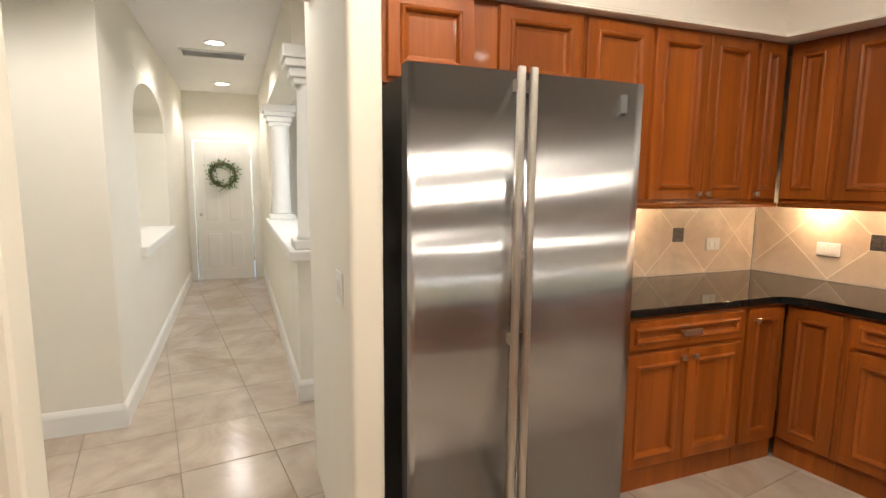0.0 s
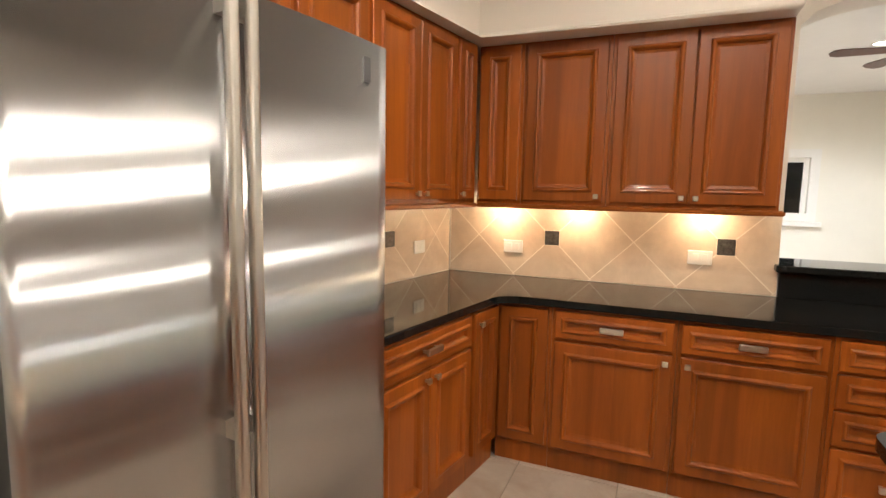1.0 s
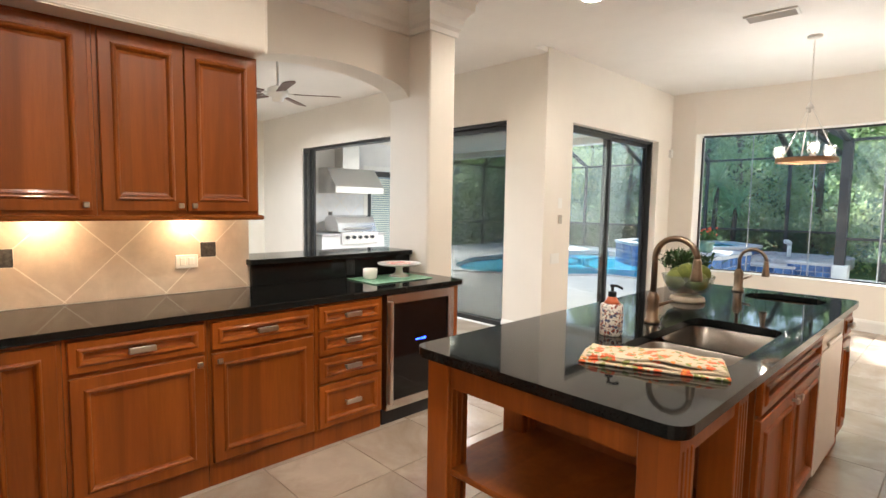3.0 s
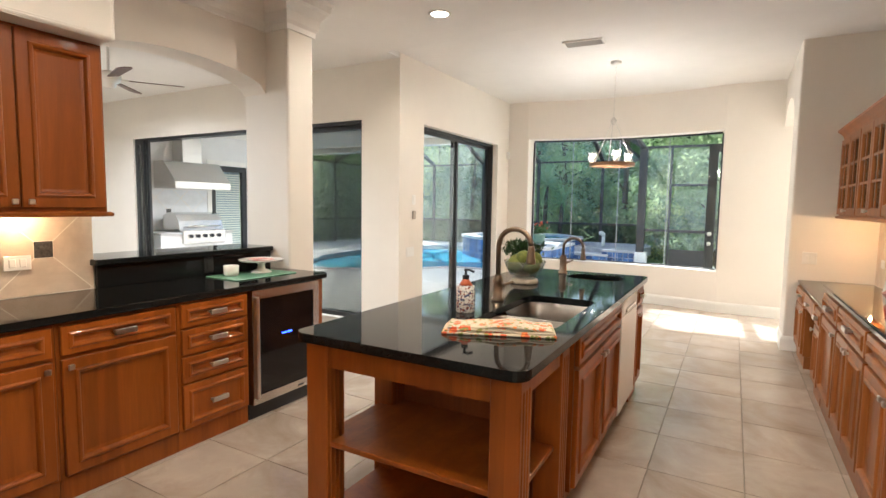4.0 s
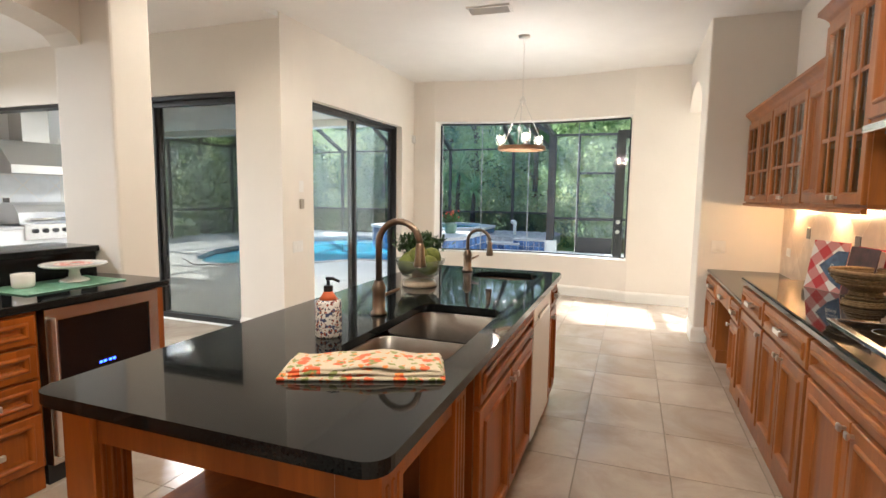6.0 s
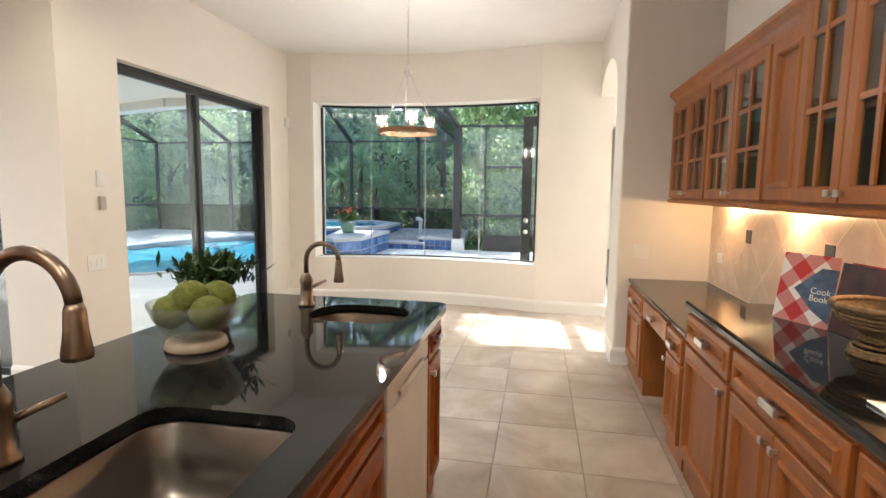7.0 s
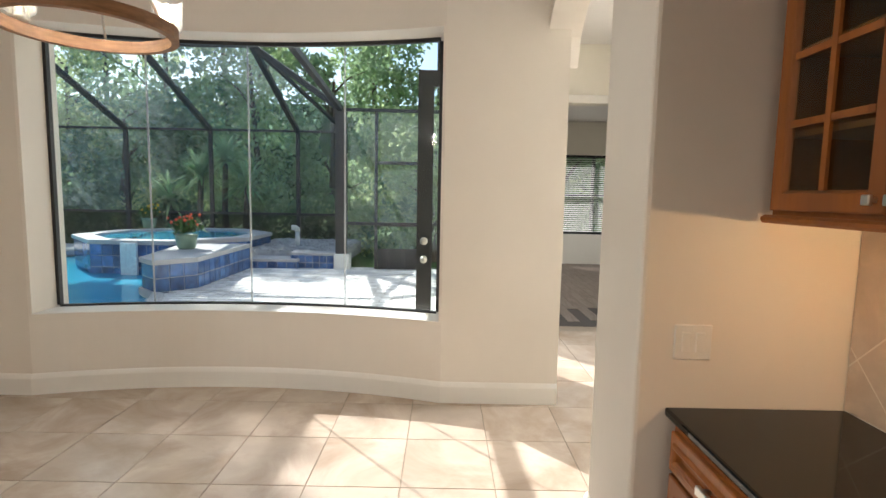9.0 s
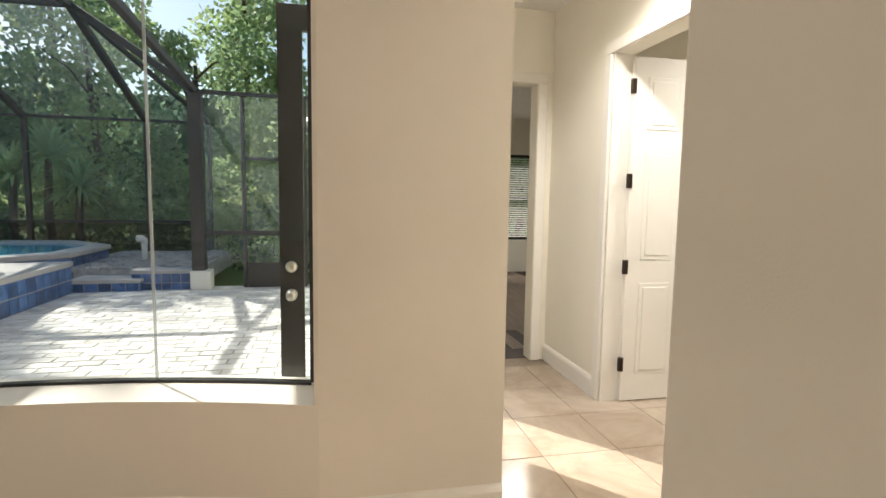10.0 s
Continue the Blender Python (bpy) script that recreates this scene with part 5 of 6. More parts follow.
tagged(finish("cabinet_cornice", bm, WOOD_W), "stepped cherry cornice on the tall cabinet", "moulding")
bm = crown(bmesh.new(), [(WU, -4.50), (WU, -2.385), (WU + 0.035, -2.385), (WU + 0.035, -1.70)][::-1], 1.37, RAIL)
tagged(finish("light_rail", bm, WOOD_W), "cherry light rail below the glazed cabinets", "moulding")
hc = wall_cabinet(pose(-0.70, -1.68, 0, 0, 0, 90), 1.0, 1.76, 2.72, "deep cherry cabinet above the cooktop hood", WOOD_W, [(0.015, 0.497, "r"), (0.503, 0.985, "l")], depth=0.385)
hd = thing("range_hood", pose(-0.70, -1.68, 0, 0, 0, 90), "slim stainless steel hood below the deep cabinet", "range hood")
part("body", B(0.0, 1.0, -0.03, 0.38, 1.72, 1.755, bev=0.004, seg=1), STEEL, hd)
part("filter", B(0.06, 0.94, 0.03, 0.34, 1.712, 1.719), BLACK, hd)
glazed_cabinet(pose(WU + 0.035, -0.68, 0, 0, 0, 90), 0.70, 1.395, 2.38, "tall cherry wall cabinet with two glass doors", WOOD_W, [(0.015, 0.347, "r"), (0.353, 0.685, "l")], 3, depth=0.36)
for y in (-4.05, -3.1, -2.15):
    p = thing("puck_light", pose(-0.95, y, 1.394), "small round light under the wall cabinet, switched on", "cabinet light", "puck lights")
    part("housing", lathe(bmesh.new(), [(0.035, -0.012), (0.036, 0)], 20), NICKEL, p, smooth=True)
    part("lens", lathe(bmesh.new(), [(0.001, -0.0135), (0.03, -0.013)], 18, close=False), PUCK, p, "glowing lens")
    lamp("puck_glow", "POINT", 2.6, (1.0, 0.63, 0.30), pose(-0.985, y, 1.345), 0.008)
for x, y in ((3.33, 1.63), (3.33, 1.18), (3.33, 0.50), north_xy(2.35, 1.91)):
    p = thing("puck_light", pose(x, y, 1.379), "small round light under the wall cabinet, switched on", "cabinet light", "puck lights")
    part("housing", lathe(bmesh.new(), [(0.035, -0.012), (0.036, 0)], 20), NICKEL, p, smooth=True)
    part("lens", lathe(bmesh.new(), [(0.001, -0.0135), (0.03, -0.013)], 18, close=False), PUCK, p, "glowing lens")
    lamp("puck_glow", "POINT", 1.4, WARM, pose(x, y, 1.335), 0.008)

# cookbook on a stand, books and a woven bowl
GING = bpy.data.materials.new("checked_cover")
GING.use_nodes = True
_n, _l = GING.node_tree.nodes, GING.node_tree.links
_co, _mp, _sx = _n.new("ShaderNodeTexCoord"), _n.new("ShaderNodeMapping"), _n.new("ShaderNodeSeparateXYZ")
_mp.inputs["Rotation"].default_value = (0, radians(45), 0)
_mp.inputs["Scale"].default_value = (8, 8, 8)
_l.new(_co.outputs["Object"], _mp.inputs["Vector"])
_l.new(_mp.outputs["Vector"], _sx.inputs["Vector"])
_s = []
for k in ("X", "Z"):
    fr_ = _n.new("ShaderNodeMath")
    fr_.operation = "FRACT"
    _l.new(_sx.outputs[k], fr_.inputs[0])
    gt = _n.new("ShaderNodeMath")
    gt.operation = "GREATER_THAN"
    gt.inputs[1].default_value = 0.5
    _l.new(fr_.outputs["Value"], gt.inputs[0])
    _s.append(gt)
_ad = _n.new("ShaderNodeMath")
_ad.operation = "ADD"
_l.new(_s[0].outputs["Value"], _ad.inputs[0])
_l.new(_s[1].outputs["Value"], _ad.inputs[1])
_dv = _n.new("ShaderNodeMath")
_dv.operation = "MULTIPLY"
_dv.inputs[1].default_value = 0.5
_l.new(_ad.outputs["Value"], _dv.inputs[0])
_rp = _n.new("ShaderNodeValToRGB")
_rp.color_ramp.interpolation = "CONSTANT"
_rp.color_ramp.elements[0].color = (0.72, 0.70, 0.68, 1)
_rp.color_ramp.elements[1].position, _rp.color_ramp.elements[1].color = 0.3, (0.50, 0.20, 0.19, 1)
_e = _rp.color_ramp.elements.new(0.8)
_e.color = (0.42, 0.02, 0.025, 1)
_l.new(_dv.outputs["Value"], _rp.inputs["Fac"])
_l.new(_rp.outputs["Color"], _n["Principled BSDF"].inputs["Base Color"])
_n["Principled BSDF"].inputs["Roughness"].default_value = 0.35
RED = material("red_card", (0.35, 0.015, 0.02), 0.45, vary=0.1)
SLATE = material("dark_blue_print", (0.05, 0.09, 0.16), 0.4, vary=0.5, scale=25)
PAPER = material("paper", (0.75, 0.72, 0.66), 0.7, vary=0.05)
bk = thing("cookbook", pose(-0.745, -2.53, 0.9148, -10, 0, 118), "open cookbook with a red checked cover standing on the counter", "book")
part("front_cover", B(0, 0.235, -0.004, 0.0, 0, 0.285), GING, bk, "red and white checked cover")
bm = prism(bmesh.new(), [(0.07, 0.14), (0.16, 0.06), (0.235, 0.02), (0.235, 0.235), (0.17, 0.235)], "y", -0.0052, -0.0042)
part("cover_panel", bm, SLATE, bk, "dark blue title panel")
for row, word in enumerate(("Cook", "Book")):
    tx = bpy.data.curves.new("title", "FONT")
    tx.body, tx.size, tx.extrude = word, 0.036, 0.0003
    holder = bpy.data.objects.new("title_source", tx)
    bm = bmesh.new()
    bm.from_mesh(bpy.data.meshes.new_from_object(holder))
    bpy.data.objects.remove(holder)
    bmesh.ops.transform(bm, matrix=pose(0.140, -0.0056, 0.130 - 0.030 * row, 90, 0, 0), verts=bm.verts)
    part("title", bm, PAPER, bk, "white cover title")
b2 = thing("cookbook", pose(-0.86, -2.32, 0.9148, -8, 0, 100), "red-backed cookbook with dark pages standing on the counter", "book")
part("back_cover", B(0.0, 0.27, 0.03, 0.035, 0, 0.275), RED, b2)
part("front_cover", B(0.0, 0.24, -0.004, 0.0, 0, 0.27), material("dark_cover", (0.06, 0.02, 0.02), 0.35, vary=0.6, scale=18), b2, "dark printed cover")
part("pages", B(0.004, 0.236, 0.0, 0.03, 0.005, 0.265), PAPER, b2)

WICKER = material("wicker", (0.21, 0.13, 0.06), 0.75, vary=0.4, scale=60)
bs = thing("wicker_bowl", pose(-0.85, -1.98, 0.9148), "woven brown wicker bowl on a flared foot", "basket")
prof = [(0.088, 0.0), (0.083, 0.018), (0.06, 0.05), (0.056, 0.068), (0.078, 0.086), (0.115, 0.104), (0.137, 0.132), (0.146, 0.165)]
bm = bmesh.new()
for i in range(len(prof) - 1):
    (r0, z0), (r1, z1) = prof[i], prof[i + 1]
    for s in range(2):
        u = s / 2
        r, z = r0 + (r1 - r0) * u, z0 + (z1 - z0) * u
        n = 40
        pts = [((r + 0.004 * (1 if (k + i * 2 + s) % 2 else -1)) * math.cos(2 * math.pi * k / n), (r + 0.004 * (1 if (k + i * 2 + s) % 2 else -1)) * math.sin(2 * math.pi * k / n), z + 0.006) for k in range(n + 1)]
        tube(bm, pts, 0.0065, 5)
part("weave", bm, WICKER, bs, smooth=True)
part("lining", lathe(bmesh.new(), [(0.052, 0.073), (0.11, 0.106), (0.140, 0.165)], 30, close=False), WICKER, bs)
part("rim", tube(bmesh.new(), [(0.147 * math.cos(2 * math.pi * k / 36), 0.147 * math.sin(2 * math.pi * k / 36), 0.168) for k in range(37)], 0.011, 8), WICKER, bs, smooth=True)

# ---- chandelier over the nook ----
CH = (1.41, -4.53)
ch = thing("chandelier", pose(CH[0], CH[1], 0), "wood ring chandelier with clear glass shades, lit", "chandelier")
part("canopy", lathe(bmesh.new(), [(0.062, Z_N), (0.062, Z_N - 0.02), (0.03, Z_N - 0.03)], 24), NICKEL, ch, smooth=True)
bm = bmesh.new()
z = Z_N - 0.03
k = 0
while z > 2.50:
    ring_pts = []
    for i in range(13):
        a = 2 * math.pi * i / 12
        u, v = 0.006 * math.cos(a), 0.016 * math.sin(a)
        ring_pts.append((u, 0, z - 0.016 + v) if k % 2 else (0, u, z - 0.016 + v))
    tube(bm, ring_pts, 0.0022, 5)
    z -= 0.026
    k += 1
part("chain", bm, NICKEL, ch, smooth=True)
part("hub", lathe(bmesh.new(), [(0.008, 2.50), (0.02, 2.48), (0.035, 2.455), (0.035, 2.44), (0.012, 2.43), (0.02, 2.415), (0.008, 2.40)], 18), NICKEL, ch, smooth=True)
RINGWOOD = material("weathered_oak", (0.30, 0.16, 0.075), 0.55, vary=0.3, scale=14, stretch=(1, 1, 5))
bm = lathe(bmesh.new(), [(0.256, 1.925), (0.256, 1.965), (0.232, 1.965), (0.232, 1.925)], 48, close=False)
n = len(bm.verts)
vs = list(bm.verts)
for i in range(48):
    bm.faces.new((vs[i], vs[(i + 1) % 48], vs[n - 48 + (i + 1) % 48], vs[n - 48 + i]))
part("ring", bm, RINGWOOD, ch, "weathered brown wood ring", smooth=False)
for i in range(3):
    a = radians(52 + 120 * i)
    x, y = 0.244 * math.cos(a), 0.244 * math.sin(a)
    part("rod", tube(bmesh.new(), [(0.02 * math.cos(a), 0.02 * math.sin(a), 2.44), (x, y, 1.965)], 0.0045, 8), NICKEL, ch, smooth=True)
    a += radians(60)
    x, y = 0.244 * math.cos(a), 0.244 * math.sin(a)
    part("socket", lathe(bmesh.new(), [(0.024, 1.966), (0.03, 1.975), (0.016, 1.985), (0.016, 2.02)], 16, (x, y, 0)), NICKEL, ch, smooth=True)
    sh = part("shade", lathe(bmesh.new(), [(0.03, 1.985), (0.046, 2.0), (0.052, 2.10), (0.049, 2.10), (0.043, 2.003), (0.028, 1.99)], 24, (x, y, 0), close=False), LAMP_GLASS, ch, "clear seeded glass shade", smooth=True)
    sh.visible_shadow = False
    part("bulb", lathe(bmesh.new(), [(0.008, 2.02), (0.02, 2.035), (0.024, 2.055), (0.016, 2.075), (0.002, 2.082)], 16, (x, y, 0)), BULB, sh, "glowing bulb", smooth=True)
    lamp("chandelier_glow", "POINT", 3.6, SOFTWARM, pose(CH[0] + x, CH[1] + y, 2.125), 0.02)

# ---- ceiling fan in the family room ----
fn = thing("ceiling_fan", pose(5.66, -1.17, 2.66), "ceiling fan with dark wood blades and a nickel motor, at rest", "ceiling fan")
part("downrod", tube(bmesh.new(), [(0, 0, 0.06), (0, 0, 0.44)], 0.013, 10), NICKEL, fn, smooth=True)
part("canopy", lathe(bmesh.new(), [(0.03, 0.40), (0.06, 0.43), (0.065, 0.449)], 20), NICKEL, fn, smooth=True)
part("motor", lathe(bmesh.new(), [(0.03, -0.10), (0.06, -0.09), (0.065, -0.05), (0.10, -0.035), (0.115, 0.0), (0.11, 0.04), (0.05, 0.07)], 24), NICKEL, fn, smooth=True)
BLADE = material("walnut_blade", (0.09, 0.035, 0.022), 0.4, vary=0.3, scale=10)
for i in range(5):
    m = pose(0, 0, -0.01, 0, 0, 20 + 72 * i)
    bm = prism(bmesh.new(), [(0.18, -0.05), (0.60, -0.07), (0.66, -0.05), (0.68, 0.0), (0.66, 0.05), (0.60, 0.07), (0.18, 0.05)], "z", -0.004, 0.004)
    bmesh.ops.transform(bm, matrix=m @ pose(0, 0, 0, 11, 0, 0), verts=bm.verts)
    bl = part("blade", bm, BLADE, fn)
    bm = B(0.09, 0.24, -0.018, 0.018, -0.002, 0.006)
    bmesh.ops.transform(bm, matrix=m, verts=bm.verts)
    part("bracket", bm, NICKEL, bl)

# ---- doors, trims and the window of the back hall ----


def casing(bm, axis, d0, d1, u0, u1, z1, w=0.085):
    for a, b, c, d in ((u0 - w, u0, 0, z1), (u1, u1 + w, 0, z1), (u0 - w, u1 + w, z1, z1 + w)):
        box(bm, d0, d1, a, b, c, d, bev=0.006, seg=1) if axis == "x" else box(bm, a, b, d0, d1, c, d, bev=0.006, seg=1)
    return bm


structure("door_trim", casing(bmesh.new(), "x", HX, HX + 0.022, -7.46, -6.62, 2.44), TRIM, "white door casing in the back hall", "trim")
structure("door_trim", casing(bmesh.new(), "y", -8.45, -8.428, -1.52, -0.70, 2.44), TRIM, "white casing round the opening to the back room", "trim")
structure("door_lining", (lambda bm: [box(bm, *a) for a in ((HX - 0.14, HX, -7.462, -7.445, 0, 2.44), (HX - 0.14, HX, -6.635, -6.618, 0, 2.44))] and bm)(bmesh.new()), TRIM, "white door lining", "trim")
wd = thing("door_white", pose(HX - 0.13, -7.44, 0.012, 0, 0, 180), "white six-panel door standing wide open with dark hinges", "door")
part("leaf", panel_door(0.80, 2.41, six_panels(0.80, 2.41)), TRIM, wd)
HINGE = material("dark_bronze", (0.05, 0.035, 0.028), 0.4, 0.8)
for z in (0.22, 0.92, 1.52, 2.16):
    part("hinge", B(-0.02, 0.012, -0.05, -0.02, z, z + 0.10, bev=0.003, seg=1), HINGE, wd, "dark bronze hinge")
baseboard([(HX, -7.55), (HX, -8.45)])
baseboard([(HX, -5.1), (HX, -6.53)])
od = thing("door_outer", pose(-0.42, -7.03, 0.015), "black glazed outer door standing open against the window", "door")
f = part("leaf", frame_rect(bmesh.new(), "y", -0.022, 0.022, 0.0, 0.915, 0.0, 2.40, 0.125), BLACK_FRAME, od)
part("pane", B(0.125, 0.79, -0.005, 0.005, 0.125, 2.275), PANE, f).visible_shadow = False
for z, nm in ((1.05, "deadbolt"), (0.90, "knob")):
    bm = lathe(bmesh.new(), [(0.030, 0), (0.030, 0.012), (0.014, 0.016), (0.014, 0.035), (0.026, 0.042), (0.027, 0.06), (0.012, 0.068)] if nm == "knob" else [(0.030, 0), (0.032, 0.012), (0.026, 0.026), (0.01, 0.028)], 20)
    bmesh.ops.transform(bm, matrix=pose(0.855, 0.022, z, -90, 0, 0), verts=bm.verts)
    part(nm, bm, NICKEL, od, "satin nickel " + nm, smooth=True)
PLANK = material("dark_plank", (0.15, 0.105, 0.08), 0.4, vary=0.3, scale=8, stretch=(8, 1, 1), stain=(0.24, 0.19, 0.16), stain_scale=2)
pl = structure("floor_back_room", B(-5.5, -0.15, -14.0, -8.52, -0.02, -0.001), material("plank_gap", (0.04, 0.03, 0.025), 0.7), "dark grey-brown plank floor", "floor")
i = 0
for r in range(36):
    x = -5.4 + r * 0.145
    if x > -0.3:
        break
    y = -8.53 - (r * 0.61) % 1.3
    while y > -13.9 and x > -3.4:
        part("plank", B(x, x + 0.142, max(y - 1.3, -13.98), y - 0.003, -0.001, 0.003), PLANK, pl)
        y -= 1.3
bw_ = tagged(new("window_back_room"), "black-framed window with white slatted blinds", "window", kind="structure")
part("window_frame", frame_rect(bmesh.new(), "y", -14.15, -14.05, -4.3, -1.6, 0.65, 2.35, 0.05), BLACK_FRAME, bw_)
part("mullion", B(-2.98, -2.92, -14.13, -14.06, 0.70, 2.30), BLACK_FRAME, bw_)
part("mullion", B(-4.25, -1.65, -14.13, -14.07, 1.47, 1.52), BLACK_FRAME, bw_)
part("pane", B(-4.25, -1.65, -14.11, -14.105, 0.70, 2.30), PANE, bw_).visible_shadow = False
for i in range(36):
    bm = B(-4.2, -1.7, -0.018, 0.018, -0.001, 0.001)
    bmesh.ops.transform(bm, matrix=pose(0, -14.02, 0.72 + i * 0.044, -28, 0, 0), verts=bm.verts)
    part("blind_slat", bm, WHITE, bw_)

# ---- outside: deck, pool, spa, screen enclosure, lanai kitchen, garden ----
DZ = -0.06
GRASS = material("lawn", (0.09, 0.16, 0.04), 0.9, vary=0.4, scale=12, bump=0.6, bump_scale=80)
DECK = material("deck_concrete", (0.72, 0.69, 0.65), 0.8, vary=0.1, scale=4, stain=(0.62, 0.60, 0.56), stain_scale=0.9, bump=0.1, bump_scale=60)
PAVER = material("deck_paver", (0.78, 0.76, 0.74), 0.8, vary=0.15, scale=8, bump=0.15, bump_scale=70, pieces=0.22)
COPING = material("coping_stone", (0.50, 0.49, 0.49), 0.7, vary=0.1, scale=9)
WATER = bpy.data.materials.new("pool_water")
WATER.use_nodes = True
_n, _l = WATER.node_tree.nodes, WATER.node_tree.links
_b = _n["Principled BSDF"]
_b.inputs["Base Color"].default_value = (0.03, 0.42, 0.62, 1)
_b.inputs["Roughness"].default_value = 0.03
_w = _n.new("ShaderNodeTexNoise")
_w.inputs["Scale"].default_value, _w.inputs["Detail"].default_value = 2.2, 3
_bp = _n.new("ShaderNodeBump")
_bp.inputs["Strength"].default_value, _bp.inputs["Distance"].default_value = 0.5, 0.05
_l.new(_w.outputs["Fac"], _bp.inputs["Height"])
_l.new(_bp.outputs["Normal"], _b.inputs["Normal"])
_v = _n.new("ShaderNodeTexVoronoi")
_v.inputs["Scale"].default_value = 1.4
_r = _n.new("ShaderNodeValToRGB")
_r.color_ramp.elements[0].color, _r.color_ramp.elements[1].color = (0.02, 0.34, 0.58, 1), (0.16, 0.62, 0.78, 1)
_l.new(_v.outputs["Distance"], _r.inputs["Fac"])
_l.new(_r.outputs["Color"], _b.inputs["Base Color"])
BLUE_TILE = material("blue_glass_tile", (0.07, 0.15, 0.34), 0.15, vary=0.55, scale=7, random_tone=0.35)
TILE_JOINT = material("pale_joint", (0.45, 0.46, 0.48), 0.7, vary=0.05)

ground = structure("ground", holed_slab([(-60, -8.62), (-60, -70), (70, -70), (70, 30), (10.42, 30), (10.42, -3.31), (-0.14, -7.2), (-0.14, -8.62)][::-1], [], -0.60, -0.32), GRASS, "green lawn reaching the trees", "ground")
POOL = [(4.05, -9.3), (6.0, -9.15), (6.9, -7.9), (8.5, -7.1), (9.4, -7.7), (10.3, -9.2), (10.6, -11.5), (10.2, -13.6), (9.2, -14.9), (7.4, -14.9), (6.0, -13.0), (5.2, -12.55), (4.8, -10.45), (4.4, -10.1)]
DECK_OUT = [(-0.25, -13.25), (-0.25, -6.70), (3.68, -6.80), (3.68, -3.32), (14.3, -3.32), (14.3, -16.9), (2.9, -16.9), (2.3, -13.25)]
deck = structure("deck", holed_slab(DECK_OUT, [POOL], -0.45, DZ), DECK, "pale sunlit concrete pool deck", "deck")
structure("pool_basin", holed_slab(POOL, [], -1.4, -1.3), material("pool_plaster", (0.35, 0.6, 0.68), 0.7), "pale blue plastered pool floor", "pool")
structure("pool_water", holed_slab(POOL, [], -0.22, -0.16), WATER, "rippled turquoise pool water", "water")
bm = bmesh.new()
n = len(POOL)
cx, cy = sum(p[0] for p in POOL) / n, sum(p[1] for p in POOL) / n
inn = [(cx + (x - cx) * 0.985, cy + (y - cy) * 0.985) for x, y in POOL]
outp = [(cx + (x - cx) * 1.055, cy + (y - cy) * 1.055) for x, y in POOL]
structure("pool_coping", holed_slab(outp, [inn], -0.13, DZ + 0.03), COPING, "grey stone coping round the pool", "coping")
# pavers between the house and the steps
bm = bmesh.new()
rng = random.Random(11)
row, y = 0, -6.95
while y > -12.7:
    x = -0.2 - (0.15 if row % 2 else 0)
    while x < 4.0:
        if x > -0.22:
            d = rng.uniform(0, 0.004)
            box(bm, x + 0.010, x + 0.290, y - 0.140, y - 0.010, DZ + 0.007, DZ + 0.014 + d)
        x += 0.30
    y -= 0.15
    row += 1
structure("paver_bed", B(-0.24, 4.1, -12.7, -6.94, DZ + 0.002, DZ + 0.008), material("joint_sand", (0.40, 0.38, 0.36), 0.9, vary=0.15, scale=20), "grey sand bed showing in the paver joints", "pavers")
ob = tagged(finish("deck_pavers", bm, PAVER), "pale brick pavers of the sunlit patio", "pavers", kind="stuff")


def tiled_block(name, poly, z0, z1, label, cap=0.06, step=0.2):
    """A masonry block faced with blue tiles and topped with a stone cap."""
    t = thing(name, pose(0, 0, 0), label, name.replace("_", " "))
    part("core", holed_slab(poly, [], z0, z1), TILE_JOINT, t)
    n = len(poly)
    cx, cy = sum(p[0] for p in poly) / n, sum(p[1] for p in poly) / n
    rows = max(1, round((z1 - z0) / step))
    for i in range(n):
        a, b = Vector((*poly[i], 0)), Vector((*poly[(i + 1) % n], 0))
        d = b - a
        k = max(1, round(d.length / step))
        nrm = Vector((d.y, -d.x, 0)).normalized()
        if nrm.dot(a - Vector((cx, cy, 0))) < 0:
            nrm = -nrm
        if nrm.y < -0.3:
            continue
        ang = math.degrees(math.atan2(nrm.y, nrm.x)) + 90
        for u in range(k):
            for r in range(rows):
                p = a + d * ((u + 0.5) / k) + nrm * 0.004
                h = (z1 - z0) / rows
                w = d.length / k
                bm = B(-w / 2 + 0.006, w / 2 - 0.006, -0.006, 0.004, -h / 2 + 0.006, h / 2 - 0.006)
                tile = part("tile", bm, BLUE_TILE, t)
                tile.matrix_local = pose(p.x, p.y, z0 + h * (r + 0.5), 0, 0, ang)
    return t


def cap_ring(t, poly, z, out=0.05, inner=None, h=0.07):
    n = len(poly)
    cx, cy = sum(p[0] for p in poly) / n, sum(p[1] for p in poly) / n
    o = []
    for x, y in poly:
        v = Vector((x - cx, y - cy))
        v = v * (1 + out / v.length)
        o.append((cx + v.x, cy + v.y))
    part("cap", holed_slab(o, [inner] if inner else [], z, z + h), COPING, t, "grey stone cap")


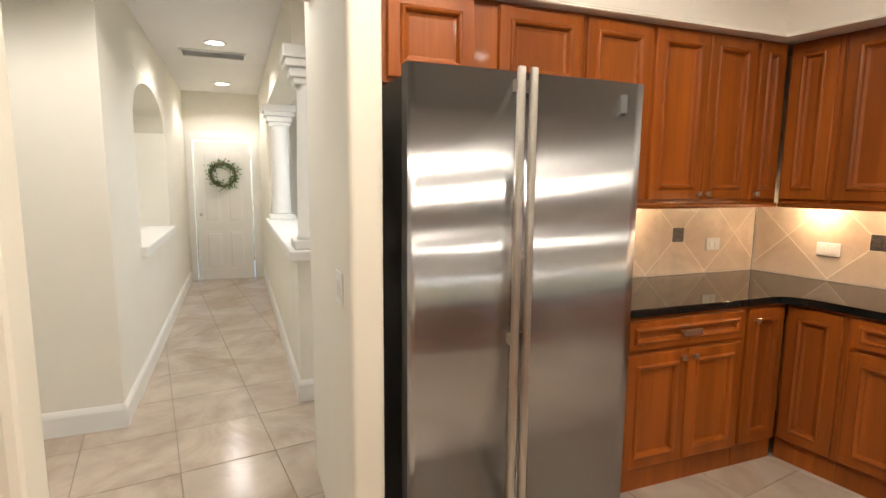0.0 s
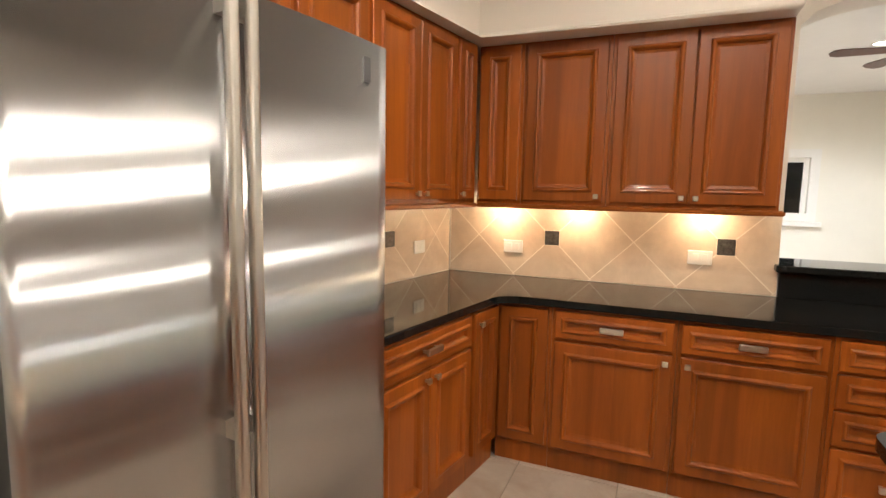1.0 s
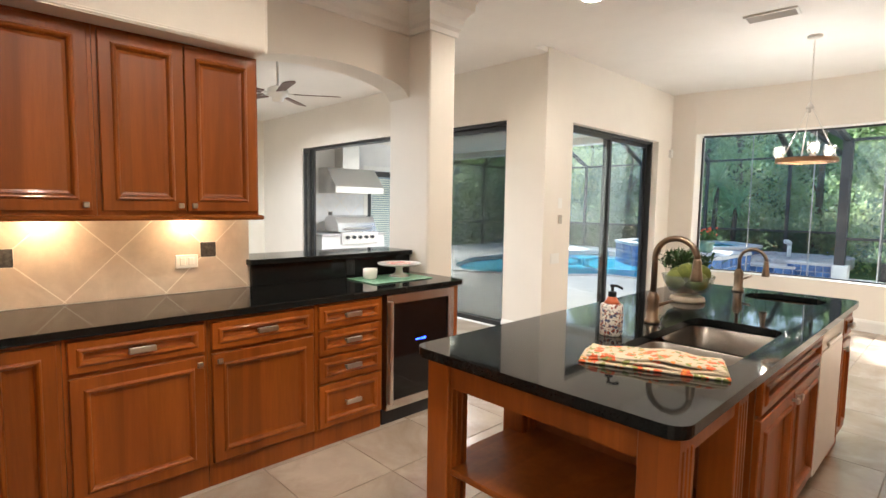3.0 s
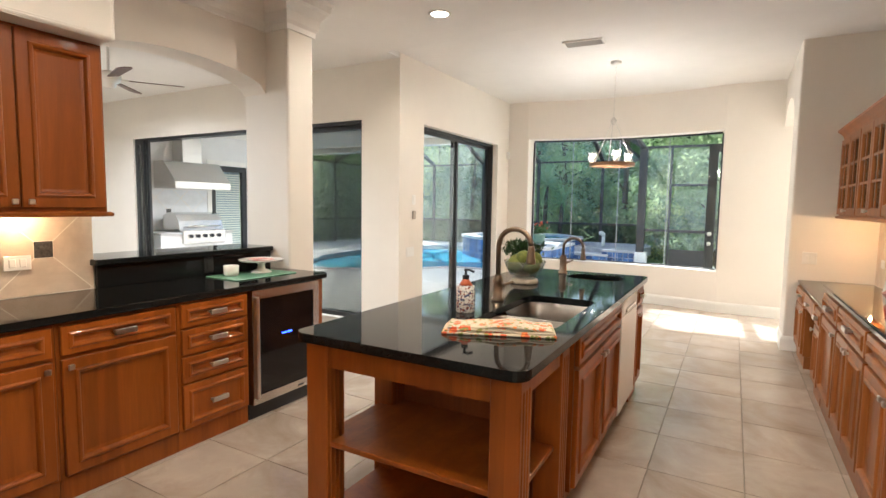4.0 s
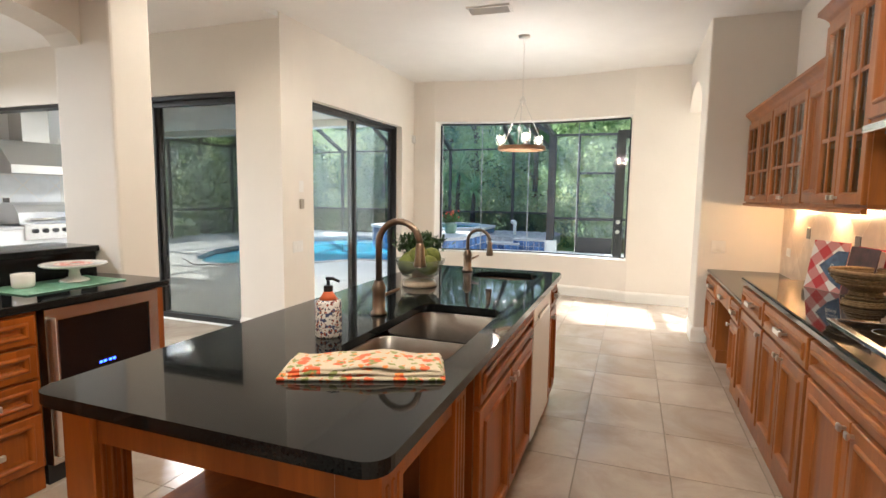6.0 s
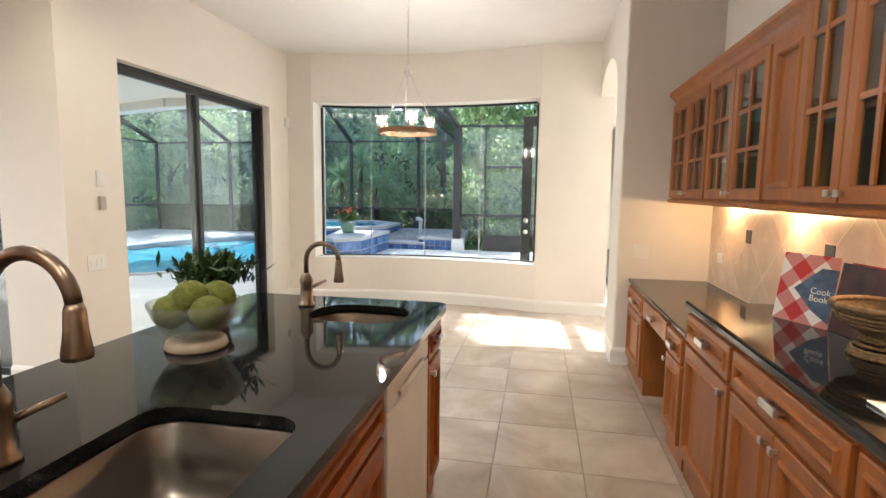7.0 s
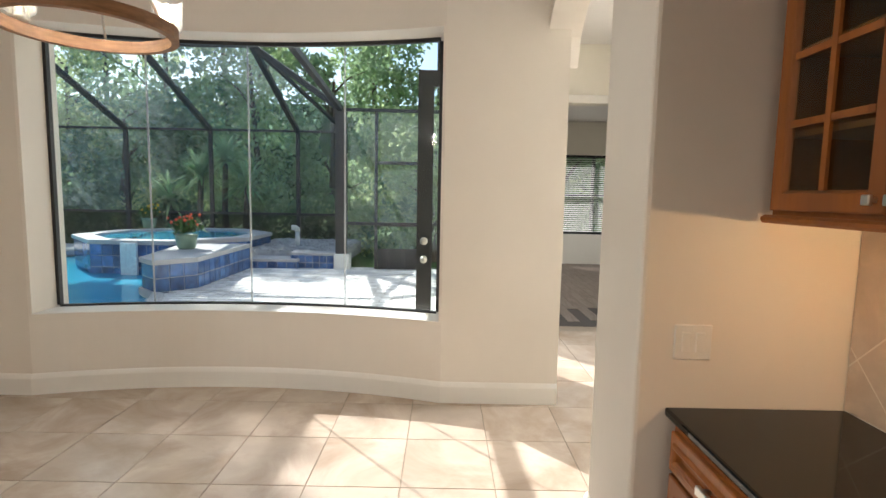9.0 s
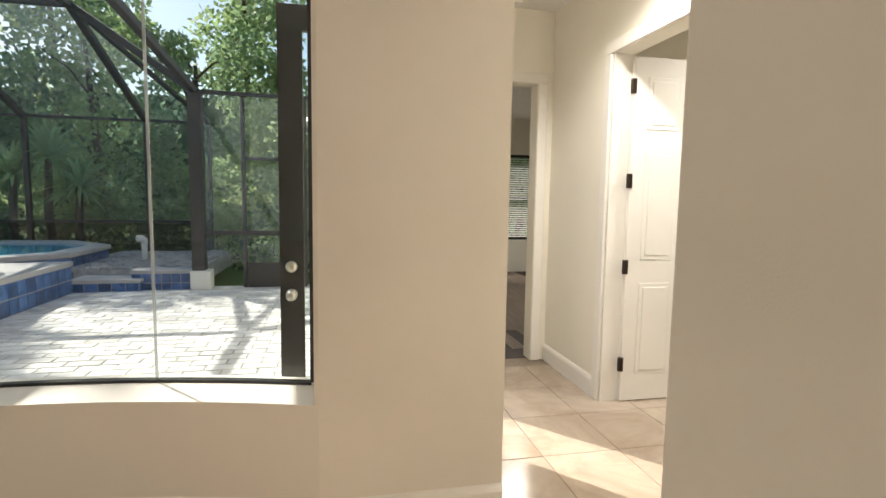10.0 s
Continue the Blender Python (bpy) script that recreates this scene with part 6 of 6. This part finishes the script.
PL = [(4.02, -10.62), (4.42, -10.15), (4.8, -10.5), (5.2, -12.5), (4.03, -12.75)]
t = tiled_block("planter_wall", PL, -0.25, 0.36, "blue-tiled raised planter wall beside the pool")
cap_ring(t, PL, 0.36)
SC, SR = (6.2, -14.3), 1.95
SPA = [(SC[0] + SR * math.cos(radians(22.5 + 45 * i)), SC[1] + SR * math.sin(radians(22.5 + 45 * i))) for i in range(8)]
SPA_IN = [(SC[0] + (SR - 0.35) * math.cos(radians(22.5 + 45 * i)), SC[1] + (SR - 0.35) * math.sin(radians(22.5 + 45 * i))) for i in range(8)]
t = tiled_block("spa_wall", SPA, -0.25, 0.40, "raised eight-sided spa faced with blue tiles")
cap_ring(t, SPA, 0.41, 0.05, SPA_IN)
part("spa_water", holed_slab(SPA_IN, [], 0.405, 0.44), WATER, t, "rippled turquoise water")
FOAM = material("white_water", (0.75, 0.85, 0.9), 0.3, vary=0.2, scale=20)
bm = prism(bmesh.new(), [(6.0, -12.42), (6.3, -12.42), (6.3, -12.36), (6.0, -12.36)], "z", -0.16, 0.44)
part("spillway", bm, FOAM, t, "white sheet of falling water")
ST = [(3.15, -12.85), (4.1, -12.85), (4.1, -13.5), (3.15, -13.5)]
t = tiled_block("pool_step", ST, -0.1, 0.08, "low blue-tiled step with a stone tread", step=0.18)
cap_ring(t, ST, 0.08, 0.03, h=0.05)
LW = [(2.45, -13.0), (3.3, -13.0), (3.3, -13.4), (2.45, -13.4)]
t = tiled_block("garden_wall", LW, -0.1, 0.20, "low blue-tiled garden wall with a stone cap", step=0.15)
cap_ring(t, LW, 0.20, 0.03, h=0.05)
bm = bmesh.new()
rng = random.Random(4)
vsum = 0
for i in range(900):
    x, y, r = rng.uniform(2.5, 4.6), rng.uniform(-16.3, -13.45), rng.uniform(0.03, 0.06)
    box(bm, x - r, x + r, y - r, y + r, 0.18, 0.20 + r * 0.8)
box(bm, 2.45, 4.3, -16.4, -13.42, -0.1, 0.20)
tagged(finish("pebble_bed", bm, material("grey_pebble", (0.42, 0.42, 0.43), 0.8, vary=0.3, scale=8)), "bed of grey pebbles behind the low wall", "pebbles", kind="stuff")
pp = thing("white_pipe", pose(3.62, -14.6, 0.2), "white plastic pipe with a bent top in the pebble bed", "pipe")
part("riser", tube(bmesh.new(), [(0, 0, 0), (0, 0, 0.36)], 0.05, 14), WHITE, pp, smooth=True)
part("elbow", tube(bmesh.new(), [(0, 0, 0.34), (0, 0, 0.41), (0.03, 0.03, 0.44), (0.10, 0.08, 0.44)], 0.06, 14), WHITE, pp, smooth=True)


def flower_pot(x, y, z, glaze, bloom, label):
    p = thing("flower_pot", pose(x, y, z), label, "potted plant")
    part("pot", lathe(bmesh.new(), [(0.12, 0), (0.15, 0.04), (0.17, 0.18), (0.185, 0.25), (0.17, 0.25), (0.15, 0.2)], 24), glaze, p, smooth=True)
    r = random.Random(int(x * 100))
    part("leaves", leaf_cluster(bmesh.new(), r, 320, 0.11, 0.08, 0.22, 0.03, 0.9), LEAF, p).location.z = 0.26
    bm = bmesh.new()
    for i in range(26):
        c = Vector((r.gauss(0, 0.13), r.gauss(0, 0.13), r.uniform(0.38, 0.6)))
        bmesh.ops.create_icosphere(bm, subdivisions=1, radius=r.uniform(0.018, 0.035), matrix=Matrix.Translation(c))
    part("blooms", bm, bloom, p, "bright flower heads")


flower_pot(4.72, -11.7, 0.43, material("jade_glaze", (0.22, 0.33, 0.24), 0.25, vary=0.2), material("red_bloom", (0.75, 0.10, 0.04), 0.6), "green glazed pot with red flowers on the planter wall")
flower_pot(7.7, -15.8, 0.48, material("jade_glaze", (0.22, 0.33, 0.24), 0.25, vary=0.2), material("yellow_bloom", (0.80, 0.55, 0.05), 0.6), "green glazed pot with yellow flowers behind the spa")

# screen enclosure
CAGE = thing("screen_enclosure", pose(0, 0, 0), "dark bronze screened pool enclosure with sloped roof beams", "pool enclosure")
BRZ = material("bronze_aluminium", (0.045, 0.042, 0.042), 0.5, vary=0.15)


def beam(a, b, w=0.06, name="beam", mat=None):
    a, b = Vector(a), Vector(b)
    d = b - a
    m = look(a, b)
    bm = B(-w / 2, w / 2, -w / 2, w / 2, -d.length, 0)
    bmesh.ops.transform(bm, matrix=m, verts=bm.verts)
    return part(name, bm, mat or BRZ, CAGE)


HT, RT = 3.05, 4.35
YB, YM = -16.7, -13.5
bx = [4.18, 6.5, 8.75, 11.0, 13.9]
for x in bx:
    beam((x, YB, DZ), (x, YB, HT), 0.09, "post")
    beam((x, YB, HT), (x, YM, RT), 0.11)
    beam((x, YM, RT), (x, -5.5 if x > 6 else -7.2, RT), 0.11)
beam((2.3, -13.0, DZ), (2.3, -13.0, HT), 0.19, "post")
beam((2.9, YB, DZ), (2.9, YB, HT), 0.07, "post")
beam((2.3, -13.0, HT), (4.18, YM, RT), 0.11)
beam((2.3, -13.0, HT), (2.3, -7.0, 3.6), 0.09)
beam((2.9, YB, HT), (4.18, YM, RT), 0.07)
beam((2.3, -13.0, HT), (2.9, YB, HT), 0.07)
for z in (HT, 0.85):
    beam((2.9, YB, z), (13.9, YB, z), 0.06, "rail")
    beam((2.3, -13.0, z), (2.9, YB, z), 0.06, "rail")
    beam((-0.2, -13.1, z), (2.3, -13.0, z), 0.06, "rail")
    beam((13.9, YB, z), (13.9, -3.4, z), 0.06, "rail")
beam((4.18, YM, RT), (13.9, YM, RT), 0.08)
beam((4.18, -10.2, RT), (13.9, -10.2, RT), 0.08)
for y in (-13.9, -11.2, -8.5, -5.8):
    beam((13.9, y, DZ), (13.9, y, HT), 0.08, "post")
    beam((13.9, y, HT), (11.0, y, RT), 0.08)
for x in (1.62, 0.66, -0.2):
    beam((x, -13.08, DZ), (x, -13.08, HT), 0.06, "post")
for x0, x1, z0, z1 in ((0.70, 1.58, 2.02, 2.08), (0.70, 1.58, 0.80, 0.85)):
    part("door_rail", B(x0, x1, -13.11, -13.05, z0, z1), BRZ, CAGE)
part("kick_plate", B(0.70, 1.58, -13.09, -13.07, DZ, 0.35), BRZ, CAGE)
part("white_base", B(2.12, 2.42, -13.15, -12.85, DZ, 0.25, bev=0.02), TRIM, CAGE, "white stucco post base")
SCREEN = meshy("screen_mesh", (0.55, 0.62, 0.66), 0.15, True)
# paler, denser mesh for the far east panels: sun glare put into the colour
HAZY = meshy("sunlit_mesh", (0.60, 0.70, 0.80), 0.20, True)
LOWER = meshy("lower_mesh", (0.03, 0.035, 0.03), 0.62)


def sheet(pts, mat=SCREEN):
    bm = bmesh.new()
    bm.faces.new([bm.verts.new(p) for p in pts])
    part("screen", bm, mat, CAGE)


sheet([(2.9, YB, 0.85), (8.75, YB, 0.85), (8.75, YB, HT), (2.9, YB, HT)])
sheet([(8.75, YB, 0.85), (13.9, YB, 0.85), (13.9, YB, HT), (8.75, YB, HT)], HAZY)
sheet([(2.9, YB, DZ), (13.9, YB, DZ), (13.9, YB, 0.85), (2.9, YB, 0.85)], LOWER)
sheet([(2.9, YB, HT), (13.9, YB, HT), (13.9, YM, RT), (4.18, YM, RT)])
sheet([(-0.2, -13.08, 0.35), (2.3, -13.0, 0.35), (2.3, -13.0, HT), (-0.2, -13.08, HT)])
sheet([(2.3, -13.0, 0.2), (2.9, YB, 0.2), (2.9, YB, HT), (2.3, -13.0, HT)])
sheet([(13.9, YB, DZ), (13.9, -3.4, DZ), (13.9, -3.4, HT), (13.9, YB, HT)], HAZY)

STUCCO = material("white_stucco", (0.80, 0.79, 0.77), 0.85, vary=0.04, scale=3, bump=0.3, bump_scale=90)
# lanai roof, its edge beam and the outdoor kitchen
ROOF = [(3.68, -3.32), (14.3, -3.32), (14.3, -7.7), (7.6, -7.6), (5.6, -6.95), (3.68, -6.95)]
structure("lanai_ceiling", holed_slab(ROOF, [], 2.72, 3.3), PAINT, "cream stucco ceiling of the covered patio", "ceiling")
bm = bmesh.new()
edge = [(14.3, -7.7), (7.6, -7.6), (5.6, -6.95), (3.68, -6.95)]
for a, b in zip(edge, edge[1:]):
    d = Vector((b[0] - a[0], b[1] - a[1]))
    nn = Vector((-d.y, d.x)).normalized() * 0.12
    prism(bm, [(a[0] - nn.x, a[1] - nn.y), (b[0] - nn.x, b[1] - nn.y), (b[0] + nn.x, b[1] + nn.y), (a[0] + nn.x, a[1] + nn.y)], "z", 2.60, 3.32)
structure("lanai_beam", bm, TRIM, "white edge beam of the covered patio roof", "beam")
structure("roof_slab", B(-6.2, 14.0, -3.3, 13.0, 3.5, 3.7), TRIM, "flat roof above the rooms", "roof")
structure("roof_slab_south", B(-6.2, -0.12, -14.3, -3.3, 3.5, 3.7), TRIM, "flat roof above the back rooms", "roof")
LX = 9.05
structure("wall_lanai", slab_wall(bmesh.new(), "x", LX, LX + 0.2, -6.6, -3.32, DZ, 2.715, [(-5.65, -4.80, -0.1, 2.15)]), STUCCO, "white stucco wall of the covered patio")
dk = thing("patio_door", pose(LX + 0.05, -4.80, 0, 0, 0, -90), "dark framed patio door with white blinds inside", "door")
part("frame", frame_rect(bmesh.new(), "y", -0.03, 0.03, 0.0, 0.85, 0.0, 2.15, 0.11), BLACK_FRAME, dk)
part("pane", B(0.11, 0.74, -0.004, 0.004, 0.11, 2.04), PANE, dk)
for i in range(40):
    part("blind_slat", B(0.12, 0.73, 0.02, 0.05, 0.14 + i * 0.047, 0.165 + i * 0.047), WHITE, dk)
part("backing", B(0.11, 0.74, 0.06, 0.065, 0.11, 2.04), material("blue_grey", (0.3, 0.38, 0.48), 0.7), dk)
structure("door_trim", casing(bmesh.new(), "x", LX - 0.02, LX, -5.65, -4.80, 2.15, 0.10), TRIM, "white casing round the patio door", "trim")
WHITE_CAB = material("white_cabinet", (0.75, 0.75, 0.74), 0.4, vary=0.02)
oc = thing("outdoor_counter", pose(0, 0, 0), "white outdoor kitchen counter against the patio wall", "cabinet")
part("body", B(LX - 0.65, LX - 0.005, -4.75, -3.35, DZ, 0.86), WHITE_CAB, oc)
part("worktop", B(LX - 0.68, LX - 0.004, -4.76, -3.34, 0.862, 0.90, bev=0.006), COPING, oc)
for y in (-4.65, -3.95, -3.6):
    part("door", B(LX - 0.67, LX - 0.651, y, y + 0.28, 0.08, 0.62), WHITE_CAB, oc)
gr = thing("gas_grill", pose(LX - 0.63, -4.15, 0.90, 0, 0, -90), "built-in stainless steel gas grill with closed lid", "grill")
part("control_panel", B(-0.42, 0.42, -0.06, 0.05, -0.20, 0.03, bev=0.008), STEEL, gr)
bm = prism(bmesh.new(), [(0.02, 0.035), (0.06, 0.20), (0.14, 0.31), (0.36, 0.34), (0.50, 0.28), (0.52, 0.035)], "x", -0.43, 0.43)
part("lid", bm, STEEL, gr)
part("lid_handle", tube(bmesh.new(), [(-0.32, -0.02, 0.10), (0.32, -0.02, 0.10)], 0.014, 10), NICKEL, gr, smooth=True)
for x in (-0.28, -0.14, 0.0, 0.14, 0.28):
    bm = lathe(bmesh.new(), [(0.035, 0), (0.033, 0.03), (0.02, 0.04)], 16)
    bmesh.ops.transform(bm, matrix=pose(x, -0.06, -0.07, 90, 0, 0), verts=bm.verts)
    part("knob", bm, BLACK, gr, smooth=True)
vh = thing("vent_hood", pose(LX - 0.01, -4.2, 0, 0, 0, -90), "large stainless steel canopy hood above the grill", "range hood")
bm = prism(bmesh.new(), [(-0.62, 1.66), (-0.62, 1.78), (-0.30, 2.14), (0.0, 2.14), (0.0, 1.66)], "x", -0.55, 0.55)
part("canopy", bm, STEEL, vh)
part("chimney", B(-0.19, 0.19, -0.30, 0.0, 2.14, 2.71), STEEL, vh)
splashback(pose(LX - 0.008, -3.36, 0.09, 0, 0, -90), 1.40, 0.82, 1.56, 0.55, "white diamond-laid tile splash behind the grill", material("white_tile", (0.74, 0.75, 0.76), 0.3, vary=0.05, scale=8))

# garden: trees, palms, hedge
BARK = material("bark", (0.09, 0.065, 0.045), 0.9, vary=0.35, scale=9, stretch=(1, 1, 0.3), bump=0.6, bump_scale=20)
LEAVES = [leafy("foliage", c) for c in ((0.17, 0.25, 0.11), (0.235, 0.32, 0.13), (0.12, 0.20, 0.10), (0.31, 0.38, 0.16))]


def leaf_mesh(name, centres, radii, count, size, seed, mat, parent):
    """Many small leaves strewn in clumps round the given centres."""
    r = np.random.RandomState(seed)
    k = r.randint(0, len(centres), count)
    c = np.array(centres)[k]
    off = r.normal(size=(count, 3))
    off /= np.linalg.norm(off, axis=1)[:, None]
    c = c + off * (np.array(radii)[k] * r.uniform(0.35, 1.05, count) ** 0.6)[:, None]
    d = r.normal(size=(count, 3)) + off * 0.6
    d[:, 2] -= 0.25
    d /= np.linalg.norm(d, axis=1)[:, None]
    s = np.cross(d, r.normal(size=(count, 3)))
    s /= np.linalg.norm(s, axis=1)[:, None]
    l = size * r.uniform(0.6, 1.4, count)[:, None]
    v = np.stack([c, c + d * l * 0.5 + s * l * 0.3, c + d * l, c + d * l * 0.5 - s * l * 0.3], 1).reshape(-1, 3)
    f = np.arange(count * 4).reshape(-1, 4)
    me = bpy.data.meshes.new(name)
    me.from_pydata(v.tolist(), [], f.tolist())
    me.materials.append(mat)
    ob = new(name, me)
    ob.parent = parent
    return ob


def tree(x, y, h, spread, seed, count=3200, size=0.26, low=0.12):
    r = random.Random(seed)
    t = thing("tree", pose(x, y, -0.33), "leafy green tree behind the pool enclosure", "tree", "garden trees")
    bm = tube(bmesh.new(), [(0, 0, 0), (r.uniform(-0.1, 0.1), r.uniform(-0.1, 0.1), h * 0.35), (r.uniform(-0.3, 0.3), r.uniform(-0.3, 0.3), h * 0.85)], 0.17, 10, 0.05)
    cs, rs = [], []
    for i in range(26):
        z = h * r.uniform(low, 1.0)
        w = spread * math.sqrt(max(0.05, 1 - abs(z / h - 0.5) * 1.3))
        a, q = r.uniform(0, 2 * math.pi), w * math.sqrt(r.random())
        p = (q * math.cos(a), q * math.sin(a), z)
        cs.append(p)
        rs.append(r.uniform(0.45, 0.95) * spread * 0.42)
        if i < 9:
            tube(bm, [(0, 0, max(0.5, z - q * 0.8)), (p[0] * 0.5, p[1] * 0.5, z - q * 0.25), p], 0.05, 6, 0.012)
    part("trunk", bm, BARK, t)
    leaf_mesh("crown", cs, rs, count, size, seed, LEAVES[seed % 4], t)


rng = random.Random(21)
seed = 1
for x in range(-5, 22, 3):
    tree(x + rng.uniform(-0.8, 0.8), -19.6 + rng.uniform(-1.0, 0.6), rng.uniform(4.5, 7.0), rng.uniform(1.7, 2.3), seed, 6800, 0.15, 0.05)
    seed += 1
for x in range(-8, 26, 4):
    tree(x + rng.uniform(-1, 1), -24.5 + rng.uniform(-1.5, 1.5), rng.uniform(11, 15), rng.uniform(3.0, 3.8), seed, 9000, 0.23, 0.10)
    seed += 1
for y in (-16, -12, -8, -4, 0):
    tree(18.0 + rng.uniform(-1, 1), y, rng.uniform(6, 10), 2.5, seed, 3200, 0.26, 0.06)
    seed += 1
# tall tree added only so its unseen crown dapples the nook's sun patch
tree(14.8, -19.5, 18.5, 3.0, 77, 14000, 0.3, 0.72)
tree(-3.0, -17.5, 6.5, 2.2, seed, 3200, 0.22, 0.05)
tree(0.6, -16.4, 3.2, 1.3, seed + 1, 2600, 0.13, 0.05)


def hedge(x, y, w, h, seed):
    s = thing("shrub", pose(x, y, -0.33), "dark green shrub along the fence", "shrub", "garden shrubs")
    r = random.Random(seed)
    cs = [(r.uniform(-w, w), r.uniform(-0.4, 0.4), r.uniform(0.1, h)) for _ in range(12)]
    leaf_mesh("foliage", cs, [0.42] * 12, 1300, 0.13, seed, LEAVES[seed % 4], s)
    part("stem", tube(bmesh.new(), [(0, 0, 0), (0.05, 0, h * 0.6)], 0.04, 6, 0.015), BARK, s)


for i, x in enumerate(np.arange(-1.5, 15.0, 1.5)):
    hedge(float(x), -17.6 - 0.3 * (i % 2), 0.8, 1.3 + 0.35 * (i % 3), 60 + i)


YUCCA = leafy("yucca_leaf", (0.22, 0.34, 0.15))


def spiky_palm(x, y, h, seed):
    p = thing("yucca", pose(x, y, -0.33), "tall yucca with long pointed leaves", "yucca", "yuccas")
    part("trunk", tube(bmesh.new(), [(0, 0, 0), (0.06, 0.02, h * 0.5), (0.02, 0, h)], 0.10, 10, 0.07), BARK, p)
    r = random.Random(seed)
    bm = bmesh.new()
    for i in range(110):
        a, e = r.uniform(0, 2 * math.pi), r.uniform(-0.3, 1.3)
        d = Vector((math.cos(a) * math.cos(e), math.sin(a) * math.cos(e), math.sin(e)))
        s = d.cross(Vector((0, 0, 1))).normalized() * 0.042
        l = r.uniform(0.8, 1.2)
        b = Vector((0.02, 0, h))
        m1, m2 = b + d * l * 0.5, b + d * l + Vector((0, 0, -0.22 * l))
        bm.faces.new([bm.verts.new(q) for q in (b - s * 0.6, b + s * 0.6, m1 + s, m1 - s)])
        bm.faces.new([bm.verts.new(q) for q in (m1 - s, m1 + s, m2)])
    part("leaves", bm, YUCCA, p)


for i, (x, y, h) in enumerate(((5.7, -17.15, 1.9), (7.0, -17.2, 2.15), (7.9, -17.3, 1.5), (6.35, -17.3, 2.6))):
    spiky_palm(x, y, h, 90 + i)
bm = bmesh.new()
pts = [(-45, 2), (-38, -30), (-10, -42), (25, -42), (45, -22), (45, 12)]
for a, b in zip(pts, pts[1:]):
    bm.faces.new([bm.verts.new(p) for p in ((*a, -0.2), (*b, -0.2), (*b, 8.0), (*a, 8.0))])
structure("backdrop", bm, material("far_woods", (0.035, 0.07, 0.022), 0.9, vary=0.7, scale=0.9, stain=(0.09, 0.15, 0.05), stain_scale=0.35), "dark green woods far behind the garden", "woods")

# ---- floor tiles, laid square ----
TW, TL, GAP = 0.468, 0.507, 0.0025


def tile_mesh():
    bm = B(GAP, TW - GAP, GAP, TL - GAP, -0.006, 0.0)
    bmesh.ops.bevel(bm, geom=[e for e in bm.edges if all(v.co.z > -0.001 for v in e.verts)], offset=0.0015, segments=1, affect="EDGES")
    bmesh.ops.recalc_face_normals(bm, faces=bm.faces)
    me = bpy.data.meshes.new("tile")
    bm.to_mesh(me)
    bm.free()
    me.materials.append(TILE)
    return me


mesh = tile_mesh()
rest = bmesh.new()
for i in range(-9, 8):
    for j in range(-17, 22):
        x, y = 0.0 + i * TW, -1.19 + j * TL
        if x > 3.58 or x < -4.0:
            continue
        if y + TL > -6.9 and y < 2.4 and x > -1.3:
            t = new("tile", mesh)
            t.location = (x, y, 0)
            t.parent = floor
        elif y > -8.5 and (y > 2.0 or x < -0.1):
            box(rest, x + GAP, x + TW - GAP, y + GAP, y + TL - GAP, -0.006, 0.0)
tagged(finish("hall_tiles", rest, TILE), "beige stone-look floor tiles of the halls", "floor tiles", kind="stuff")
